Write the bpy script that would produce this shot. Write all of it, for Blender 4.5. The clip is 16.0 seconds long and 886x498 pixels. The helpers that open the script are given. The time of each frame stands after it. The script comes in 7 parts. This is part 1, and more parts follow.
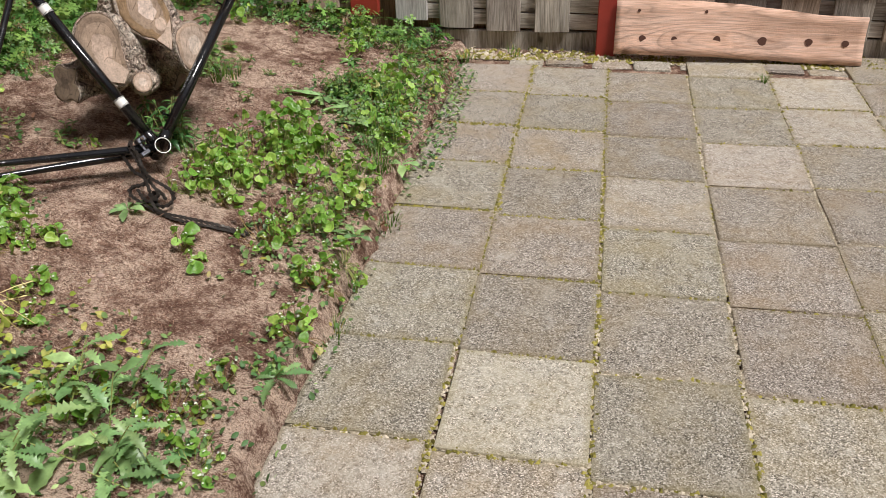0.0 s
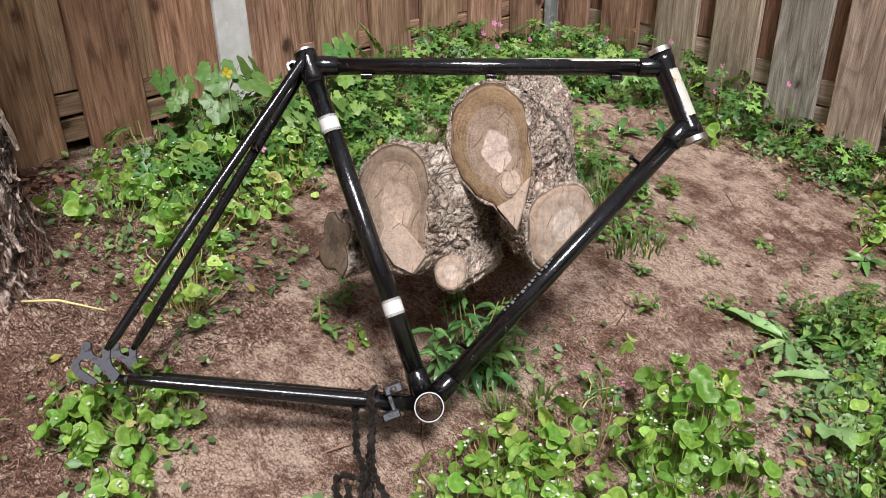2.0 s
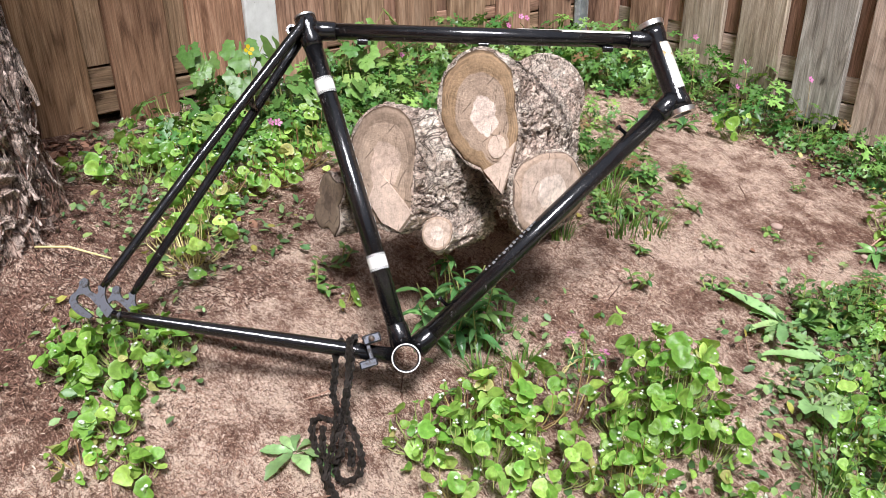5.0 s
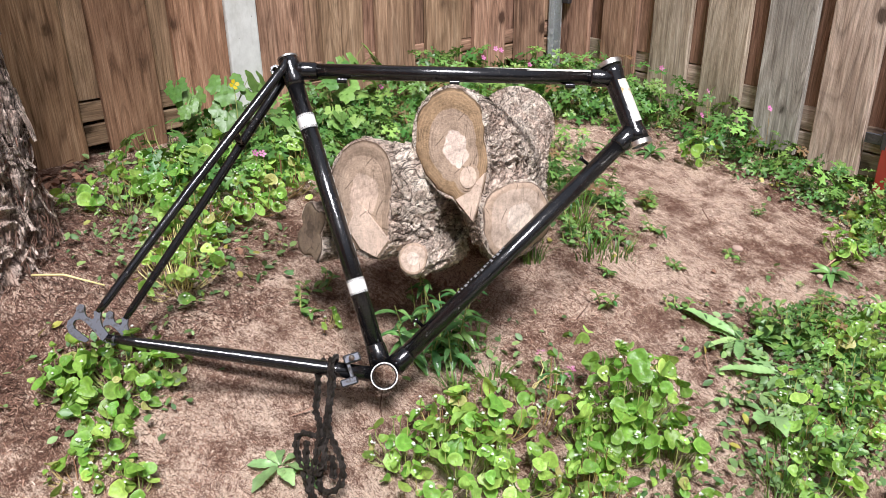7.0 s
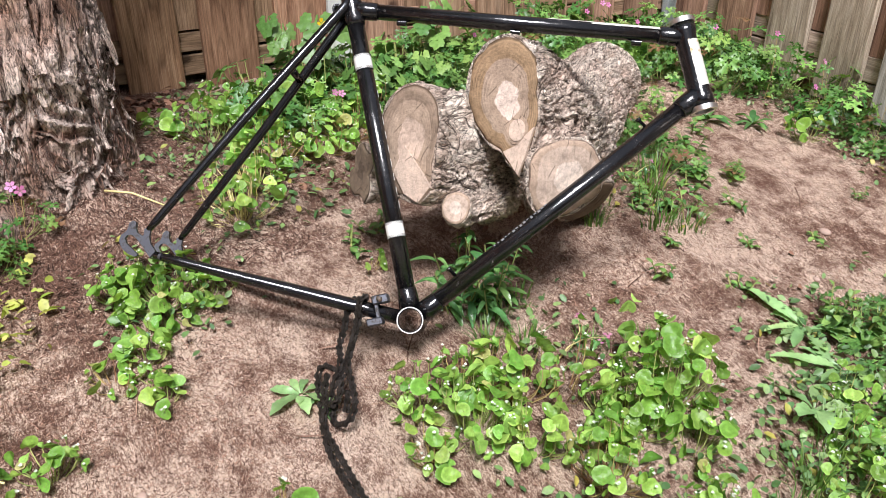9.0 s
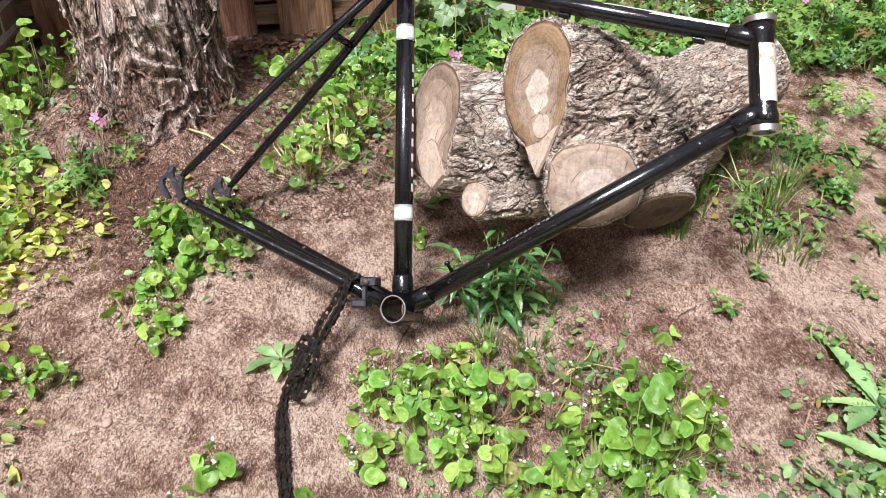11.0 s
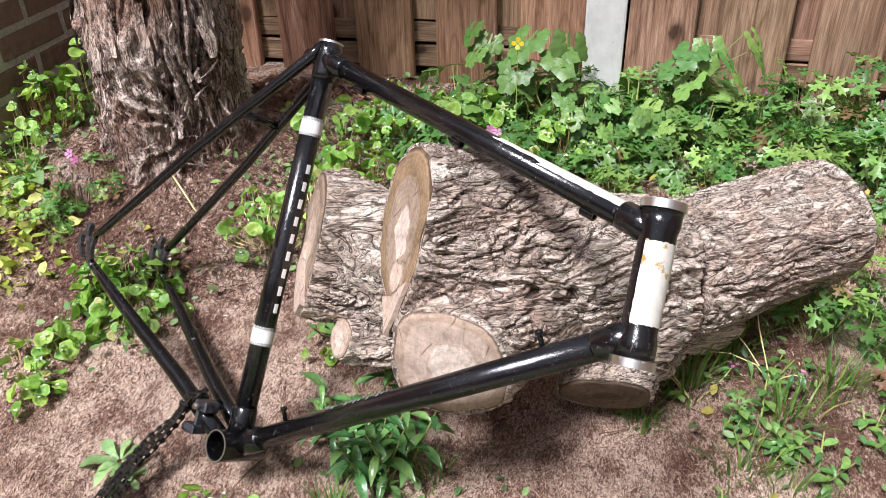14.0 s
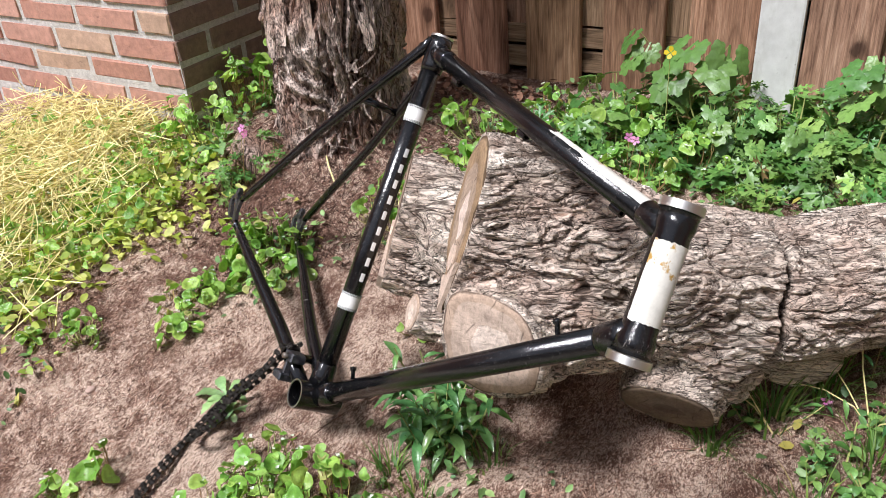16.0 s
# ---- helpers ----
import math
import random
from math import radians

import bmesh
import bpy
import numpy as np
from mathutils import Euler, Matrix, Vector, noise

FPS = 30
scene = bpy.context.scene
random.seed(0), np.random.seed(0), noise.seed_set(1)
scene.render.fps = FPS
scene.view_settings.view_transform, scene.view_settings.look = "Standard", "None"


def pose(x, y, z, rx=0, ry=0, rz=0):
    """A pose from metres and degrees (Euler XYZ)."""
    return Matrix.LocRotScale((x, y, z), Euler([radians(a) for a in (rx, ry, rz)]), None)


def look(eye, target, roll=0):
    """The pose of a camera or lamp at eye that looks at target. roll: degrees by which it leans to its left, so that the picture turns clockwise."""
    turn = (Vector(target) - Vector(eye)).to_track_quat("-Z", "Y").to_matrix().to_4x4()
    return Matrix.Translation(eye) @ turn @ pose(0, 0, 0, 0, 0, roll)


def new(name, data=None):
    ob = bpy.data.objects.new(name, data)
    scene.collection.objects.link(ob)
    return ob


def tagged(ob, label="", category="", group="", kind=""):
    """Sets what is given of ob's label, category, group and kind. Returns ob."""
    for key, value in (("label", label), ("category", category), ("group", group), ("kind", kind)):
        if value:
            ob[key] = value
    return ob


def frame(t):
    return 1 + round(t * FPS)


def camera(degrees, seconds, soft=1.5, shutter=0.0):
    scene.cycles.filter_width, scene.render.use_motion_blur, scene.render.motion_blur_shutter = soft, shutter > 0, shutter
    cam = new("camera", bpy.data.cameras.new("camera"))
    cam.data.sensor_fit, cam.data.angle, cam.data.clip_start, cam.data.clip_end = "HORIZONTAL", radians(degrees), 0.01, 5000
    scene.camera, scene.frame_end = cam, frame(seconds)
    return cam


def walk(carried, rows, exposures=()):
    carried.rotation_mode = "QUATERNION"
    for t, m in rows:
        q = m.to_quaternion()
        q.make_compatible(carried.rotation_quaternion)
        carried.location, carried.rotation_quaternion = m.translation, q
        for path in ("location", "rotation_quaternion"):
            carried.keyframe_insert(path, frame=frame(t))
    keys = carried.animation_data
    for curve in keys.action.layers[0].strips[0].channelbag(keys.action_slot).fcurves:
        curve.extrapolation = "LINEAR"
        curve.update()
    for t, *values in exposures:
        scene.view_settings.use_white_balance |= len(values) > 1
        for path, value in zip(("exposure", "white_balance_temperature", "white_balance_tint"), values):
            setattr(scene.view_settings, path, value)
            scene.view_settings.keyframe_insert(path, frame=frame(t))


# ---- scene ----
cam = camera(57.4, 16.0, soft=0.6)
METRES, EYE, TILT, LEAN, TURN = 3.41, 1.172, -31.65, 1.75, 10.7
ROWS = [
    (0.0, 0.0, 0.0, 0.0, 0.0, 0.0, 0.0),
    (0.5, -0.0099, 0.09, 0.0539, 7.28, -1.83, -3.81),
    (1.0, -0.0189, 0.1764, 0.1059, 15.97, -2.42, -6.67),
    (1.5, -0.0232, 0.2501, 0.1414, 25.56, -3.6, -14.28),
    (2.0, -0.0587, 0.3268, 0.156, 31.69, -2.67, -18.62),
    (2.5, -0.079, 0.3726, 0.1368, 34.62, 1.7, -21.81),
    (3.0, -0.0792, 0.3713, 0.1357, 37.59, 3.07, -21.1),
    (3.5, -0.0684, 0.36, 0.1525, 37.45, 2.42, -20.36),
    (4.0, -0.0512, 0.3518, 0.1494, 37.12, -2.95, -20.73),
    (6.5, -0.0048, 0.3202, 0.1469, 34.44, -2.3, -19.73),
    (7.0, -0.0057, 0.3173, 0.1475, 34.39, -1.03, -20.05),
    (7.5, -0.0054, 0.3156, 0.1462, 33.92, -0.86, -20.15),
    (8.0, -0.0046, 0.3157, 0.1446, 33.83, -1.34, -20.02),
    (8.5, 0.0035, 0.318, 0.1444, 35.0, -2.13, -20.13),
    (9.0, 0.023, 0.3425, 0.1608, 44.33, -8.04, -24.86),
    (11.5, 0.0679, 0.4492, 0.2495, 70.37, -22.47, -28.35),
    (12.0, 0.0877, 0.454, 0.2673, 71.39, -18.41, -28.3),
    (12.5, 0.0877, 0.4637, 0.2749, 72.76, -18.97, -27.77),
    (13.0, 0.0736, 0.4884, 0.2894, 75.52, -21.37, -29.63),
    (13.5, 0.0263, 0.5383, 0.3131, 81.25, -27.17, -32.09),
    (14.0, -0.0061, 0.5772, 0.3276, 92.34, -35.61, -30.23),
    (14.5, -0.0045, 0.6145, 0.3381, 107.16, -44.94, -25.91),
    (15.0, -0.0045, 0.6316, 0.3493, 110.7, -45.99, -23.87),
    (15.5, -0.0022, 0.6328, 0.3542, 111.02, -44.8, -23.66),
    (16.0, 0.0001, 0.6295, 0.3552, 111.0, -43.48, -25.33),
]
EXPOSURES = [(0.0, -0.23, 6380, 13), (1.0, -0.23, 6280, 16), (1.5, -0.24, 6180, 15), (2.0, -0.06, 6180, 15), (3.5, 0.41, 5930, 15), (7.0, 0.37, 6010, 15), (9.0, 0.37, 6010, 15), (12.5, 0.48, 5980, 16), (14.5, 0.40, 5930, 17), (16.0, 0.36, 5930, 15)]
walk(cam, [(t, pose(0, 0, EYE, TILT, LEAN, TURN) @ pose(METRES * x, METRES * y, METRES * z, 90 + pitch, roll, yaw)) for t, x, y, z, yaw, pitch, roll in ROWS], EXPOSURES)

# ---- light ----
SUN_AZ, SUN_EL = 118.0, 60.0          # degrees from +y towards +x, and above the horizon
world = bpy.data.worlds.new("hazy_sky")
scene.world = world
world.use_nodes = True
wn = world.node_tree
sky = wn.nodes.new("ShaderNodeTexSky")
sky.sky_type, sky.sun_disc = "NISHITA", False
sky.sun_elevation, sky.sun_rotation = radians(SUN_EL), radians(SUN_AZ)
sky.air_density, sky.dust_density, sky.ozone_density = 1.0, 4.0, 1.0
cloud = wn.nodes.new("ShaderNodeMixRGB")
cloud.inputs["Fac"].default_value = 0.62
cloud.inputs["Color2"].default_value = (8.6, 8.8, 9.2, 1)
wn.links.new(sky.outputs["Color"], cloud.inputs["Color1"])
wn.links.new(cloud.outputs["Color"], wn.nodes["Background"].inputs["Color"])
wn.nodes["Background"].inputs["Strength"].default_value = 0.059
sun_data = bpy.data.lights.new("sun", "SUN")
sun_data.energy, sun_data.angle, sun_data.color = 5.0, radians(15), (1.0, 0.97, 0.92)
sun = new("sun", sun_data)
sun_way = Vector((math.sin(radians(SUN_AZ)) * math.cos(radians(SUN_EL)), math.cos(radians(SUN_AZ)) * math.cos(radians(SUN_EL)), math.sin(radians(SUN_EL))))
sun.matrix_world = look(sun_way * 20, (0, 0, 0))

# ---- materials ----
class Mat:
    """A node material under construction."""

    def __init__(self, name, rough=0.8, metal=0.0, spec=0.5):
        self.m = bpy.data.materials.new(name)
        self.m.use_nodes = True
        self.t = self.m.node_tree
        self.b = self.t.nodes["Principled BSDF"]
        self.b.inputs["Roughness"].default_value = rough
        self.b.inputs["Metallic"].default_value = metal
        self.b.inputs["Specular IOR Level"].default_value = spec

    def node(self, kind, **inputs):
        n = self.t.nodes.new(kind)
        for k, v in inputs.items():
            self.put(n.inputs[k.replace("_", " ")], v)
        return n

    def put(self, socket, v):
        if isinstance(v, bpy.types.NodeSocket):
            self.t.links.new(v, socket)
        elif isinstance(v, tuple) and len(v) == 3 and socket.type == "RGBA":
            socket.default_value = (*v, 1)
        else:
            socket.default_value = v

    def coords(self, scale=(1, 1, 1), turn=(0, 0, 0), loose=False):
        """Object coordinates; loose: shifted by each object's own random number."""
        c = self.t.nodes.new("ShaderNodeTexCoord").outputs["Object"]
        if loose:
            r = self.random()
            n = self.t.nodes.new("ShaderNodeVectorMath")
            n.operation = "ADD"
            self.put(n.inputs[0], c)
            self.put(n.inputs[1], self.node("ShaderNodeCombineXYZ", X=self.math("MULTIPLY", r, 37.0), Y=self.math("MULTIPLY", r, 11.0), Z=self.math("MULTIPLY", r, 5.0)).outputs["Vector"])
            c = n.outputs["Vector"]
        mp = self.node("ShaderNodeMapping", Vector=c)
        mp.inputs["Scale"].default_value = scale
        mp.inputs["Rotation"].default_value = [radians(a) for a in turn]
        return mp.outputs["Vector"]

    def noise(self, vec, scale, detail=4.0, rough=0.55, distort=0.0):
        n = self.node("ShaderNodeTexNoise", Vector=vec, Scale=scale, Detail=detail, Roughness=rough, Distortion=distort)
        return n.outputs["Fac"]

    def cells(self, vec, scale, feature="F1", out="Distance", rand=1.0):
        n = self.node("ShaderNodeTexVoronoi", Vector=vec, Scale=scale, Randomness=rand)
        n.feature = feature
        return n.outputs[out]

    def ramp(self, fac, *stops):
        n = self.node("ShaderNodeValToRGB", Fac=fac)
        e = n.color_ramp.elements
        while len(e) < len(stops):
            e.new(0.5)
        for el, (p, c) in zip(e, stops):
            el.position, el.color = p, (*(c if isinstance(c, tuple) else (c, c, c)), 1)
        return n.outputs["Color"]

    def mix(self, a, b, fac, how="MIX"):
        n = self.t.nodes.new("ShaderNodeMixRGB")
        n.blend_type = how
        self.put(n.inputs["Fac"], fac)
        self.put(n.inputs["Color1"], a)
        self.put(n.inputs["Color2"], b)
        return n.outputs["Color"]

    def math(self, how, a, b=0.0, c=0.0):
        n = self.t.nodes.new("ShaderNodeMath")
        n.operation = how
        for s, v in zip(n.inputs, (a, b, c)):
            self.put(s, v)
        return n.outputs["Value"]

    def random(self):
        return self.t.nodes.new("ShaderNodeObjectInfo").outputs["Random"]

    def island(self):
        return self.t.nodes.new("ShaderNodeNewGeometry").outputs["Random Per Island"]

    def vary(self, color, fac, low=0.8, high=1.2, hue=0.02):
        """Shift a colour's value and hue by a 0..1 factor."""
        v = self.node("ShaderNodeMapRange", Value=fac)
        v.inputs["To Min"].default_value, v.inputs["To Max"].default_value = low, high
        h = self.node("ShaderNodeMapRange", Value=self.math("FRACT", self.math("MULTIPLY", fac, 7.31)))
        h.inputs["To Min"].default_value, h.inputs["To Max"].default_value = 0.5 - hue, 0.5 + hue
        n = self.node("ShaderNodeHueSaturation", Color=color, Value=v.outputs["Result"], Hue=h.outputs["Result"])
        return n.outputs["Color"]

    def bump(self, height, strength=0.5, distance=0.01, normal=None):
        n = self.node("ShaderNodeBump", Height=height, Strength=strength, Distance=distance)
        if normal is not None:
            self.put(n.inputs["Normal"], normal)
        return n.outputs["Normal"]

    def done(self, color=None, normal=None, rough=None, metal=None):
        for k, v in (("Base Color", color), ("Normal", normal), ("Roughness", rough), ("Metallic", metal)):
            if v is not None:
                self.put(self.b.inputs[k], v)
        return self.m


def soil_material():
    """Pale sand under a litter of short dark bark and needle shreds, denser in patches."""
    m = Mat("soil", 0.95, spec=0.2)
    v = m.coords()
    fine = m.noise(v, 260, 5, 0.8)
    patch = m.noise(v, 4.5, 5, 0.65, 0.4)
    small = m.noise(v, 24, 4, 0.6)
    dense = m.math("ADD", m.math("MULTIPLY", patch, 0.6), m.math("MULTIPLY", small, 0.4))
    shreds = []
    for turn, scale in ((35, 120), (-25, 135), (80, 110)):
        shreds.append(m.noise(m.coords((1, 2.1, 1), (0, 0, turn)), scale, 4, 0.7, 1.5))
    top = m.math("MAXIMUM", m.math("MAXIMUM", shreds[0], shreds[1]), shreds[2])
    low = m.math("MINIMUM", m.math("MINIMUM", shreds[0], shreds[1]), shreds[2])
    sand = m.ramp(fine, (0.32, (0.45, 0.31, 0.225)), (0.5, (0.70, 0.53, 0.41)), (0.68, (0.96, 0.82, 0.68)))
    shred = m.ramp(fine, (0.35, (0.075, 0.036, 0.024)), (0.65, (0.31, 0.175, 0.125)))
    k = m.math("ADD", top, m.math("MULTIPLY", m.math("SUBTRACT", 0.5, dense), 0.55))
    col = m.mix(sand, shred, m.ramp(k, (0.535, 0.0), (0.565, 0.95)))
    col = m.mix(col, (0.92, 0.80, 0.70), m.ramp(low, (0.30, 0.7), (0.36, 0.0)))
    col = m.mix(col, m.ramp(dense, (0.42, (0.60, 0.50, 0.45)), (0.54, (1.06, 1.04, 1.02))), 0.8, "MULTIPLY")
    n1 = m.bump(top, 1.0, 0.010)
    return m.done(col, m.bump(fine, 0.7, 0.004, n1))


def litter_material(name, dark, light):
    m = Mat(name, 0.9, spec=0.25)
    return m.done(m.ramp(m.island(), (0.0, dark), (0.7, light), (1.0, tuple(min(1, c * 1.35) for c in light))))


def tile_material():
    m = Mat("washed_concrete", 0.92, spec=0.25)
    v = m.coords(loose=True)
    grit = m.cells(v, 400, out="Color")
    sep = m.node("ShaderNodeSeparateColor", Color=grit).outputs[0]
    fine = m.noise(v, 420, 4, 0.8)
    mid = m.noise(v, 60, 5, 0.7)
    stain = m.noise(v, 6, 5, 0.65)
    base = m.ramp(sep, (0.0, (0.07, 0.058, 0.045)), (0.25, (0.20, 0.175, 0.14)), (0.5, (0.32, 0.285, 0.23)), (0.8, (0.44, 0.395, 0.33)), (0.97, (0.74, 0.68, 0.60)))
    base = m.mix(base, m.ramp(fine, (0.3, 0.6), (0.7, 1.3)), 0.75, "MULTIPLY")
    base = m.mix(base, m.ramp(mid, (0.3, 0.82), (0.7, 1.12)), 0.8, "MULTIPLY")
    base = m.mix(base, (0.33, 0.25, 0.13), m.ramp(stain, (0.45, 0.0), (0.72, 0.55)))
    base = m.mix(base, (0.55, 0.52, 0.46), m.ramp(m.noise(v, 14, 6, 0.8), (0.56, 0.0), (0.66, 0.45)))
    crust = m.math('MULTIPLY', m.ramp(m.random(), (0.82, 0.0), (0.86, 1.0)), m.ramp(m.noise(v, 45, 6, 0.8), (0.40, 0.0), (0.62, 0.5)))
    base = m.mix(base, (0.58, 0.54, 0.46), crust)
    own = m.node('ShaderNodeSeparateXYZ', Vector=m.t.nodes.new("ShaderNodeTexCoord").outputs["Object"]).outputs
    rimd = m.math('MAXIMUM', m.math('ABSOLUTE', own[0]), m.math('ABSOLUTE', own[1]))
    rimd = m.math('ADD', rimd, m.math('MULTIPLY', m.math('SUBTRACT', m.noise(v, 28, 5, 0.7), 0.5), 0.05))
    base = m.mix(base, (0.27, 0.225, 0.13), m.ramp(m.math('MULTIPLY', rimd, 5.0), (0.66, 0.0), (0.76, 0.6)))
    base = m.mix(base, (0.46, 0.42, 0.34), m.ramp(m.noise(v, 9, 6, 0.75), (0.52, 0.0), (0.68, 0.45)))
    base = m.vary(base, m.math('FRACT', m.math('MULTIPLY', m.random(), 5.7)), 0.82, 1.12, 0.014)
    return m.done(base, m.bump(m.mix(sep, fine, 0.6), 0.6, 0.004))


def wood_material(name, dark, mid, light, low=0.8, high=1.15, hue=0.012, lying=False):
    m = Mat(name, 0.82, spec=0.25)
    r = m.random()
    def add(scale):
        return m.coords((scale[2], scale[1], scale[0]) if lying else scale, loose=True)
    grain = m.noise(add((1, 1, 0.05)), 130, 5, 0.7, 0.9)
    band = m.noise(add((1, 1, 0.13)), 18, 4, 0.6, 2.2)
    big = m.noise(add((1, 1, 0.4)), 5, 3, 0.6)
    knot = m.cells(add((1, 1, 0.7)), 8.5)
    ringk = m.noise(add((1, 1, 0.5)), 30, 2, 0.5, 2.5)
    kf = m.ramp(m.math("ADD", knot, m.math("MULTIPLY", m.math("SUBTRACT", ringk, 0.5), 0.12)), (0.10, 1.0), (0.15, 0.35), (0.23, 0.0))
    c = m.ramp(m.mix(grain, band, 0.5), (0.36, tuple(x * 0.8 for x in dark)), (0.45, tuple((a + b) / 2 for a, b in zip(dark, mid))), (0.52, mid), (0.64, light))
    c = m.mix(c, m.ramp(big, (0.3, 0.72), (0.7, 1.18)), 0.8, "MULTIPLY")
    # growth lines: contours of a field drawn out along the board
    field = m.noise(add((1, 1, 0.10)), 6.5, 2, 0.45, 0.5)
    ring = m.math("FRACT", m.math("MULTIPLY", field, 26.0))
    c = m.mix(c, m.ramp(ring, (0.0, 0.55), (0.22, 0.92), (0.6, 1.10), (0.9, 0.95), (1.0, 0.55)), m.ramp(m.noise(add((1, 1, 0.3)), 9, 3, 0.5), (0.35, 0.25), (0.6, 0.8)), "MULTIPLY")
    c = m.mix(c, tuple(x * 0.42 for x in dark), kf)
    c = m.mix(c, m.ramp(m.noise(add((1, 1, 0.02)), 420, 3, 0.7), (0.38, 0.62), (0.6, 1.12)), 0.7, 'MULTIPLY')
    c = m.vary(c, r, low, high, hue)
    return m.done(c, m.bump(m.mix(grain, band, 0.35), 0.55, 0.004))


def paint_material(name, color, wear, rough=0.45):
    m = Mat(name, rough, spec=0.45)
    v = m.coords()
    w = m.noise(m.coords((1, 1, 0.25)), 45, 6, 0.75)
    c = m.mix(color, tuple(x * 0.6 for x in color), m.ramp(m.noise(v, 9, 4), (0.4, 0.0), (0.75, 0.7)))
    c = m.mix(c, wear, m.ramp(w, (0.64, 0.0), (0.68, 1.0)))
    return m.done(c, m.bump(w, 0.3, 0.003))


def concrete_post_material():
    m = Mat("pale_concrete", 0.85, spec=0.3)
    v = m.coords()
    pit = m.cells(m.coords((1, 1, 0.7)), 75)
    gate = m.noise(v, 30, 3)
    pits = m.mix((0, 0, 0), m.ramp(pit, (0.10, 1.0), (0.17, 0.0)), m.ramp(gate, (0.5, 0.0), (0.62, 1.0)))
    c = m.ramp(m.noise(v, 16, 6, 0.7), (0.25, (0.52, 0.51, 0.48)), (0.7, (0.74, 0.735, 0.70)))
    c = m.mix(c, (0.20, 0.185, 0.16), pits)
    c = m.mix(c, (0.33, 0.31, 0.24), m.ramp(m.noise(m.coords((1, 1, 0.3)), 12, 5, 0.7), (0.55, 0.0), (0.8, 0.6)))
    return m.done(c, m.bump(pits, -0.5, 0.004))


def brick_material(name="red_brick", brick_shade=0.0):
    """soot: how far the bricks have gone grey-brown."""
    # How far the colour is darkened to grey-brown, for the shaded return face.
    m = Mat(name, 0.9, spec=0.25)
    v = m.coords(loose=True)
    r = m.random()
    c = m.ramp(r, (0.0, (0.37, 0.175, 0.125)), (0.45, (0.47, 0.25, 0.185)), (0.8, (0.53, 0.31, 0.235)), (1.0, (0.47, 0.33, 0.23)))
    c = m.mix(c, (0.20, 0.150, 0.120), brick_shade * 1.9)
    c = m.mix(c, m.ramp(m.noise(v, 55, 6, 0.7), (0.3, 0.62), (0.7, 1.25)), 0.75, "MULTIPLY")
    c = m.mix(c, (0.10, 0.065, 0.05), m.ramp(m.noise(m.coords((1, 1, 3), loose=True), 40, 5, 0.75), (0.62, 0.0), (0.72, 0.7)))
    c = m.mix(c, (0.56, 0.44, 0.36), m.ramp(m.noise(v, 20, 5, 0.7), (0.6, 0.0), (0.8, 0.5)))
    return m.done(c, m.bump(m.noise(v, 110, 5, 0.7), 0.6, 0.004))


def mortar_material():
    m = Mat("grey_mortar", 0.95, spec=0.2)
    v = m.coords()
    c = m.ramp(m.noise(v, 90, 6, 0.75), (0.3, (0.42, 0.40, 0.37)), (0.7, (0.78, 0.75, 0.70)))
    return m.done(c, m.bump(m.noise(v, 120, 6, 0.8), 0.8, 0.006))


def plate_bark_material(name, deep, mid, pale, rust, axis=0, scale=1.0, aged=0.6, moss=0.35, patch=(8, 0.46, 0.62)):
    """Bark of long plates along a local axis: 'furrow' is 0 in a crack and 1 on a plate, 'plate' is each plate's own tone."""
    m = Mat(name, 0.93, spec=0.2)
    fur, own = m.t.nodes.new("ShaderNodeAttribute"), m.t.nodes.new("ShaderNodeAttribute")
    fur.attribute_name, own.attribute_name = "furrow", "plate"
    def grained(along):
        k = [1.0, 1.0, 1.0]
        k[axis] = along
        return m.coords(tuple(k))
    fibre = m.noise(grained(0.2), 210 * scale, 6, 0.78, 0.7)
    strand = m.noise(grained(0.2), 58 * scale, 5, 0.65, 1.2)
    big = m.noise(m.coords(), patch[0], 5, 0.6)
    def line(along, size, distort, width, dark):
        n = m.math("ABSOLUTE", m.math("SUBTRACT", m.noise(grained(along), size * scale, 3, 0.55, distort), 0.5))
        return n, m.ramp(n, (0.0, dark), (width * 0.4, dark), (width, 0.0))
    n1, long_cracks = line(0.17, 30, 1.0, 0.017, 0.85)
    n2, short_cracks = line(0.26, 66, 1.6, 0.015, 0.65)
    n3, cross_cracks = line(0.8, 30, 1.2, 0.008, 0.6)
    tone = m.math("ADD", m.math("MULTIPLY", own.outputs["Fac"], 0.6), m.math("MULTIPLY", strand, 0.45))
    c = m.ramp(tone, (0.24, mid), (0.46, tuple((a + b) / 2 for a, b in zip(mid, pale))), (0.70, pale), (0.92, tuple(min(1, x * 1.22) for x in pale)))
    c = m.mix(c, rust, m.ramp(big, (patch[1], 0.0), (patch[2], aged)))
    c = m.mix(c, (0.30, 0.27, 0.15), m.ramp(m.noise(m.coords(), 13, 5, 0.7), (0.58, 0.0), (0.74, moss)))
    c = m.mix(c, m.ramp(fibre, (0.36, 0.42), (0.5, 0.98), (0.64, 1.34)), 0.9, "MULTIPLY")
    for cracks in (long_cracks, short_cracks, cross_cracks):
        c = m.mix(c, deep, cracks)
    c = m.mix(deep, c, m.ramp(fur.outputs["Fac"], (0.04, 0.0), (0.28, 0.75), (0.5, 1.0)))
    low = m.math("MINIMUM", m.math("MINIMUM", n1, m.math("MULTIPLY", n2, 1.3)), m.math("MULTIPLY", n3, 2.0))
    return m.done(c, m.bump(fibre, 0.9, 0.004, m.bump(m.ramp(low, (0.0, 0.0), (0.07, 1.0)), 0.9, 0.008)))


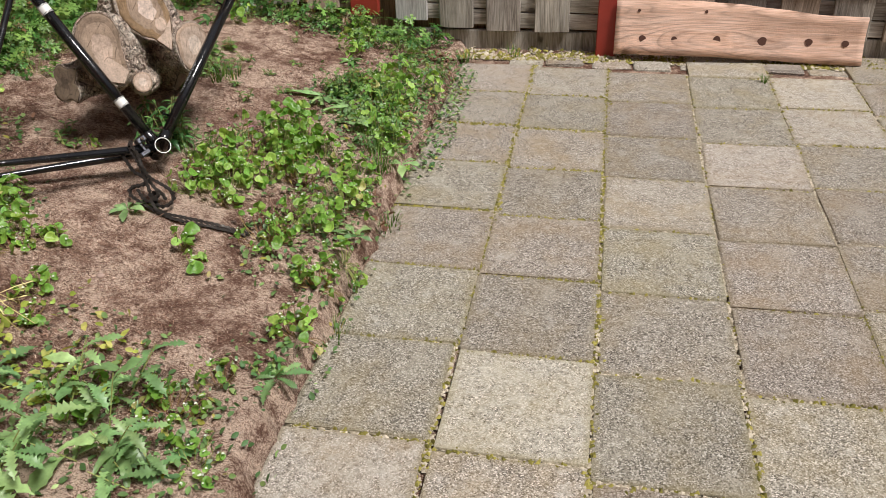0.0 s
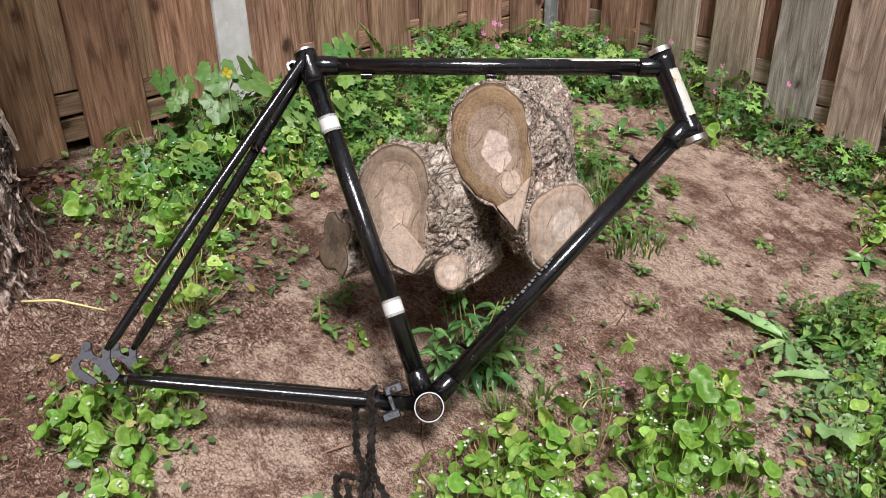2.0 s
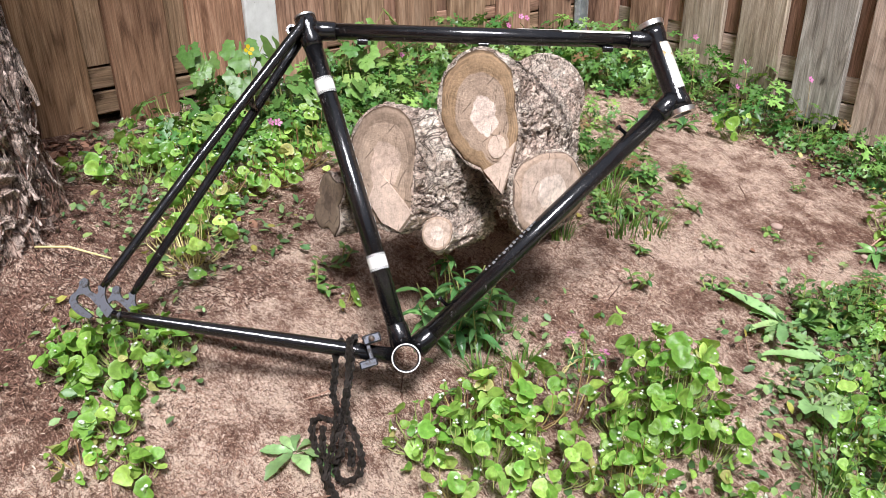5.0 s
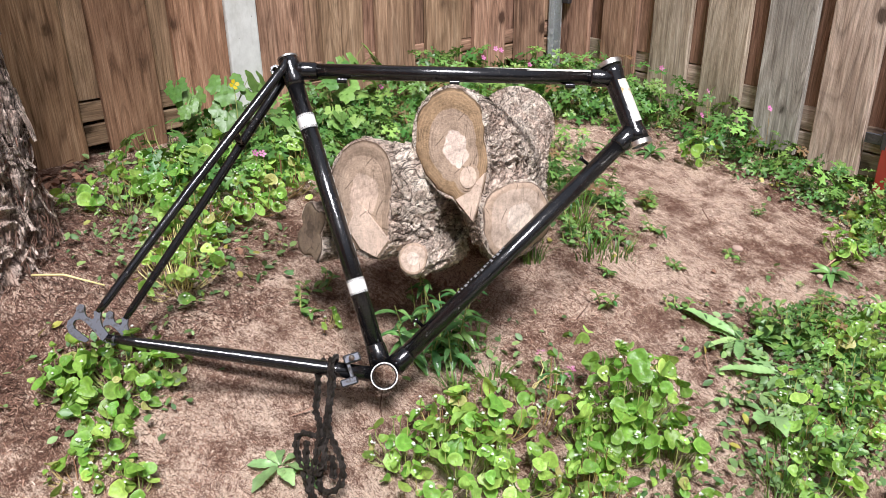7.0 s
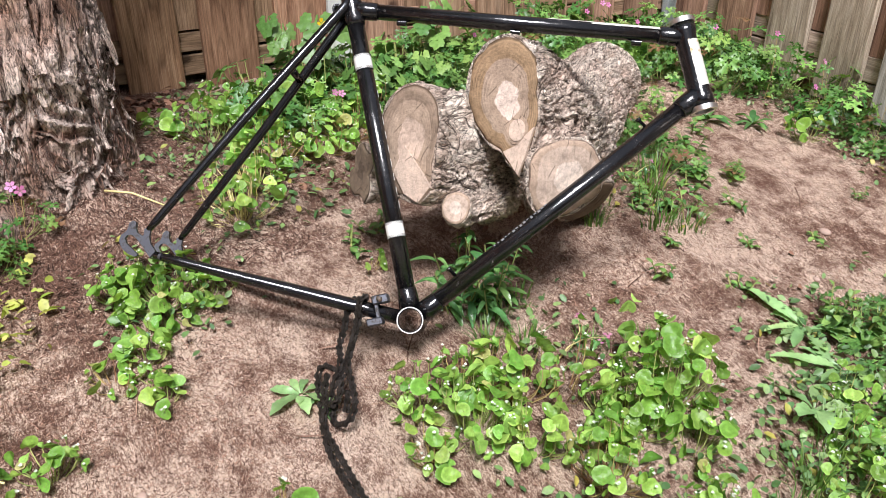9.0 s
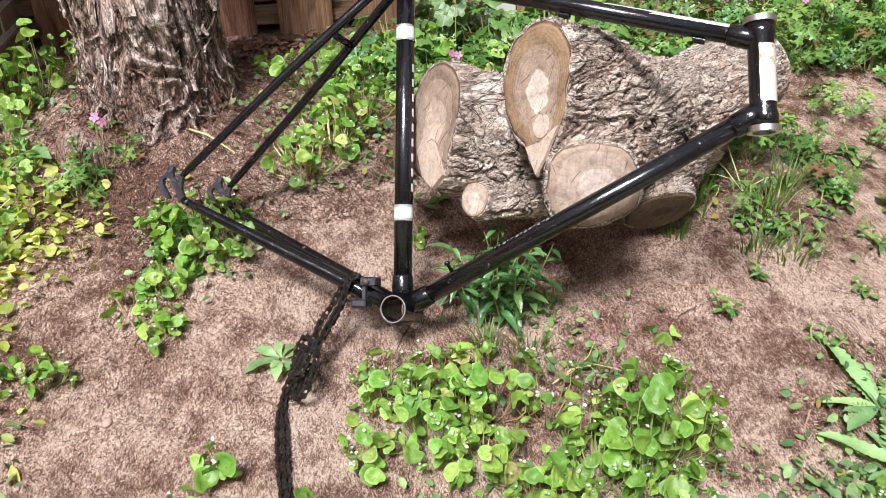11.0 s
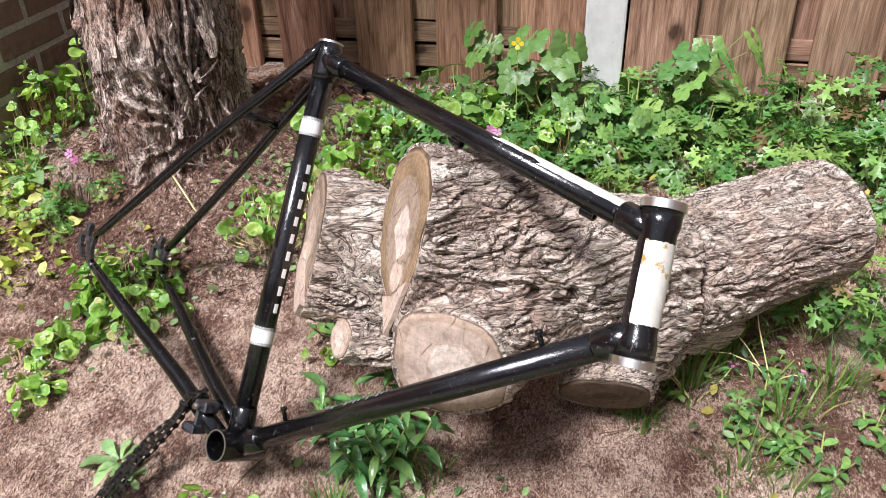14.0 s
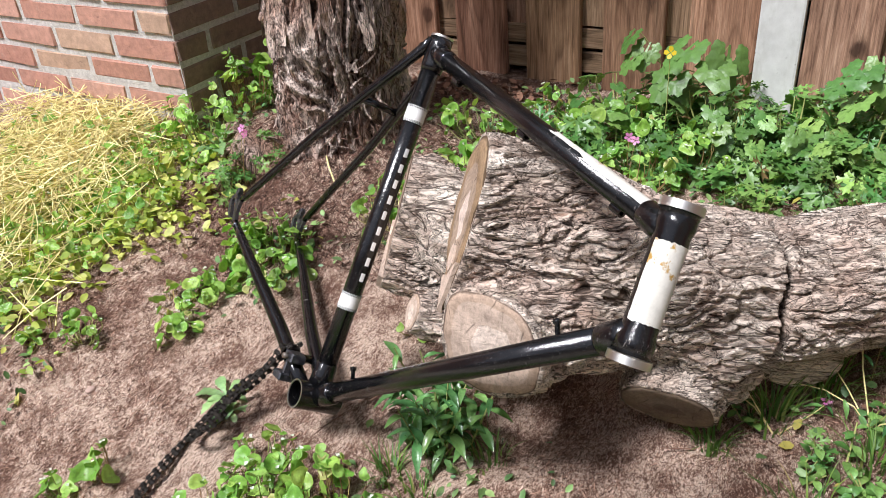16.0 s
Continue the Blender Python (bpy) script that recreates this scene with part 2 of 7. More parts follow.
def cut_material(name, rim, outer, wood, heart, spread=0.40, band=0.70, rings=95.0, drawn=0.5):
    """Sawn wood, weathered; 'rim' runs from 0 at the middle of the cut to 1 at its bark. heart: the patch in the middle, outer: the sapwood."""
    m = Mat(name, 0.8, spec=0.25)
    v = m.coords()
    at = m.t.nodes.new("ShaderNodeAttribute")
    at.attribute_name = "rim"
    e = at.outputs["Fac"]
    slow = m.math("SUBTRACT", m.noise(v, 17, 3, 0.5, 0.6), 0.5)
    d = m.math("ADD", e, m.math("MULTIPLY", slow, 0.55))
    k = m.math("ADD", e, m.math("MULTIPLY", slow, 0.22))
    c = m.mix(wood, heart, m.ramp(d, (spread, 1.0), (spread + 0.025, 0.0)))
    c = m.mix(c, outer, m.ramp(k, (band, 0.0), (band + 0.03, 0.95)))
    ring = m.math("SINE", m.math("MULTIPLY", m.math("ADD", e, m.math("MULTIPLY", m.math("SUBTRACT", m.noise(v, 40, 4, 0.6), 0.5), 0.06)), rings))
    c = m.mix(c, m.ramp(ring, (0.0, 0.62), (0.6, 1.04)), m.math("MULTIPLY", m.ramp(k, (spread, 0.15), (band, drawn)), m.ramp(m.noise(v, 26, 4, 0.6), (0.36, 0.0), (0.55, 1.0))), "MULTIPLY")
    c = m.mix(c, m.ramp(m.noise(v, 15, 6, 0.75), (0.34, (0.56, 0.54, 0.52)), (0.5, (0.94, 0.93, 0.91)), (0.66, (1.16, 1.15, 1.13))), 0.85, "MULTIPLY")
    c = m.mix(c, m.ramp(m.noise(v, 130, 6, 0.85, 0.6), (0.32, 0.55), (0.5, 0.98), (0.68, 1.22)), 0.85, "MULTIPLY")
    c = m.mix(c, m.ramp(m.noise(m.coords((1, 0.06, 1), (0, 0, 30)), 240, 3, 0.7), (0.35, 0.75), (0.65, 1.12)), 0.35, "MULTIPLY")
    crack = m.cells(m.coords((1, 0.6, 1)), 19, "DISTANCE_TO_EDGE")
    c = m.mix(c, tuple(x * 0.25 for x in rim), m.math("MULTIPLY", m.ramp(crack, (0.0, 1.0), (0.016, 0.0)), m.ramp(m.noise(v, 26, 3), (0.50, 0.0), (0.58, 0.75))))
    edge = m.math("ADD", e, m.math("MULTIPLY", m.math("SUBTRACT", m.noise(v, 70, 5, 0.7), 0.5), 0.10))
    c = m.mix(c, tuple(x * 0.5 for x in rim), m.ramp(edge, (0.955, 0.0), (0.985, 0.9)))
    return m.done(c, m.bump(m.noise(v, 150, 6, 0.8), 0.7, 0.004, m.bump(crack, 0.25, 0.01)))


def frame_paint_material():
    m = Mat("black_enamel", 0.12, spec=0.65)
    v = m.coords()
    chips = m.ramp(m.noise(v, 85, 7, 0.85), (0.625, 0.0), (0.65, 1.0))
    scuff = m.ramp(m.noise(m.coords((0.25, 1, 1)), 130, 5, 0.8), (0.66, 0.0), (0.70, 0.7))
    dust = m.noise(v, 22, 6, 0.75)
    c = m.mix((0.004, 0.004, 0.0045), (0.010, 0.010, 0.011), m.ramp(dust, (0.5, 0.0), (0.8, 0.8)))
    c = m.mix(c, (0.16, 0.14, 0.125), m.math("MAXIMUM", chips, scuff))
    c = m.mix(c, (0.11, 0.10, 0.095), m.math('MULTIPLY', m.ramp(m.noise(v, 420, 3, 0.7), (0.60, 0.0), (0.68, 0.7)), m.ramp(dust, (0.42, 0.0), (0.6, 1.0))))
    r = m.mix(m.ramp(dust, (0.35, 0.08), (0.75, 0.24)), (0.7, 0.7, 0.7), chips)
    return m.done(c, m.bump(m.mix(chips, m.noise(v, 420, 4, 0.8), 0.6), 0.3, 0.001), r)


def metal_material(name, color, rust, rough=0.4, amount=0.55):
    m = Mat(name, rough, 1.0)
    f = m.ramp(m.noise(m.coords(), 120, 6, 0.75), (amount, 0.0), (amount + 0.1, 1.0))
    return m.done(m.mix(color, rust, f), None, m.ramp(f, (0.0, rough), (1.0, 0.85)), m.ramp(f, (0.0, 1.0), (1.0, 0.15)))


def plain_material(name, color, rough=0.6, spot=None):
    m = Mat(name, rough, spec=0.4)
    v = m.coords()
    c = m.mix(color, tuple(x * 0.8 for x in color), m.ramp(m.noise(v, 60, 5, 0.7), (0.4, 0.0), (0.7, 1.0)))
    if spot:
        c = m.mix(c, spot, m.ramp(m.noise(v, 38, 5, 0.75), (0.60, 0.0), (0.66, 1.0)))
    return m.done(c)


def leaf_material(name, color, young, rough=0.5, glow=0.35, fade=None, islands=False, saucer=False):
    """A leaf that lets some light through; each one has its own tint. saucer: a round leaf, 1 unit in radius, paler at stalk and rim."""
    m = Mat(name, rough, spec=0.5)
    r = m.island() if islands else m.random()
    c = m.mix(color, young, m.ramp(r, (0.30, 0.0), (1.0, 0.9)))
    if fade:
        c = m.mix(c, fade, m.ramp(r, (0.955, 0.0), (0.965, 1.0)))
    v = m.coords()
    if saucer:
        ln = m.t.nodes.new("ShaderNodeVectorMath")
        ln.operation = "LENGTH"
        m.put(ln.inputs[0], v)
        c = m.mix(c, m.ramp(m.math("MULTIPLY", ln.outputs["Value"], 0.9), (0.0, (1.35, 1.3, 1.35)), (0.25, (1.0, 1.0, 1.0)), (0.6, (0.92, 0.94, 0.9)), (0.80, (0.98, 1.0, 0.96)), (0.97, (1.2, 1.15, 1.2))), 0.9, "MULTIPLY")
        c = m.mix(c, m.ramp(m.noise(v, 2.6, 4, 0.6), (0.3, 0.68), (0.7, 1.22)), 0.8, "MULTIPLY")
    else:
        c = m.mix(c, m.ramp(m.noise(v, 70 if islands else 4.0, 4, 0.65), (0.3, 0.66), (0.7, 1.25)), 0.8, "MULTIPLY")
    c = m.vary(c, m.math("FRACT", m.math("MULTIPLY", r, 13.7)), 0.7, 1.2, 0.014)
    m.put(m.b.inputs["Base Color"], c)
    m.put(m.b.inputs["Normal"], m.bump(m.noise(v, 120 if islands else 6.0, 3, 0.6), 0.35, 0.003))
    tr = m.node("ShaderNodeBsdfTranslucent", Color=m.mix(c, (1.25, 1.25, 0.6), 1.0, "MULTIPLY"))
    mx = m.node("ShaderNodeMixShader", Fac=glow)
    m.t.links.new(m.b.outputs[0], mx.inputs[1])
    m.t.links.new(tr.outputs[0], mx.inputs[2])
    m.t.links.new(mx.outputs[0], m.t.nodes["Material Output"].inputs["Surface"])
    return m.m


SOIL = soil_material()
NEEDLES = litter_material("dry_needles", (0.085, 0.043, 0.030), (0.36, 0.22, 0.155))
DARKLITTER = litter_material("dark_conifer_litter", (0.04, 0.02, 0.014), (0.19, 0.105, 0.075))
CHIPS = litter_material("wood_chips", (0.3, 0.18, 0.13), (0.62, 0.48, 0.38))
STRAW = litter_material("dead_stems", (0.50, 0.41, 0.14), (0.82, 0.70, 0.33))
DEADLEAF = litter_material("dead_leaves", (0.10, 0.045, 0.03), (0.26, 0.14, 0.09))
PEBBLE = plain_material("pinkish_stone", (0.42, 0.30, 0.24), 0.7)
MOSS = litter_material("moss", (0.12, 0.11, 0.025), (0.27, 0.24, 0.06))
SAND = litter_material("joint_sand", (0.30, 0.255, 0.175), (0.50, 0.44, 0.34))
TILE = tile_material()
BROWNWOOD = wood_material("brown_fence_wood", (0.187, 0.106, 0.063), (0.351, 0.218, 0.136), (0.522, 0.349, 0.230))
DARKWOOD = wood_material("dark_brown_fence_wood", (0.222, 0.114, 0.062), (0.410, 0.232, 0.136), (0.600, 0.370, 0.228))
MIDWOOD = wood_material("fading_fence_wood", (0.278, 0.202, 0.142), (0.531, 0.418, 0.316), (0.734, 0.607, 0.481))
GREYWOOD = wood_material("weathered_grey_wood", (0.271, 0.234, 0.192), (0.480, 0.438, 0.376), (0.665, 0.616, 0.549))
PALEWOOD = wood_material("whitened_wood", (0.40, 0.385, 0.36), (0.60, 0.585, 0.56), (0.74, 0.725, 0.70))
INNERWOOD = wood_material("inner_fence_wood", (0.190, 0.106, 0.064), (0.355, 0.212, 0.134), (0.500, 0.310, 0.205))
PINE = wood_material("orange_pine", (0.74, 0.47, 0.32), (0.80, 0.55, 0.41), (0.84, 0.61, 0.48), 0.95, 1.05, 0.004, True)
REDPAINT = paint_material("red_paint", (0.36, 0.045, 0.03), (0.42, 0.2, 0.13))
SLATE = paint_material("slate_grey_paint", (0.13, 0.135, 0.15), (0.3, 0.28, 0.26))
CONCRETE = concrete_post_material()
BRICK, SHADEBRICK, MORTAR = brick_material(), brick_material("shaded_brown_brick", 0.42), mortar_material()
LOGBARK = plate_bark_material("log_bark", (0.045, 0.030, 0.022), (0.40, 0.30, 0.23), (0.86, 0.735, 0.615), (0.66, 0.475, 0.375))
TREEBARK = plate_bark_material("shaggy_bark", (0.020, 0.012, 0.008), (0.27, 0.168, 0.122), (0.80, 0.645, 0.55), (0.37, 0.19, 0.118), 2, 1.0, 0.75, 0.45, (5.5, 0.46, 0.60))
CUTOLD = cut_material("weathered_cut", (0.16, 0.10, 0.055), (0.33, 0.22, 0.125), (0.41, 0.305, 0.225), (0.74, 0.60, 0.51), 0.31, 0.66, 95.0, 0.55)
CUTLEFT = cut_material("pinkish_cut", (0.16, 0.10, 0.06), (0.30, 0.22, 0.16), (0.44, 0.33, 0.245), (0.60, 0.46, 0.365), 0.40, 0.72, 90.0, 0.35)
CUTPALE = cut_material("pale_cut", (0.25, 0.175, 0.125), (0.48, 0.355, 0.265), (0.61, 0.475, 0.38), (0.76, 0.63, 0.53), 0.36, 0.80, 60.0, 0.08)
CUTDULL = cut_material("dull_cut", (0.11, 0.075, 0.048), (0.20, 0.15, 0.105), (0.18, 0.133, 0.095), (0.12, 0.088, 0.064), 0.28, 0.62, 80.0, 0.2)
ENAMEL = frame_paint_material()
STEEL = metal_material("bare_steel", (0.16, 0.15, 0.135), (0.12, 0.075, 0.05), 0.5, 0.5)
CUPSTEEL = metal_material("bright_worn_steel", (0.66, 0.64, 0.59), (0.30, 0.22, 0.15), 0.35, 0.60)
ZINC = metal_material("galvanised_steel", (0.52, 0.54, 0.55), (0.40, 0.40, 0.38), 0.5, 0.5)
PINSTEEL = metal_material("worn_pin_steel", (0.10, 0.092, 0.082), (0.12, 0.08, 0.05), 0.35, 0.6)
CHAINSTEEL = metal_material("oily_chain_steel", (0.062, 0.055, 0.049), (0.034, 0.026, 0.021), 0.55, 0.48)
DARKSTEEL = metal_material("dark_steel", (0.125, 0.13, 0.148), (0.05, 0.044, 0.04), 0.4, 0.52)
DECAL = plain_material("cream_decal", (0.62, 0.60, 0.53), 0.4, (0.36, 0.22, 0.05))
WHITE = plain_material("white_lettering", (0.78, 0.77, 0.73), 0.45)
SILVER = plain_material("silver_script", (0.20, 0.20, 0.205), 0.4)
BLACKDOT = plain_material("black_check", (0.012, 0.012, 0.012), 0.4)
KNOTWOOD = plain_material("dark_knot", (0.10, 0.045, 0.03), 0.7)
SPRING = leaf_material("fresh_round_leaf", (0.20, 0.39, 0.06), (0.47, 0.69, 0.16), 0.28, 0.3, (0.56, 0.54, 0.2), saucer=True)
# SPRING made darker: the shade by tree and brick corner is in this colour
SPRINGSHADE = leaf_material("shaded_round_leaf", (0.127, 0.258, 0.065), (0.255, 0.412, 0.105), 0.32, 0.22, saucer=True)
CELANDINE = leaf_material("soft_lobed_leaf", (0.092, 0.205, 0.044), (0.235, 0.385, 0.092), 0.40, 0.18)
CRANE = leaf_material("ferny_leaf", (0.080, 0.196, 0.041), (0.286, 0.474, 0.105), 0.4, 0.22, (0.22, 0.13, 0.06))
LANCE = leaf_material("glossy_lance_leaf", (0.074, 0.185, 0.058), (0.180, 0.340, 0.093), 0.26, 0.18)
THISTLE = leaf_material("blue_green_leaf", (0.191, 0.340, 0.128), (0.361, 0.536, 0.210), 0.4, 0.22)
LIME = leaf_material("lime_green_leaf", (0.28, 0.46, 0.09), (0.56, 0.72, 0.20), 0.4, 0.32)
YELLOWING = leaf_material("yellowing_leaf", (0.40, 0.46, 0.08), (0.74, 0.68, 0.22), 0.45, 0.3, saucer=True)
GRASS = leaf_material("grass_blade", (0.08, 0.17, 0.03), (0.17, 0.28, 0.05), 0.5, 0.3)
STEM = litter_material("green_stems", (0.17, 0.24, 0.06), (0.34, 0.36, 0.12))
REDSTEM = litter_material("reddish_stems", (0.24, 0.10, 0.06), (0.34, 0.26, 0.10))
PINK = leaf_material("pink_petal", (0.66, 0.20, 0.46), (0.80, 0.36, 0.62), 0.5, 0.35)
YELLOW = leaf_material("yellow_petal", (0.85, 0.62, 0.01), (0.9, 0.7, 0.02), 0.5, 0.35)
COVER = leaf_material("small_weed_leaf", (0.106, 0.211, 0.070), (0.318, 0.464, 0.151), 0.45, 0.2, (0.42, 0.38, 0.08), True)
PALECOVER = leaf_material("yellow_green_weed_leaf", (0.36, 0.46, 0.07), (0.76, 0.74, 0.22), 0.5, 0.35, None, True)
BLOSSOM = leaf_material("tiny_white_petals", (0.72, 0.76, 0.66), (0.84, 0.86, 0.80), 0.5, 0.3, None, True)
BLADES = leaf_material("grass_blades", (0.08, 0.18, 0.03), (0.20, 0.32, 0.06), 0.45, 0.3, (0.42, 0.36, 0.14), True)

# ---- tools for building ----
def mesh_of(name, verts, faces, smooth=False):
    me = bpy.data.meshes.new(name)
    me.from_pydata([tuple(v) for v in verts], [], faces)
    if smooth:
        me.shade_smooth()
    me.update()
    return me


def thing(name, m=None, label="", category="", group="", kind="", mesh=None, material=None):
    """A top-level thing: an Empty, or a mesh, at the pose m."""
    ob = new(name, mesh)
    if mesh and material:
        if not mesh.materials:
            mesh.materials.append(material)
    ob.matrix_world = m or Matrix()
    return tagged(ob, label, category, group, kind)


def part(name, mesh, material, parent, label="", m=None, kind=""):
    """One mesh object under a thing or a part; m is its pose within the parent."""
    if isinstance(mesh, bmesh.types.BMesh):
        me = bpy.data.meshes.new(name)
        mesh.to_mesh(me)
        mesh.free()
        mesh = me
    if not mesh.materials:
        mesh.materials.append(material)
    ob = new(name, mesh)
    ob.parent = parent
    if m is not None:
        ob.matrix_basis = m
    return tagged(ob, label, kind=kind)


def box_bm(x0, x1, y0, y1, z0, z1, bevel=0.0, segs=1):
    bm = bmesh.new()
    bmesh.ops.create_cube(bm, size=1.0, matrix=Matrix.Translation(((x0 + x1) / 2, (y0 + y1) / 2, (z0 + z1) / 2)) @ Matrix.Diagonal((x1 - x0, y1 - y0, z1 - z0, 1)))
    if bevel:
        bmesh.ops.bevel(bm, geom=bm.edges[:], offset=bevel, segments=segs, profile=0.6, affect="EDGES")
    return bm


def bm_mesh(name, bm, smooth=False):
    me = bpy.data.meshes.new(name)
    bm.to_mesh(me)
    bm.free()
    if smooth:
        me.shade_smooth()
    return me


def join_bm(*bms):
    out = bmesh.new()
    for b in bms:
        me = bpy.data.meshes.new("join")
        b.to_mesh(me)
        b.free()
        out.from_mesh(me)
        bpy.data.meshes.remove(me)
    return out


def smoothstep(a, b, x):
    t = np.clip((x - a) / (b - a), 0, 1)
    return t * t * (3 - 2 * t)


def frame_to(axis, up=(0, 0, 1)):
    """A 3x3 turn whose local z lies along axis."""
    z = Vector(axis).normalized()
    u = Vector(up) if abs(z.dot(Vector(up).normalized())) < 0.98 else Vector((1, 0, 0))
    x = u.cross(z).normalized()
    return Matrix((x, z.cross(x), z)).transposed()


def sweep(points, radii, segs=12, caps=True, flat=None):
    """Verts and faces of a tube along a polyline; flat squeezes it across its local x and y."""
    pts = [Vector(p) for p in points]
    verts, faces = [], []
    last = None
    for i, p in enumerate(pts):
        d = (pts[min(i + 1, len(pts) - 1)] - pts[max(i - 1, 0)]).normalized()
        if last is None:
            R = frame_to(d)
        else:
            x = (last - d * last.dot(d)).normalized()
            R = Matrix((x, d.cross(x), d)).transposed()
        last = R.col[0].copy()
        fx, fy = flat or (1, 1)
        for k in range(segs):
            a = 2 * math.pi * k / segs
            verts.append(p + R @ Vector((radii[i] * fx * math.cos(a), radii[i] * fy * math.sin(a), 0)))
    for i in range(len(pts) - 1):
        for k in range(segs):
            a, b = i * segs + k, i * segs + (k + 1) % segs
            faces.append((a, b, b + segs, a + segs))
    if caps:
        faces.append(tuple(range(segs))[::-1])
        faces.append(tuple(range((len(pts) - 1) * segs, len(pts) * segs)))
    return verts, faces


def tube_mesh(name, points, radii, segs=16, caps=True, flat=None):
    v, f = sweep(points, radii, segs, caps, flat)
    me = mesh_of(name, v, f, True)
    return me


class Strands:
    """Thin three-sided stalks gathered into one mesh."""

    def __init__(self):
        self.v, self.f = [], []

    def add(self, p, q, r, bow=(0, 0, 0), n=4):
        p, q, b = Vector(p), Vector(q), Vector(bow)
        o = len(self.v)
        d = (q - p).normalized()
        R = frame_to(d)
        for i in range(n):
            t = i / (n - 1)
            c = p.lerp(q, t) + b * (4 * t * (1 - t))
            for k in range(3):
                a = 2.094 * k
                self.v.append(c + R @ Vector((r * math.cos(a), r * math.sin(a), 0)) * (1 - 0.4 * t))
        for i in range(n - 1):
            for k in range(3):
                a, e = o + i * 3 + k, o + i * 3 + (k + 1) % 3
                self.f.append((a, e, e + 3, a + 3))

    def put(self, name, material, parent, label=""):
        """As one part; a tangle too fine to pick apart is stuff."""
        if self.v:
            part(name, mesh_of(name, self.v, self.f), material, parent, label, kind="stuff" if name == "stalk_tangle" else "")

    def each(self, name, material, parent, n=4):
        """Every stalk as a part of its own."""
        for o in range(0, len(self.v), 3 * n):
            part(name, mesh_of(name, self.v[o:o + 3 * n], [tuple(i - o for i in f) for f in self.f if o <= f[0] < o + 3 * n]), material, parent)


# ---- ground ----
SLOPE_X = [-2.6, -2.3, -2.0, -1.7, -1.4, -1.15, -0.9, -0.65, -0.45, -0.3]
SLOPE_Z = [0.38, 0.375, 0.355, 0.32, 0.28, 0.24, 0.185, 0.12, 0.06, 0.04]


def patio_z(y):
    return 0.018 * y + 0.005


def soil_z(x, y):
    """The bed's height: it climbs from the paving to the fence, and heaps up round the tree."""
    z = np.interp(x, SLOPE_X, SLOPE_Z)
    z = z - 0.07 * smoothstep(2.3, 3.3, y) * np.clip((-x - 0.45) / 0.5, 0, 1)
    z = z + 0.10 * np.exp(-((x + 1.81) ** 2 + (y - 1.345) ** 2) / (2 * 0.22**2))
    z = z - 0.03 * np.clip((1.6 - y) / 0.4, 0, 1) * np.exp(-(((x + 0.85) / 0.3) ** 2))
    z = z - 0.035 * np.exp(-((x + 1.27) ** 2 + (y - 2.02) ** 2) / (2 * 0.09**2))
    return z


def lumps(x, y):
    a = noise.noise(Vector((x * 4.0, y * 4.0, 0.3))) * 0.010
    b = noise.noise(Vector((x * 14.0, y * 14.0, 4.1))) * 0.006
    c = noise.noise(Vector((x * 38.0, y * 38.0, 8.6))) * 0.004 + noise.noise(Vector((x * 85.0, y * 85.0, 1.6))) * 0.0022
    return a + b + c


def ground_at(x, y):
    if x > -0.57:
        return patio_z(y)
    return float(soil_z(x, y)) + lumps(x, y)


def build_ground():
    xs = np.concatenate([[-300, -120, -50, -20, -9, -5, -3.4, -2.7], np.arange(-2.4, -0.40, 0.0105), np.arange(-0.3, 2.4, 0.3), [4, 8, 18, 50, 120, 300]])
    ys = np.concatenate([[-300, -120, -50, -20, -8, -3, -1.2, -0.4], np.arange(0.3, 3.5, 0.0105), [4, 6, 12, 30, 90, 300]])
    X, Y = np.meshgrid(xs, ys, indexing="ij")
    Yc = np.clip(Y, -1.5, 4)
    soil = soil_z(np.clip(X, -2.6, 9), Yc)
    ragged = np.array([0.035 * noise.noise(Vector((0.0, y * 6.0, 2.0))) + 0.02 * noise.noise(Vector((0.0, y * 21.0, 5.0))) for y in ys])
    edge = smoothstep(-0.605, -0.545, X + ragged[None, :])
    Z = soil * (1 - edge) + (patio_z(Yc) - 0.05) * edge
    flat = [(i, j) for i in range(len(xs)) for j in range(len(ys)) if -2.6 < xs[i] < -0.45 and -0.2 < ys[j] < 3.7]
    for i, j in flat:
        Z[i, j] += lumps(xs[i], ys[j]) * (1 - edge[i, j])
    ny = len(ys)
    verts = np.stack([X, Y, Z], -1).reshape(-1, 3)
    faces = [(i * ny + j, (i + 1) * ny + j, (i + 1) * ny + j + 1, i * ny + j + 1) for i in range(len(xs) - 1) for j in range(ny - 1)]
    thing("ground", label="sandy reddish-brown garden soil with bark litter", category="ground", kind="structure", mesh=mesh_of("ground", verts, faces, True), material=SOIL)


build_ground()


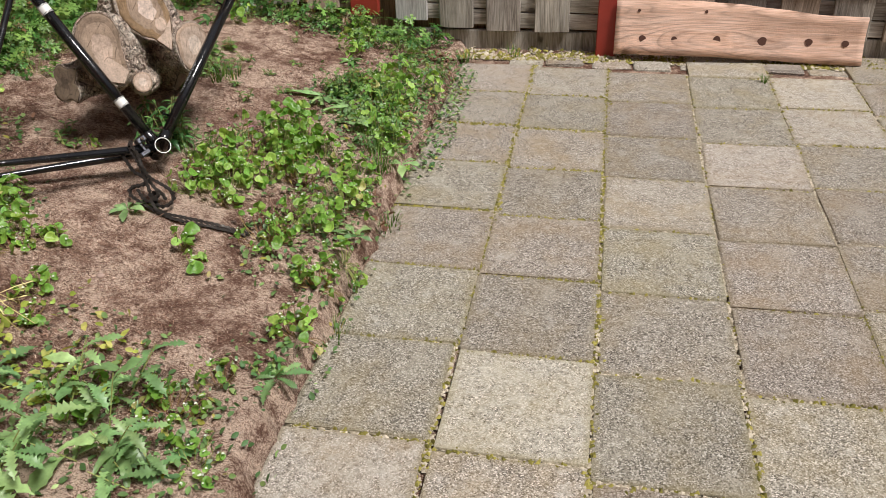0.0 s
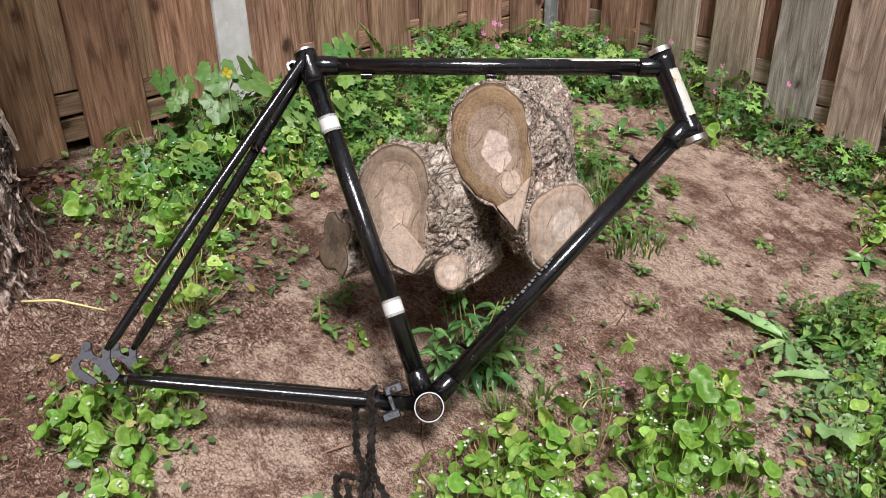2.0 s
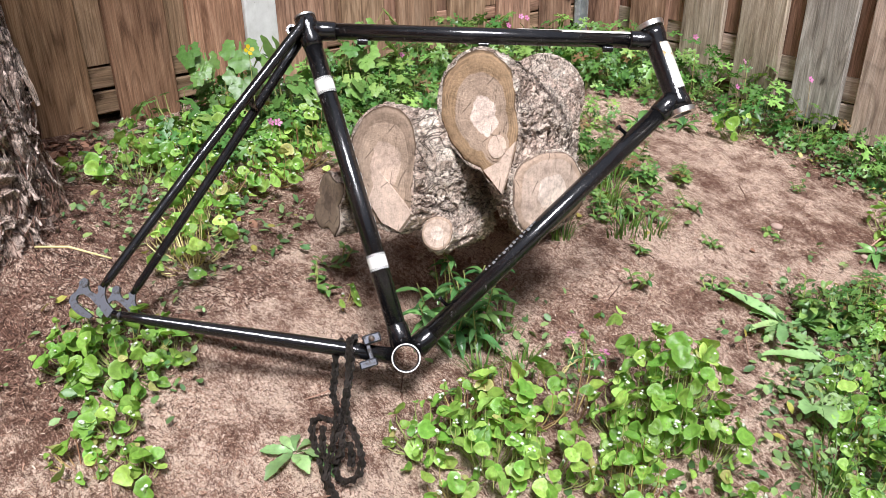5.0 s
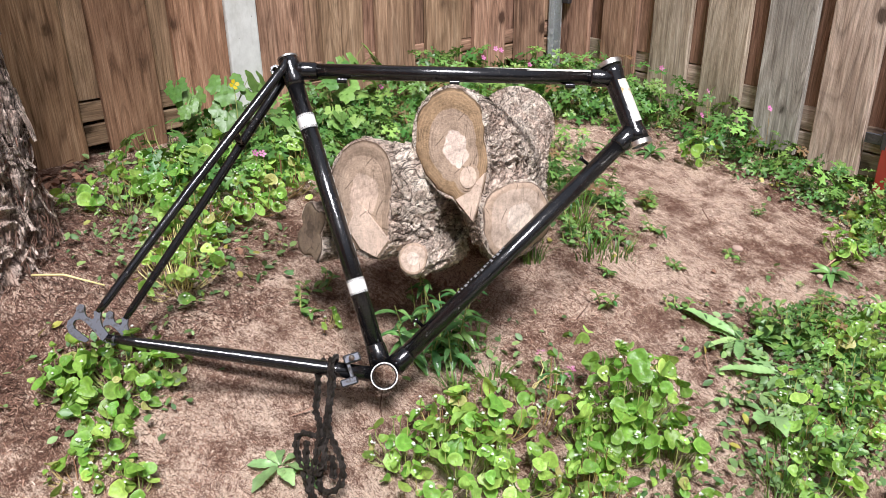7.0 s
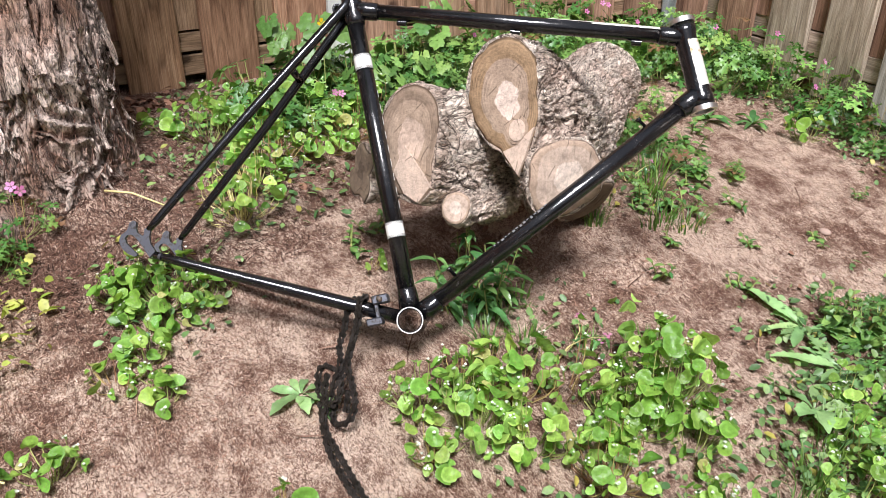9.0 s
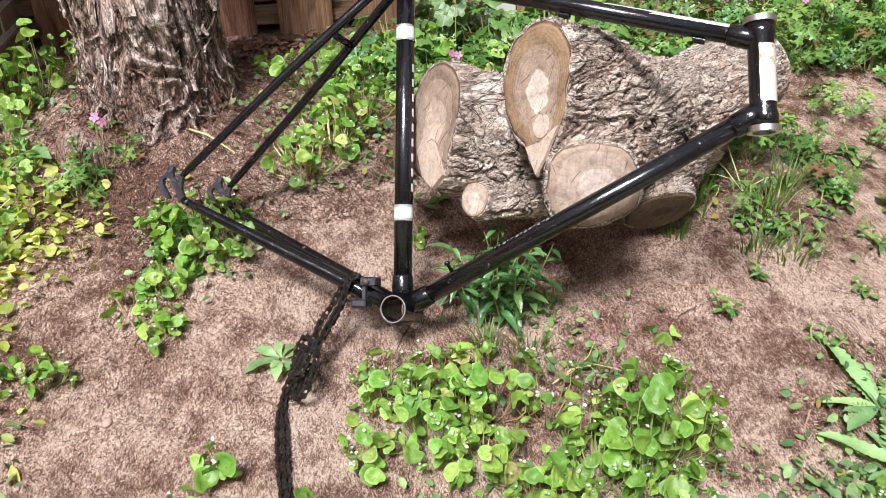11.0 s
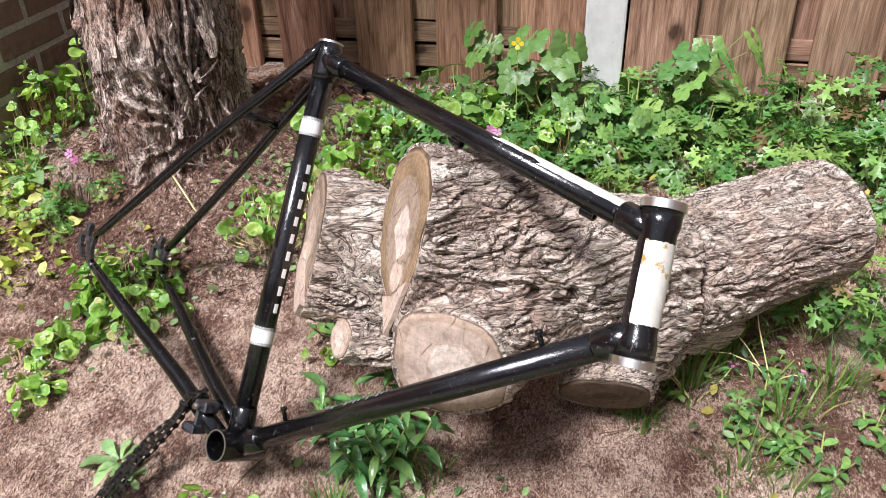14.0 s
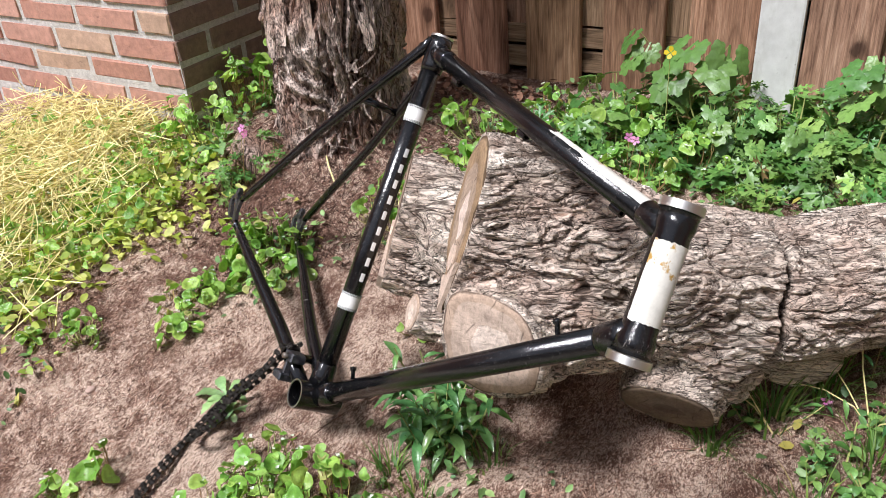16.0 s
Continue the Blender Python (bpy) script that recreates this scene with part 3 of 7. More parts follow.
# ---- fences ----
def board_mesh(w, h, t, seed):
    """A sawn plank, upright, its foot at z 0, its front at y = -t: eased edges, a little warp."""
    rng = random.Random(seed)
    n = 7
    cup, lean = rng.uniform(-0.003, 0.003), rng.uniform(-0.004, 0.004)
    verts, faces = [], []
    e = 0.003
    prof = [(-w / 2 + e, -t), (-w / 6, -t), (w / 6, -t), (w / 2 - e, -t), (w / 2, -t + e), (w / 2, 0), (-w / 2, 0), (-w / 2, -t + e)]
    for i in range(n):
        z = h * i / (n - 1)
        wob = 0.0018 * math.sin(3 * z + seed) + lean * z * 0.3
        for k, (x, y) in enumerate(prof):
            verts.append((x + wob + rng.uniform(-0.0006, 0.0006), y + (cup if k in (1, 2) else 0) + 0.002 * math.sin(2 * z + seed * 2), z + (rng.uniform(-0.002, 0.002) if i == 0 else 0)))
    m = len(prof)
    for i in range(n - 1):
        for k in range(m):
            faces.append((i * m + k, i * m + (k + 1) % m, (i + 1) * m + (k + 1) % m, (i + 1) * m + k))
    faces += [tuple(range(m))[::-1], tuple(range((n - 1) * m, n * m))]
    return mesh_of("board", verts, faces)


TOP = 1.95


def fence_west():
    """Hit-and-miss boards along x = -2.27, facing +x."""
    wall = thing("wall_west", label="brown wooden fence of overlapping upright boards", category="fence", kind="structure")
    rng = random.Random(5)
    turn = pose(0, 0, 0, 0, 0, 90)
    ys = [2.283 + 0.197 * k for k in range(6)] + [2.043 - 0.199 * k for k in range(8)]
    for k, y in enumerate(ys):
        b = 0.375 + rng.uniform(-0.008, 0.008)
        w = 0.143 + rng.uniform(-0.003, 0.003)
        part("board", board_mesh(w, TOP - b, 0.018, k + 1), DARKWOOD if y < 2.1 else BROWNWOOD, wall, m=Matrix.Translation((-2.288, y, b)) @ turn @ pose(0, 0, 0, 0, rng.uniform(-0.25, 0.25), 0))
    inner = [y + 0.099 for y in ys[:6]] + [y + 0.1 for y in ys[7:]]
    for k, y in enumerate(inner):
        b = 0.512 + rng.uniform(-0.012, 0.012)
        part("board", board_mesh(0.13, TOP - b, 0.016, 40 + k), INNERWOOD, wall, m=Matrix.Translation((-2.312, y, b)) @ turn)
    # kick planks behind the feet of the boards, in two lengths either side of the post
    for y0, y1 in ((0.6, 2.11), (2.21, 3.40)):
        for z0, z1 in ((0.40, 0.452), (0.458, 0.508)):
            me = board_mesh(z1 - z0, y1 - y0, 0.015, int(z0 * 100 + y0 * 10))
            part("kick_plank", me, BROWNWOOD, wall, "horizontal plank at the foot of the fence", m=Matrix.Translation((-2.309, y1, (z0 + z1) / 2)) @ turn @ pose(0, 0, 0, 0, -90, 0))
    for z in (0.9, 1.6):
        part("rail", box_bm(-2.36, -2.331, 0.6, 3.4, z, z + 0.07, 0.003), INNERWOOD, wall)
    part("backing", box_bm(-2.40, -2.365, 0.6, 3.5, 0.2, TOP, 0.003), INNERWOOD, wall, "dark boards of the fence's far side")
    return wall


def fence_north():
    """The same kind of fence along y = 3.42, facing -y, greyer towards the paving."""
    wall = thing("wall_north", label="weathered grey-brown wooden fence of overlapping boards", category="fence", kind="structure")
    rng = random.Random(8)
    foot = lambda x: float(np.interp(x, [-2.3, -1.4, -0.65, -0.2, 0.2], [0.32, 0.235, 0.155, 0.135, 0.13]))
    lefts = [-2.285, -2.08, -1.875, -1.675, -1.475, -1.285, -0.885, -0.69, -0.49, -0.285] + [0.09 + 0.2 * k for k in range(12)]
    mats = [BROWNWOOD, BROWNWOOD, MIDWOOD, MIDWOOD, GREYWOOD, MIDWOOD, PALEWOOD] + [GREYWOOD] * 3 + [GREYWOOD, MIDWOOD, GREYWOOD, MIDWOOD] * 3
    for k, x in enumerate(lefts):
        b = foot(x) + rng.uniform(-0.008, 0.008)
        w = 0.145 if x != -0.885 else 0.14
        part("board", board_mesh(w, TOP - b, 0.018, 80 + k), mats[k], wall, m=Matrix.Translation((x + w / 2, 3.438, b)) @ pose(0, 0, 0, 0, rng.uniform(-0.3, 0.3), 0))
        bi = b + 0.15 + rng.uniform(-0.01, 0.01)
        part("board", board_mesh(0.13, TOP - bi, 0.016, 120 + k), INNERWOOD if x < -0.9 else GREYWOOD, wall, m=Matrix.Translation((x + w + 0.03, 3.462, bi)))
        for z0, z1 in ((0.075, 0.148), (0.005, 0.07)):
            part("kick_plank", board_mesh(z1 - z0, 0.205, 0.014, 160 + k), MIDWOOD if x < -0.9 else GREYWOOD, wall, m=Matrix.Translation((x + w - 0.06, 3.459, b + (z0 + z1) / 2)) @ pose(0, 0, 0, 0, 90, 0))
    part("red_board", board_mesh(0.125, TOP - 0.2, 0.03, 301), REDPAINT, wall, "board painted red", m=Matrix.Translation((-1.02, 3.44, 0.2)))
    part("red_post", box_bm(-0.022, 0.058, 3.375, 3.455, 0.03, TOP, 0.004), REDPAINT, wall, "square post painted red")
    part("hinge", join_bm(box_bm(-1.135, -1.085, 3.416, 3.421, 0.325, 0.355, 0.002), box_bm(-1.088, -1.07, 3.408, 3.42, 0.315, 0.365, 0.003)), DARKSTEEL, wall, "rusty strap hinge")
    part("base_plank", box_bm(-0.9, 2.6, 3.452, 3.48, -0.05, 0.135, 0.004), GREYWOOD, wall, "grey plank along the ground")
    part("backing", box_bm(-2.4, 2.6, 3.49, 3.52, 0.0, TOP, 0.003), INNERWOOD, wall, "dark boards of the fence's far side")
    rail = part("rail", box_bm(0.48, 2.6, 3.395, 3.418, 0.345, 0.40, 0.004), SLATE, wall, "grey painted rail with bolts")
    for k in range(8):
        me = tube_mesh("bolt", [(0, 0, 0), (0, -0.006, 0)], [0.006, 0.005], 8)
        part("bolt", me, DARKSTEEL, rail, m=Matrix.Translation((0.58 + 0.1 * k, 3.395, 0.37)))
    return wall


fence_west()
fence_north()
post = thing("fence_post", label="pale cast concrete fence post with small pits", category="fence post", kind="structure")
part("shaft", box_bm(-2.30, -2.262, 2.118, 2.208, 0.2, TOP + 0.03, 0.006, 2), CONCRETE, post)
strip = thing("corner_strip", label="galvanised steel angle strip at the fence corner", category="metal strip", kind="structure")
part("angle", join_bm(box_bm(-2.286, -2.25, 3.398, 3.404, 0.3, TOP, 0.001), box_bm(-2.286, -2.28, 3.37, 3.398, 0.3, TOP, 0.001)), ZINC, strip)
part("bracket", box_bm(-2.25, -2.215, 3.396, 3.414, 0.575, 0.61, 0.003), DARKSTEEL, strip, "small rusty bracket")



# ---- unseen plain walls, added behind the camera to cut side light and reflections ----
plain = thing("wall_east_unseen", label="unseen plain wooden fence added to cut side light", category="fence", kind="structure")
part("panel", box_bm(3.0, 3.06, -3.4, 3.6, 0.0, TOP, 0.004), GREYWOOD, plain)
house = thing("wall_back_unseen", label="unseen plain brick wall added to cut side light", category="wall", kind="structure")
part("face", box_bm(-1.9, 3.1, -3.6, -3.4, 0.0, 4.6, 0.004), BRICK, house)

# ---- sawn log ----
LOG_AT = Vector((-1.40, 2.27, 0.44))
LOG_AXIS = Vector((-0.60, 0.775, -0.20)).normalized()
LX = LOG_AXIS
LY = Vector((0, 0, 1)).cross(LX).normalized()
LOG_M = Matrix.LocRotScale(LOG_AT, Matrix((LX, LY, LX.cross(LY))).transposed().to_quaternion(), None)
LOG_INV = LOG_M.inverted()


def radial(values, a):
    """A closed outline from radii at even angles, smoothly joined."""
    n = len(values)
    f = (a / (2 * math.pi) * n) % n
    i = int(f)
    t = f - i
    t = t * t * (3 - 2 * t)
    return values[i % n] * (1 - t) + values[(i + 1) % n] * t


class Limb:
    """A limb of the log: a sawn end of a given outline, then round sections back into the trunk. World places."""

    def __init__(self, centre, normal, outline, back, up=(0, 0, 1)):
        self.c, self.n, self.o = Vector(centre), Vector(normal).normalized(), outline
        z = self.n
        x = Vector(up).cross(z).normalized()        # to the viewer's right when looking at the face
        self.R = Matrix((x, z.cross(x), z)).transposed()
        self.back = back

    def bm(self):
        segs, verts, faces = 40, [], []
        rings = [(self.c + self.n * 0.0, self.R, 1.0, 0.0), (self.c - self.n * 0.03, self.R, 1.0, 0.04)]
        for c, r, mixed in self.back:
            rings.append((Vector(c), self.R, r, mixed))
        for c, R, s, mixed in rings:
            for k in range(segs):
                a = 2 * math.pi * k / segs
                r = radial(self.o, a)
                if mixed > 0.1:
                    r = r * (1 - mixed) + s * mixed
                verts.append(c + R @ Vector((r * math.cos(a), r * math.sin(a), 0)))
        for i in range(len(rings) - 1):
            for k in range(segs):
                a, b = i * segs + k, i * segs + (k + 1) % segs
                faces.append((a + segs, b + segs, b, a))
        faces.append(tuple(range(segs)))
        faces.append(tuple(range((len(rings) - 1) * segs, len(rings) * segs))[::-1])
        bm = bmesh.new()
        vs = [bm.verts.new(LOG_INV @ v) for v in verts]
        for f in faces:
            bm.faces.new([vs[i] for i in f])
        return bm

    def face_mesh(self, seed, proud=0.0025, shrink=0.95):
        """The sawn surface: a thin uneven disc just proud of the limb's end, in its own frame."""
        segs, rings = 48, 9
        verts, faces = [(0, 0, proud)], []
        for j in range(1, rings + 1):
            for k in range(segs):
                a = 2 * math.pi * k / segs
                r = radial(self.o, a) * shrink * j / rings
                if j == rings:
                    r *= 1 + 0.02 * noise.noise(Vector((math.cos(a) * 4, math.sin(a) * 4, seed)))
                x, y = r * math.cos(a), r * math.sin(a)
                z = proud + 0.0030 * noise.noise(Vector((x * 30, y * 30, seed * 3.1))) - (0.0025 if j == rings else 0)
                verts.append((x, y, z))
        for k in range(segs):
            faces.append((0, 1 + k, 1 + (k + 1) % segs))
        for j in range(rings - 1):
            for k in range(segs):
                a, b = 1 + j * segs + k, 1 + j * segs + (k + 1) % segs
                faces.append((a, a + segs, b + segs, b))
        o = len(verts)
        for k in range(segs):
            x, y, z = verts[1 + (rings - 1) * segs + k]
            verts.append((x, y, -0.004))
        for k in range(segs):
            a, b = 1 + (rings - 1) * segs + k, 1 + (rings - 1) * segs + (k + 1) % segs
            faces.append((a, o + k, o + (k + 1) % segs, b))
        me = mesh_of("cut_face", verts, faces, True)
        rim = [0.0] + [j / rings for j in range(1, rings + 1) for _ in range(segs)] + [1.0] * segs
        me.attributes.new("rim", "FLOAT", "POINT").data.foreach_set("value", rim)
        return me

    def face_pose(self):
        return LOG_INV @ Matrix.LocRotScale(self.c, self.R.to_quaternion(), None)


def rim_of(*points):
    """Radii at 36 even angles of a closed outline of points about its middle."""
    ang = np.array([math.atan2(y, x) % (2 * math.pi) for x, y in points])
    rad = np.array([math.hypot(x, y) for x, y in points])
    o = np.argsort(ang)
    return [float(v) for v in np.interp(np.arange(36) * math.pi / 18, ang[o], rad[o], period=2 * math.pi)]


LOG_PARTS = {
    # outlines as seen when looking at the sawn face: x to the right, y up
    "large": Limb((-1.1976, 1.9889, 0.6048), (0.512, -0.788, 0.342),
                  rim_of((-0.020, 0.108), (-0.048, 0.098), (-0.071, 0.069), (-0.080, 0.021), (-0.067, -0.021), (-0.038, -0.057), (-0.023, -0.074), (0.002, -0.080), (0.029, -0.106), (0.041, -0.119), (0.049, -0.071), (0.056, -0.032), (0.055, -0.005), (0.044, 0.022), (0.041, 0.056), (0.028, 0.085), (0.004, 0.104)),
                  [((-1.255, 2.075, 0.578), 0.085, 0.5), ((-1.335, 2.19, 0.495), 0.096, 1.0), ((-1.42, 2.30, 0.462), 0.092, 1.0)]),
    "left": Limb((-1.2619, 1.8465, 0.5448), (0.40, -0.86, 0.31),
                 rim_of((-0.008, 0.094), (0.019, 0.090), (0.037, 0.069), (0.047, 0.036), (0.050, 0.0), (0.047, -0.034), (0.058, -0.064), (0.037, -0.099), (0.012, -0.099), (-0.028, -0.091), (-0.051, -0.066), (-0.065, -0.020), (-0.070, 0.028), (-0.055, 0.068), (-0.031, 0.088)),
                 [((-1.28, 1.95, 0.51), 0.075, 0.4), ((-1.335, 2.06, 0.445), 0.070, 1.0), ((-1.42, 2.25, 0.42), 0.08, 1.0)]),
    "right": Limb((-1.122, 2.060, 0.490), (0.97, -0.14, 0.17),
                  rim_of((-0.036, 0.062), (0.008, 0.064), (0.040, 0.056), (0.058, 0.032), (0.070, 0.0), (0.066, -0.034), (0.036, -0.056), (-0.008, -0.068), (-0.052, -0.062), (-0.072, -0.034), (-0.074, 0.010), (-0.066, 0.050)),
                  [((-1.20, 2.09, 0.49), 0.072, 0.6), ((-1.30, 2.16, 0.46), 0.088, 1.0), ((-1.40, 2.26, 0.44), 0.09, 1.0)]),
    "low": Limb((-1.268, 2.236, 0.344), (0.80, 0.05, -0.46), rim_of((0.062, 0.004), (0.046, 0.044), (0.0, 0.058), (-0.048, 0.046), (-0.066, 0.0), (-0.054, -0.042), (0.0, -0.062), (0.048, -0.046)),
                [((-1.30, 2.245, 0.372), 0.074, 0.8), ((-1.345, 2.262, 0.402), 0.092, 1.0), ((-1.40, 2.29, 0.42), 0.096, 1.0), ((-1.46, 2.34, 0.43), 0.088, 1.0)]),
    "twig": Limb((-1.202, 1.896, 0.437), (0.55, -0.70, 0.42), rim_of((0.024, 0.0), (0.022, 0.020), (0.004, 0.029), (-0.020, 0.020), (-0.027, -0.004), (-0.016, -0.024), (0.006, -0.028), (0.020, -0.016)),
                 [((-1.225, 1.94, 0.425), 0.03, 0.8), ((-1.28, 2.03, 0.40), 0.045, 1.0)]),
    "stub": Limb((-1.366, 1.800, 0.462), (0.10, -0.92, 0.25), rim_of((0.026, 0.002), (0.034, 0.044), (0.012, 0.038), (-0.012, 0.052), (-0.030, 0.026), (-0.020, 0.004), (-0.032, -0.026), (-0.012, -0.050), (0.012, -0.040), (0.030, -0.052)),
                 [((-1.355, 1.87, 0.455), 0.045, 0.7), ((-1.36, 2.00, 0.43), 0.06, 1.0)]),
    "far": Limb((-1.605, 2.535, 0.448), (-0.62, 0.76, 0.10), [0.092, 0.096, 0.098, 0.100, 0.098, 0.096, 0.094, 0.090, 0.088, 0.088, 0.090, 0.092],
                [((-1.54, 2.45, 0.444), 0.096, 0.6), ((-1.45, 2.34, 0.444), 0.098, 1.0), ((-1.37, 2.23, 0.455), 0.102, 1.0), ((-1.30, 2.14, 0.48), 0.095, 1.0)]),
    "under": Limb((-1.398, 2.378, 0.362), (0.80, 0.45, -0.20), [0.05, 0.048, 0.044, 0.042, 0.044, 0.048, 0.05, 0.048, 0.044, 0.042, 0.044, 0.048],
                  [((-1.42, 2.37, 0.37), 0.055, 0.6), ((-1.48, 2.38, 0.40), 0.07, 1.0)]),
}


def bark_height(p):
    """Long wavy plates along the log's own x, parted by thin cracks: their height, 0 in a crack to 1 on a plate, and the plate's own tone."""
    w = noise.noise_vector(p * 7.0) * 0.018 + noise.noise_vector(p * 26.0) * 0.007
    q = p + w
    r1 = abs(noise.noise(Vector((q.x * 9, q.y * 44, q.z * 44))))
    r2 = abs(noise.noise(Vector((q.x * 20 + 5, q.y * 84, q.z * 84))))
    crack1, crack2 = smoothstep(0.0, 0.085, r1), smoothstep(0.0, 0.12, r2)
    d, at = noise.voronoi(Vector((q.x * 13, q.y * 40, q.z * 40)))
    seam = smoothstep(0.0, 0.10, d[1] - d[0])
    tone = noise.cell(at[0] * 7.3) * 0.5 + 0.5
    lift = (noise.noise(Vector((q.x * 9, q.y * 30, q.z * 30)) + Vector((3, 1, 8))) * 3.0) % 1.0
    # one long split across the far part
    split = smoothstep(0.001, 0.009, abs(p.x - 0.016 - 0.018 * noise.noise(Vector((p.y * 14, p.z * 14, 0.5)))))
    h = 0.0050 * (crack1 - 0.85) + 0.0024 * (crack2 - 0.8) + 0.0022 * (seam - 0.8) + 0.0045 * (tone - 0.5) * crack1 * seam + 0.0052 * (lift - 0.5) + 0.006 * noise.noise(p * 7.0) + 0.014 * (split - 1)
    edge = smoothstep(0.0, 0.12, lift)
    return h, float((0.45 + 0.55 * edge) * (0.2 + 0.8 * crack1) * (0.5 + 0.5 * crack2) * (0.5 + 0.5 * seam) * (0.05 + 0.95 * split)), float(tone * 0.6 + lift * 0.4)


def build_log():
    log = thing("log", LOG_M, "sawn multi-limbed log with furrowed grey-brown bark lying on soil", "log")
    big = join_bm(*[l.bm() for l in LOG_PARTS.values()])
    rough = new("rough_log", bm_mesh("rough_log", big))
    rem = rough.modifiers.new("remesh", "REMESH")
    rem.mode, rem.voxel_size = "VOXEL", 0.0023
    sm = rough.modifiers.new("smooth", "SMOOTH")
    sm.factor, sm.iterations = 0.5, 2
    bpy.context.view_layer.update()
    dg = bpy.context.evaluated_depsgraph_get()
    me = bpy.data.meshes.new_from_object(rough.evaluated_get(dg))
    bpy.data.objects.remove(rough)
    n = len(me.vertices)
    co = np.empty(n * 3)
    me.vertices.foreach_get("co", co)
    co = co.reshape(-1, 3)
    nor = np.array([tuple(v.normal) for v in me.vertices])
    ends = []
    for l in LOG_PARTS.values():
        m = l.face_pose()
        ends.append((np.array(m.translation), np.array(m.to_3x3().col[2]), max(l.o) * 1.08))
    keep = np.ones(n)
    for c, a, r in ends:
        rel = co - c
        along = rel @ a
        near = np.linalg.norm(rel - along[:, None] * a, axis=1) < r
        keep = np.where(near & (along > -0.004), 0.0, np.where(near & (along > -0.02), np.minimum(keep, (-along - 0.004) / 0.016), keep))
    hf = np.array([bark_height(Vector(p)) for p in co])
    h = hf[:, 0]
    co = co + nor * (h * keep)[:, None]
    me.vertices.foreach_set("co", co.ravel())
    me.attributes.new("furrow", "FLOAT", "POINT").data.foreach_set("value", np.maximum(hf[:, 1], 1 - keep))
    me.attributes.new("plate", "FLOAT", "POINT").data.foreach_set("value", hf[:, 2].copy())
    me.shade_smooth()
    me.update()
    me.name = "trunk"
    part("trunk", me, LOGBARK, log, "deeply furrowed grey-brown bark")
    looks = {"large": (CUTOLD, "large weathered cut with growth rings and pale heart"), "left": (CUTLEFT, "weathered sawn cut with pinkish heart"), "right": (CUTPALE, "pale sawn cut"),
             "twig": (CUTPALE, "small pale branch stub"), "stub": (CUTDULL, "small split stub"), "low": (CUTDULL, "dull dark-hearted branch cut"),
             "far": (CUTDULL, "far sawn end")}
    for k, (name, l) in enumerate(LOG_PARTS.items()):
        if name == "under":
            continue
        mat, label = looks[name]
        part("cut_face", l.face_mesh(k + 1), mat, log, label, m=l.face_pose())
    # a fresh pale slab cut low on the left face, and one in the large face's tip
    l = LOG_PARTS["left"]
    out = [(-0.008, -0.010), (0.012, -0.026), (0.036, -0.046), (0.054, -0.064), (0.036, -0.094), (0.006, -0.086), (-0.022, -0.056), (-0.015, -0.032)]
    part("pale_cut", slab(out, 0.0065), CUTPALE, log, "fresher pale saw cut", m=l.face_pose())
    l = LOG_PARTS["large"]
    knot = [(0.024 + 0.014 * math.cos(a), -0.040 + 0.018 * math.sin(a)) for a in np.linspace(0, 2 * math.pi, 14, endpoint=False)]
    ring = [(0.024 + (x - 0.024) * 1.3, -0.040 + (y + 0.040) * 1.3) for x, y in knot]
    part("knot_edge", slab(ring, 0.0047), CUTOLD, log, "dark edge of the oval knot", m=l.face_pose())
    part("knot", slab(knot, 0.0062), CUTPALE, log, "oval knot", m=l.face_pose())
    tip = [(0.051, -0.030), (0.0455, -0.075), (0.038, -0.110), (0.022, -0.094), (0.006, -0.078), (0.030, -0.062), (0.040, -0.044)]
    part("pale_cut", slab(tip, 0.0052), CUTPALE, log, "fresher pale saw cut", m=l.face_pose())


def slab(outline, top, bottom=-0.002):
    n = len(outline)
    verts = [(x, y, top) for x, y in outline] + [(x * 1.03, y * 1.03, bottom) for x, y in outline]
    faces = [tuple(range(n))] + [(i, i + n, (i + 1) % n + n, (i + 1) % n) for i in range(n)]
    me = mesh_of("slab", verts, faces)
    me.attributes.new("rim", "FLOAT", "POINT").data.foreach_set("value", [0.55] * n + [0.9] * n)
    return me


build_log()


# ---- tree ----
def full_furrow(me, tones=0.6):
    n = len(me.vertices)
    me.attributes.new("furrow", "FLOAT", "POINT").data.foreach_set("value", [1.0] * n)
    me.attributes.new("plate", "FLOAT", "POINT").data.foreach_set("value", [tones] * n if isinstance(tones, float) else tones)
    return me


def trunk_radius(z, a):
    """The trunk's girth: fluted, flaring at the foot, with a swollen lip where it was once cut."""
    low = float(smoothstep(0.38, 0.15, z))
    base = 0.131 - 0.010 * min(1, z) + 0.085 * math.exp(-z / 0.10) + 0.006 * math.exp(-((z - 0.36) / 0.05) ** 2)
    flute = 0.016 * math.sin(a * 3 + 0.7) + 0.012 * math.sin(a * 5 + 1.9 + z * 0.8)
    return base * (1 + flute * (1 - 0.3 * low) * 4), low


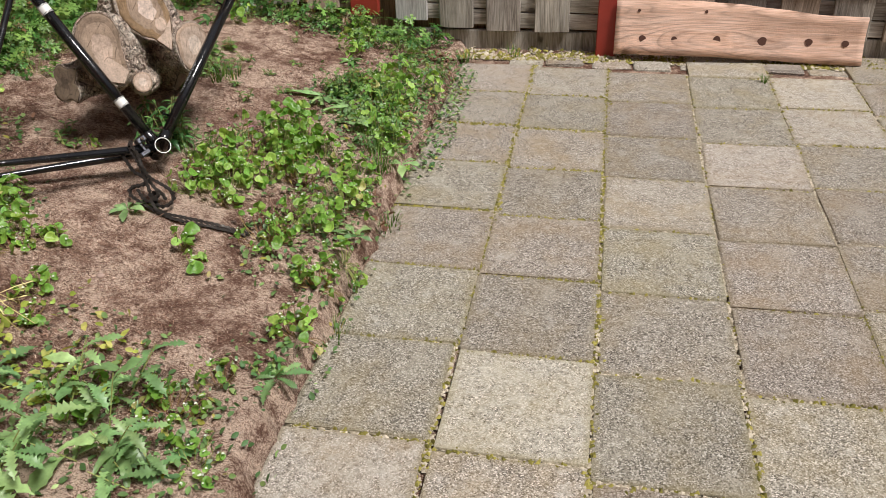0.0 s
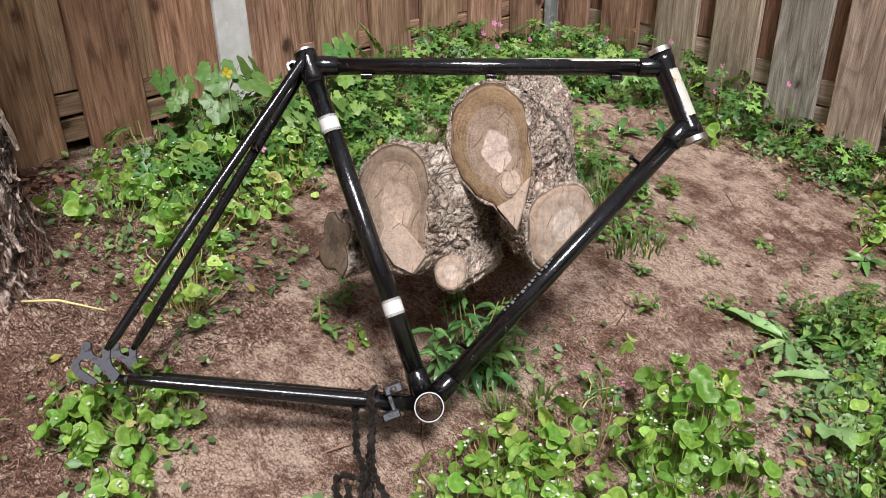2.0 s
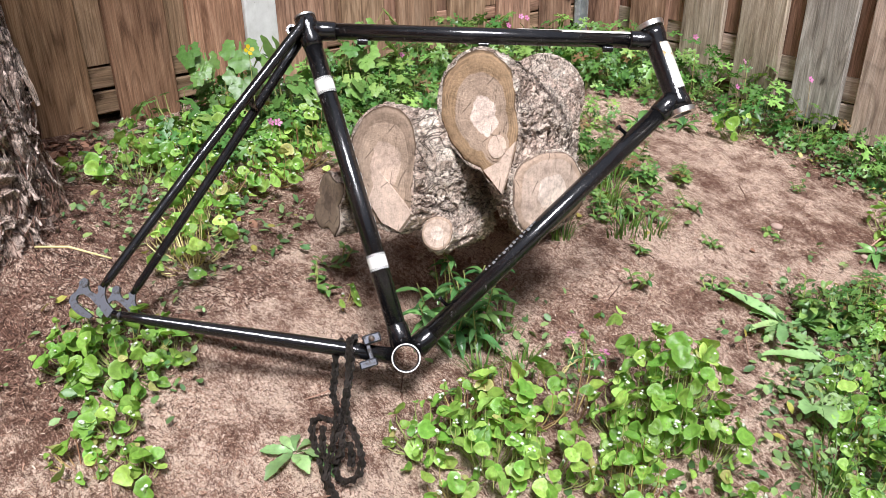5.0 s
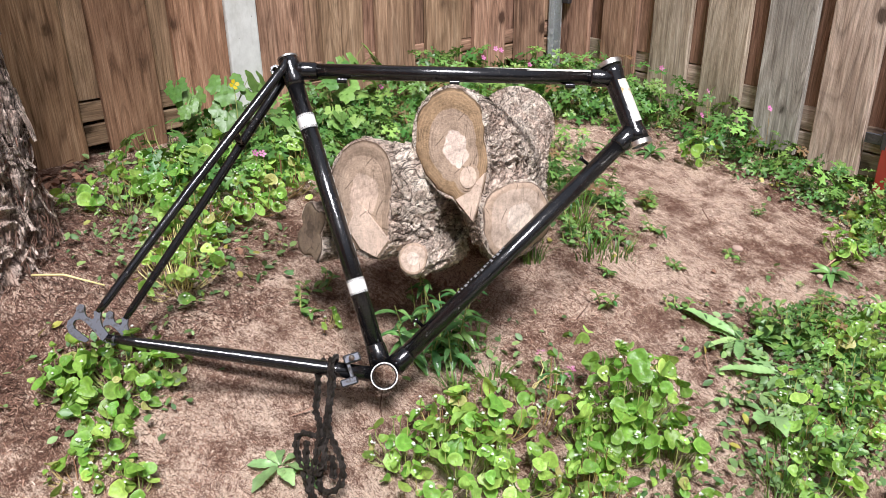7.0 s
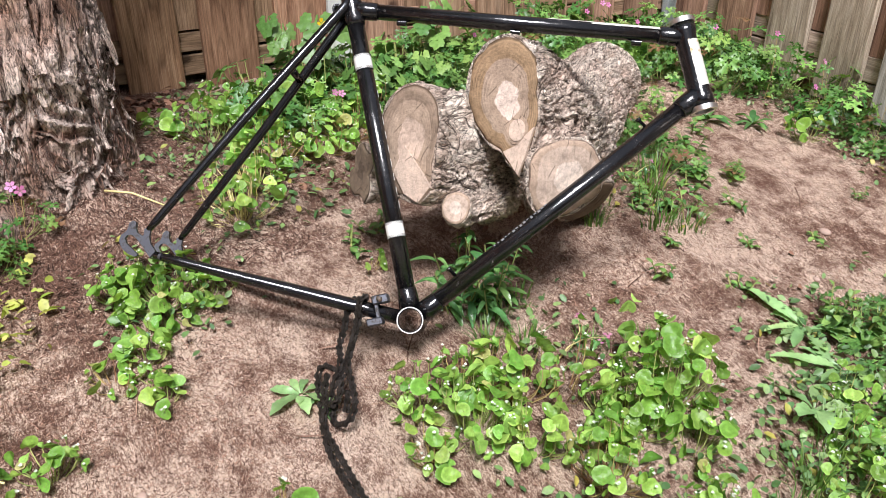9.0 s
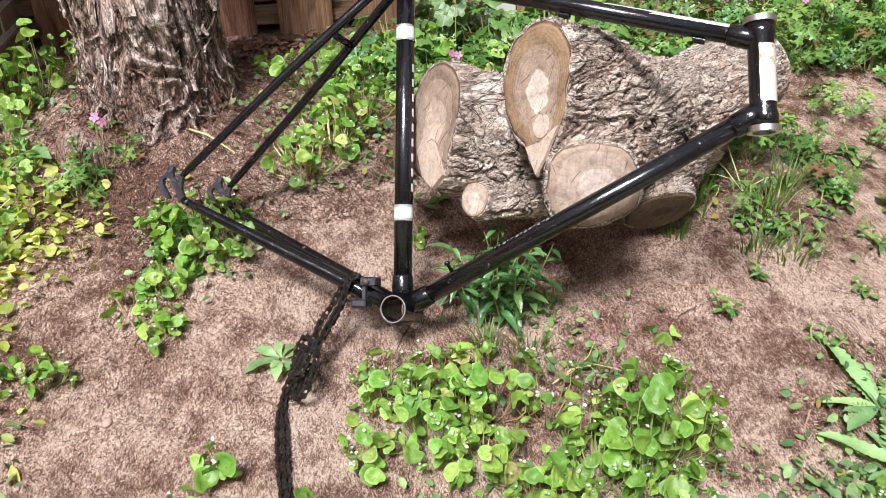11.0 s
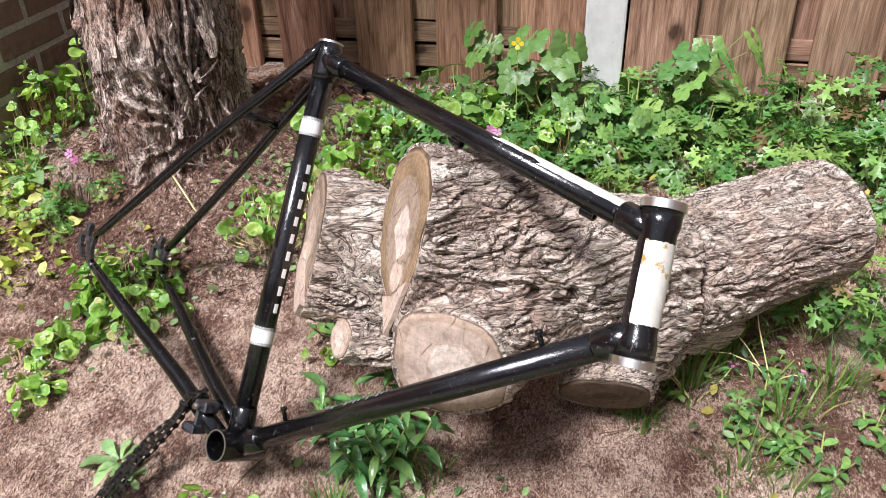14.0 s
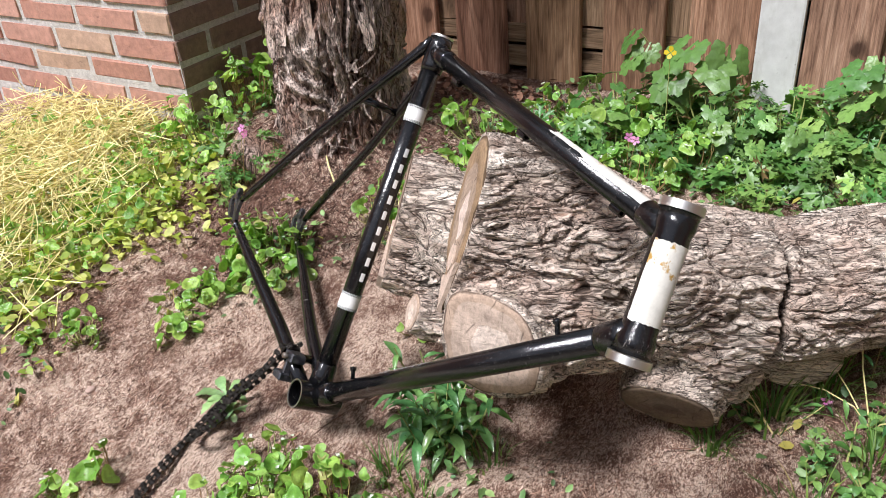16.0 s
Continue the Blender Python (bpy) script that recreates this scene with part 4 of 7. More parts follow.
def build_tree():
    """The old conifer's trunk by the fence, with shaggy, peeling bark."""
    at = Vector((-1.800, 1.350, 0.28))
    tree = thing("tree", Matrix.Translation(at), "old conifer trunk with shaggy peeling red-brown bark", "tree")
    rows, segs, H = 400, 250, 2.1
    zs = [H * (i / rows) ** 1.35 for i in range(rows + 1)]
    verts, faces, fur, tone = [], [], [], []
    for z in zs:
        fold = 0.022 * math.exp(-((z - 0.375) / 0.020) ** 2) + 0.016 * math.exp(-((z - 0.33) / 0.03) ** 2)
        cx = -0.04 * max(0, z - 0.3) * 0.5
        cy = -0.06 * max(0, z - 0.35)
        for k in range(segs):
            a = 2 * math.pi * k / segs
            c, s = math.cos(a), math.sin(a)
            p = Vector((c * 0.15, s * 0.15, z))
            girth, low = trunk_radius(z, a)
            w = noise.noise_vector(p * 7.0) * 0.035
            v = 1.3 + 4.0 * low
            sheet = (noise.noise(Vector(((p.x + w.x) * 15, (p.y + w.y) * 15, z * v * 0.9 + w.z * 10))) * 4.5) % 1.0
            strip = (noise.noise(Vector(((p.x + w.x) * 38, (p.y + w.y) * 38, z * v * 2.2 + 7))) * 3.5) % 1.0
            gap = abs(noise.noise(Vector(((p.x + w.x) * 24 + 3, (p.y + w.y) * 24, z * v * 1.2))))
            rough = noise.noise(Vector((p.x * 90, p.y * 90, z * 50)))
            r = girth + 0.019 * (sheet - 0.5) + 0.005 * (strip - 0.5) - 0.020 * (1 - smoothstep(0.0, 0.10, gap)) + 0.005 * rough * (0.4 + low) + 0.014 * noise.noise(p * 6.5) + fold * max(0.0, math.cos(a + 0.45)) * (0.7 + 0.8 * noise.noise(p * 12))
            verts.append((cx + r * c, cy + r * s, z))
            fur.append(float((0.1 + 0.9 * smoothstep(0.0, 0.14, sheet)) * (0.45 + 0.55 * smoothstep(0.0, 0.16, strip)) * (0.1 + 0.9 * smoothstep(0.0, 0.08, gap))))
            tone.append(0.5 * sheet + 0.3 * strip + 0.5 * (noise.noise(p * 5.0) * 0.7 + 0.25))
    for i in range(rows):
        for k in range(segs):
            a, b = i * segs + k, i * segs + (k + 1) % segs
            faces.append((a, b, b + segs, a + segs))
    faces.append(tuple(range(rows * segs, (rows + 1) * segs)))
    me = mesh_of("trunk", verts, faces, True)
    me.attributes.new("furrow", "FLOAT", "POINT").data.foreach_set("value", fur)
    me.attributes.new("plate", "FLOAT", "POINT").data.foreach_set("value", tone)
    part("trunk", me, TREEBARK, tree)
    # peeling strips, each curled away from the trunk
    rng = random.Random(21)
    fv, ff, ft = [], [], []
    for n in range(300):
        z0 = 0.30 + rng.random() * 0.95 if n % 3 else rng.uniform(0.0, 0.36)
        a0 = rng.uniform(-2.6, 1.6)
        low = z0 < 0.30
        ln = rng.uniform(0.02, 0.06) if low else rng.choice((0.06, 0.10, 0.16, 0.26)) * rng.uniform(0.7, 1.2)
        wd = rng.uniform(0.002, 0.006) if low else rng.uniform(0.005, 0.018)
        skew = rng.gauss(0, 0.9 if low else 0.10)
        curl = rng.uniform(0.002, 0.016)
        shade = rng.uniform(0.15, 1.0)
        o = len(fv)
        for i in range(6):
            t = i / 5
            z = z0 + ln * t * math.cos(skew)
            a = a0 + ln * t * math.sin(skew) / 0.15 + 0.02 * math.sin(6 * t + n)
            r = trunk_radius(z, a)[0] + 0.005 + curl * (t * t if n % 2 else (1 - t) ** 2)
            w = wd * (1 - 0.75 * abs(t - 0.4)) * rng.uniform(0.8, 1.2)
            for sgn in (-1, 0, 1):
                aa = a + sgn * w / r
                rr = r + (0.003 if sgn == 0 else rng.uniform(-0.001, 0.003))
                fv.append((-0.02 * max(0, z - 0.3) + rr * math.cos(aa), -0.06 * max(0, z - 0.35) + rr * math.sin(aa), z))
                ft.append(shade)
        for i in range(5):
            for k in range(2):
                a = o + i * 3 + k
                ff.append((a, a + 1, a + 4, a + 3))
    part("peeling_bark", full_furrow(mesh_of("peeling_bark", fv, ff, True), ft), TREEBARK, tree, "loose curling bark strips", kind="stuff")
    # matted dark fibres below the old cut
    st = Strands()
    for n in range(1100):
        z0, a0 = 0.34 * rng.random(), rng.uniform(-2.7, 1.8)
        ln, skew = rng.uniform(0.008, 0.04), rng.gauss(0, 0.75)
        ends = []
        for t in (0, 1):
            z, a = max(0.0, z0 + (t - 0.5) * ln * math.cos(skew)), a0 + (t - 0.5) * ln * math.sin(skew) / 0.16
            r = trunk_radius(z, a)[0] + rng.uniform(-0.002, 0.007)
            ends.append((r * math.cos(a), r * math.sin(a), z))
        st.add(ends[0], ends[1], rng.uniform(0.0006, 0.0014), (0.003 * math.cos(a0), 0.003 * math.sin(a0), 0))
    part("fibrous_bark", mesh_of("fibrous_bark", st.v, st.f), DARKLITTER, tree, "matted dark brown bark fibres", kind="stuff")
    # the sawn root stub at its foot
    v, f = sweep([(0.10, -0.10, 0.05), (0.16, -0.135, 0.085), (0.19, -0.155, 0.115), (0.195, -0.158, 0.118)], [0.06, 0.055, 0.042, 0.03], 14)
    v = [Vector(p) + noise.noise_vector(Vector(p) * 40) * 0.007 for p in v]
    part("root_stub", full_furrow(mesh_of("root_stub", v, f, True)), TREEBARK, tree, "broken root stub")
    v, f = sweep([(0.155, 0.06, 0.12), (0.20, 0.10, 0.125), (0.245, 0.15, 0.105)], [0.0022, 0.002, 0.0015], 5)
    part("root_fibre", mesh_of("root_fibre", v, f, True), STRAW, tree, "thin bare rootlet")
    # unseen boughs above head height, added to shade the fence and trunk
    crown = random.Random(31)
    for k in range(7):
        az = 2.4 * k + 0.6
        z0 = 1.85 + 0.035 * k
        ln = crown.uniform(0.35, 0.6)
        pts = [Vector((-0.03 + ln * t * math.cos(az), -0.05 + ln * t * math.sin(az), z0 + 0.10 * t - 0.12 * t * t)) for t in (0, 0.25, 0.5, 0.75, 1)]
        limb = part("limb", full_furrow(tube_mesh("limb", pts, [0.03, 0.024, 0.018, 0.011, 0.004], 9)), TREEBARK, tree)
        nv, nf = [], []
        for j in range(420):
            t = 0.2 + 0.8 * crown.random()
            i = min(3, int(t * 4))
            c = pts[i].lerp(pts[i + 1], t * 4 - i) + Vector((crown.gauss(0, 0.13), crown.gauss(0, 0.13), crown.gauss(-0.02, 0.05)))
            d = Vector((crown.gauss(0, 1), crown.gauss(0, 1), crown.gauss(-0.2, 0.5))).normalized() * crown.uniform(0.02, 0.05)
            s = d.cross(Vector((0, 0, 1))).normalized() * 0.007
            o = len(nv)
            nv += [c, c + d * 0.5 + s, c + d, c + d * 0.5 - s]
            nf.append((o, o + 1, o + 2, o + 3))
        part("foliage", mesh_of("foliage", nv, nf), GRASS, limb, "unseen dark green conifer sprays added for shade", kind="stuff")


build_tree()

# ---- bicycle frame ----
BB = Vector((-1.1188, 1.7678, 0.3044))
B_UP = Vector((-0.5920, 0.1127, 0.7980))      # along the seat tube
B_SIDE = Vector((0.6748, -0.4720, 0.5673))    # towards the drive side, the frame's local -z
B_FWD = B_UP.cross(B_SIDE).normalized()
BIKE_M = Matrix.LocRotScale(BB, Matrix((B_UP, B_FWD, B_UP.cross(B_FWD))).transposed().to_quaternion(), None)


def along(p, q, t):
    return Vector(p).lerp(Vector(q), t)


def patch_mesh(name, p, q, r, t0, t1, a0, a1, toward, steps=14, cols=10, ragged=0.0, seed=0):
    """A thin sleeve on a tube from p to q: a stretch t0..t1 of its length, a0..a1 degrees round from the direction toward."""
    p, q = Vector(p), Vector(q)
    d = (q - p).normalized()
    u = Vector(toward)
    u = (u - d * u.dot(d)).normalized()
    v = d.cross(u)
    rng = random.Random(seed)
    verts, faces = [], []
    for i in range(steps + 1):
        for k in range(cols + 1):
            a = radians(a0 + (a1 - a0) * k / cols)
            t = t0 + (t1 - t0) * i / steps
            if i in (0, steps):
                t += rng.uniform(-ragged, ragged)
            if k in (0, cols):
                a += rng.uniform(-ragged, ragged) * 4
            verts.append(p.lerp(q, t) + (u * math.cos(a) + v * math.sin(a)) * r)
    for i in range(steps):
        for k in range(cols):
            a = i * (cols + 1) + k
            faces.append((a, a + 1, a + cols + 2, a + cols + 1))
    return mesh_of(name, verts, faces, True)


def ring_mesh(name, p, axis, r_out, r_in, length, segs=32):
    """A hollow sleeve with flat ends."""
    p, R = Vector(p), frame_to(axis)
    verts, faces = [], []
    for z, r in ((0, r_out), (length, r_out), (length, r_in), (0, r_in)):
        for k in range(segs):
            a = 2 * math.pi * k / segs
            verts.append(p + R @ Vector((r * math.cos(a), r * math.sin(a), z)))
    for j in range(4):
        for k in range(segs):
            a, b = j * segs + k, j * segs + (k + 1) % segs
            c, d = ((j + 1) % 4) * segs + (k + 1) % segs, ((j + 1) % 4) * segs + k
            faces.append((a, b, c, d))
    me = mesh_of(name, verts, faces)
    me.shade_smooth()
    me.set_sharp_from_angle(angle=radians(40))
    return me


def plate_mesh(name, outline, t):
    """A flat plate cut to an outline in x and y, t thick about z = 0."""
    n = len(outline)
    verts = [(x, y, t / 2) for x, y in outline] + [(x, y, -t / 2) for x, y in outline]
    faces = [tuple(range(n)), tuple(range(n, 2 * n))[::-1]] + [(i, i + n, (i + 1) % n + n, (i + 1) % n) for i in range(n)]
    return mesh_of(name, verts, faces)


def build_bike():
    bike = thing("bicycle_frame", BIKE_M, "bare black steel road bicycle frame leaning on the log", "bicycle frame")
    O = (0, 0, 0)
    ST, TT0, TT1 = (0.534, 0, 0), (0.525, 0.0, 0), (0.360, 0.519, 0)
    H0, H1 = (0.2441, 0.5209, 0), (0.3816, 0.5186, 0)
    DT1 = (0.2645, 0.5205, 0)
    seat = part("seat_tube", tube_mesh("seat_tube", [along(O, ST, t) for t in (0.035, 0.5, 1)], [0.0143] * 3, 28), ENAMEL, bike)
    top = part("top_tube", tube_mesh("top_tube", [TT0, along(TT0, TT1, 0.5), TT1], [0.0127] * 3, 28), ENAMEL, bike)
    down = part("down_tube", tube_mesh("down_tube", [along(O, DT1, 0.032), along(O, DT1, 0.5), DT1], [0.0143] * 3, 28), ENAMEL, bike)
    head = part("head_tube", tube_mesh("head_tube", [H0, along(H0, H1, 0.1), along(H0, H1, 0.16), along(H0, H1, 0.84), along(H0, H1, 0.9), H1], [0.0192, 0.0192, 0.0172, 0.0172, 0.0192, 0.0192], 32), ENAMEL, bike)
    hd = (Vector(H1) - Vector(H0)).normalized()
    part("headset_cup", ring_mesh("headset_cup", Vector(H1), hd, 0.0215, 0.0145, 0.008), CUPSTEEL, head, "worn silver headset cup")
    part("headset_cup", ring_mesh("headset_cup", Vector(H0) - hd * 0.009, hd, 0.0215, 0.0145, 0.008), CUPSTEEL, head, "worn silver headset cup")
    for nm, tube, p, q, r in (("lug", head, TT1, TT0, 0.0146), ("lug", head, DT1, O, 0.0162), ("lug", seat, TT0, TT1, 0.0144)):
        L = (Vector(q) - Vector(p)).length
        pts = [along(p, q, s / L) for s in (0.0, 0.022, 0.040, 0.043)]
        part(nm, tube_mesh("lug", pts, [r + 0.001, r + 0.0006, r, r - 0.0016], 28), ENAMEL, tube, "brazed lug")
    part("lug", tube_mesh("lug", [along(O, ST, t) for t in (0.93, 0.945, 1.0, 1.022)], [0.0148, 0.0164, 0.0168, 0.0168], 28), ENAMEL, seat, "brazed seat lug")
    part("lug_rim", ring_mesh("lug_rim", along(O, ST, 1.022), Vector(ST).normalized(), 0.0168, 0.0138, 0.003), CUPSTEEL, seat, "bare rim of the seat lug")
    v = Vector((0.527, -0.024, -0.016))
    part("binder_ear", ring_mesh("binder_ear", v, (0, 0, 1), 0.0085, 0.0045, 0.032, 16), ENAMEL, seat, "seat binder ear with an open bolt hole")
    # bottom bracket
    shell = part("bottom_bracket_shell", ring_mesh("bottom_bracket_shell", (0, 0, -0.034), (0, 0, 1), 0.0212, 0.0176, 0.068, 40), ENAMEL, bike, "open threaded shell")
    for z in (0.0335, -0.0348):
        part("shell_face", ring_mesh("shell_face", (0, 0, z), (0, 0, 1), 0.0209, 0.0192, 0.0013, 40), CUPSTEEL, shell, "bare silver shell face")
    for q, r in ((ST, 0.0162), (DT1, 0.0162)):
        L = Vector(q).length
        part("lug", tube_mesh("lug", [along(O, q, s / L) for s in (0.0185, 0.034, 0.05, 0.053)], [r + 0.001, r + 0.0004, r - 0.0004, r - 0.002], 28), ENAMEL, shell, "brazed lug")
    # stays and fork ends
    cs_end = Vector((0.1765, -0.3717, 0))
    cs_dir = cs_end.normalized()
    for s in (1, -1):
        a = Vector((0.0085, -0.0170, 0.019 * s))
        b = cs_dir * 0.14 + Vector((0, 0, 0.028 * s))
        c = cs_dir * 0.30 + Vector((0, 0, 0.050 * s))
        d = cs_end + Vector((0, 0, 0.0625 * s))
        part("chainstay", tube_mesh("chainstay", [a, along(a, b, 0.5), b, along(b, c, 0.5), c, along(c, d, 0.6), d], [0.0118, 0.0116, 0.0112, 0.0102, 0.0088, 0.0075, 0.0060], 18), ENAMEL, bike)
        e = Vector((0.527, -0.010, 0.0165 * s))
        g = Vector((0.2170, -0.3745, 0.0635 * s))
        f = along(e, g, 0.5) + Vector((0, 0, 0.006 * s))
        part("seatstay", tube_mesh("seatstay", [e + Vector((0.014, 0.008, 0)), e, along(e, f, 0.5), f, along(f, g, 0.5), along(f, g, 0.93), g], [0.004, 0.0078, 0.0076, 0.0072, 0.0068, 0.0062, 0.0045], 16), ENAMEL, bike)
        # fork end: a neck between the stays, a hanger lug with an eye, and a toothed hook round a slot that opens forwards
        teeth = [(0.1850 + 0.0191 * k / 12 + (0.0012 if k % 2 else 0), -0.3980 - 0.0137 * k / 12 - (0.0014 if k % 2 else 0)) for k in range(13)]
        out = [(0.1815, -0.3675), (0.1735, -0.3780), (0.1775, -0.3800), (0.1905, -0.3855), (0.2070, -0.3940), (0.2145, -0.4005), (0.2155, -0.4080), (0.2110, -0.4125)] + teeth[::-1] + [
               (0.1810, -0.3965), (0.1795, -0.4020), (0.1850, -0.4100), (0.1911, -0.4159), (0.1990, -0.4205), (0.2099, -0.4222), (0.2175, -0.4180), (0.2215, -0.4090), (0.2270, -0.4040), (0.2335, -0.4015), (0.2366, -0.3955), (0.2330, -0.3905),
               (0.2240, -0.3925), (0.2160, -0.3915), (0.2090, -0.3840), (0.2110, -0.3810), (0.2200, -0.3795), (0.2190, -0.3690), (0.2060, -0.3735), (0.1950, -0.3735)]
        drop = part("fork_end", plate_mesh("fork_end", out, 0.006), DARKSTEEL, bike, "scratched dark steel dropout with toothed slot", m=Matrix.Translation((0, 0, 0.0635 * s)))
        part("eyelet", ring_mesh("eyelet", (0.2290, -0.3968, -0.0042), (0, 0, 1), 0.0058, 0.0032, 0.0084, 16), DARKSTEEL, drop, "small threaded eye")
        part("stay_tip", tube_mesh("stay_tip", [d - cs_dir * 0.012 - Vector((0, 0, 0.0635 * s)), d + cs_dir * 0.004 - Vector((0, 0, 0.0635 * s))], [0.0062, 0.0030], 12), DARKSTEEL, drop)
    for nm, p, q, r in (("brake_bridge", (0.437, -0.1145, 0.031), (0.437, -0.1145, -0.031), 0.006), ("chainstay_bridge", (0.034, -0.0716, 0.022), (0.034, -0.0716, -0.022), 0.0065)):
        part(nm, tube_mesh(nm, [p, q], [r, r], 14), ENAMEL, bike)
    # stand plate with its clamp, across the chainstays
    clamp = part("stand_clamp", join_bm(box_bm(0.034, 0.048, -0.052, -0.026, -0.044, -0.020, 0.002), box_bm(0.002, 0.014, -0.066, -0.040, -0.046, -0.022, 0.002), box_bm(0.012, 0.040, -0.050, -0.044, -0.040, -0.030, 0.001)), DARKSTEEL, bike, "grey steel clamp on the chainstay")
    part("bolt", tube_mesh("bolt", [(0.041, -0.039, -0.04), (0.041, -0.039, -0.052)], [0.0045, 0.0045], 10), STEEL, clamp)
    # bands, lettering bars and worn patches
    for t in (0.4312, 0.148):
        n = t / 0.534
        w = 0.0125 / 0.534
        band = part("decal_band", patch_mesh("decal_band", O, ST, 0.01475, n - w, n + w, 0, 360, (0, 0, 1), 2, 36), WHITE, seat, "cream band with black checks")
        verts, faces = [], []
        for row, h in enumerate((-0.0117, -0.0096, 0.0096, 0.0117)):
            for k in range(24):
                a = radians(15 * k + 7.5 * (row % 2))
                o = len(verts)
                for dh, da in ((-0.001, -0.065), (-0.001, 0.065), (0.001, 0.065), (0.001, -0.065)):
                    verts.append((t + h + dh, 0.01505 * math.sin(a + da), 0.01505 * math.cos(a + da)))
                faces.append((o, o + 1, o + 2, o + 3))
        part("check_trim", mesh_of("check_trim", verts, faces), BLACKDOT, band, "rows of small black checks")
    for k in range(9):
        t = 0.375 - k * 0.0235
        part("letter_bar", patch_mesh("letter_bar", O, ST, 0.0149, (t - 0.0062) / 0.534, (t + 0.0062) / 0.534, -12, 12, (0, 0.995, -0.08), 2, 4), WHITE, seat, "white lettering drawn as a bar")
    rng = random.Random(4)
    for k in range(15):
        t = 0.30 + k * 0.0125
        part("script_bar", patch_mesh("script_bar", O, DT1, 0.0149, t, t + rng.uniform(0.004, 0.009), -14 + rng.uniform(-4, 4), 6 + rng.uniform(-8, 10), (0.75, -0.3, -0.6), 2, 3), SILVER, down, "thin silver script drawn as bars")
    part("bare_patch", patch_mesh("bare_patch", TT0, TT1, 0.0131, 0.72, 0.93, -50, 40, (0.92, 0.2, -0.40), 20, 10, 0.012, 3), DECAL, top, "cream patch where the black paint has gone")
    part("bare_patch", patch_mesh("bare_patch", TT0, TT1, 0.01305, 0.60, 0.73, -12, 24, (0.95, 0.2, -0.36), 12, 6, 0.01, 5), DECAL, top, "worn streak of cream paint")
    part("head_panel", patch_mesh("head_panel", H0, H1, 0.0178, 0.22, 0.78, -62, 62, (0, 0.80, -0.60), 12, 16, 0.006, 6), DECAL, head, "stained cream panel on the head tube")
    # cable guides and bosses
    for p, q, r, t in ((TT0, TT1, 0.0127, 0.155), (TT0, TT1, 0.0127, 0.50), (TT0, TT1, 0.0127, 0.86)):
        c = along(p, q, t) + Vector((-1, -0.3, 0.1)).normalized() * (r + 0.002)
        part("cable_guide", ring_mesh("cable_guide", c - Vector((-0.003, 0.0085, 0)), (Vector(q) - Vector(p)), 0.0052, 0.0028, 0.016, 12), ENAMEL, top)
    for t, s in ((0.83, 1), (0.17, 1)):
        c = along(O, DT1, t) + Vector((0.8, -0.5, 0)).normalized() * 0.014
        part("boss", tube_mesh("boss", [c, c + Vector((0.8, -0.5, 0)).normalized() * 0.012, c + Vector((0.8, -0.5, 0)).normalized() * 0.013, c + Vector((0.8, -0.5, 0)).normalized() * 0.017], [0.0028, 0.0028, 0.0046, 0.0046], 10), ENAMEL, down)
    return bike


build_bike()


# ---- chain ----
def chain_link_meshes():
    """An inner and an outer link, 12.7 mm long, x along, z across the plates."""
    def plate(z, w, t):
        out = []
        for k in range(9):
            a = math.pi / 2 + math.pi * k / 8
            out.append((-0.00635 + w * math.cos(a), w * math.sin(a)))
        out.append((0, -w * 0.45))
        for k in range(9):
            a = -math.pi / 2 + math.pi * k / 8
            out.append((0.00635 + w * math.cos(a), w * math.sin(a)))
        out.append((0, w * 0.45))
        n = len(out)
        v = [(x, y, z + t / 2) for x, y in out] + [(x, y, z - t / 2) for x, y in out]
        f = [tuple(range(n)), tuple(range(n, 2 * n))[::-1]] + [(i, i + n, (i + 1) % n + n, (i + 1) % n) for i in range(n)]
        return v, f
    made = []
    for z, pin in ((0.0022, 0.0030), (0.0034, 0.0046)):
        verts, faces = [], []
        bits = [plate(z, 0.0044, 0.0012), plate(-z, 0.0044, 0.0012)]
        for x in (-0.00635, 0.00635):
            bits.append(sweep([(x, 0, -pin), (x, 0, pin)], [0.0038 if pin < 0.004 else 0.0018] * 2, 10))
        for v, f in bits:
            o = len(verts)
            verts += [tuple(p) for p in v]
            faces += [tuple(o + i for i in q) for q in f]
        o = len(faces)
        for x in (-0.00635, 0.00635):
            v, f = sweep([(x, 0, -pin - 0.0006), (x, 0, pin + 0.0006)], [0.0013] * 2, 8)
            k = len(verts)
            verts += [tuple(p) for p in v]
            faces += [tuple(k + i for i in q) for q in f]
        me = mesh_of("link", verts, faces)
        me.materials.append(CHAINSTEEL)
        me.materials.append(PINSTEEL)
        for p in me.polygons:
            p.material_index = int(p.index >= o)
        made.append(me)
    return made


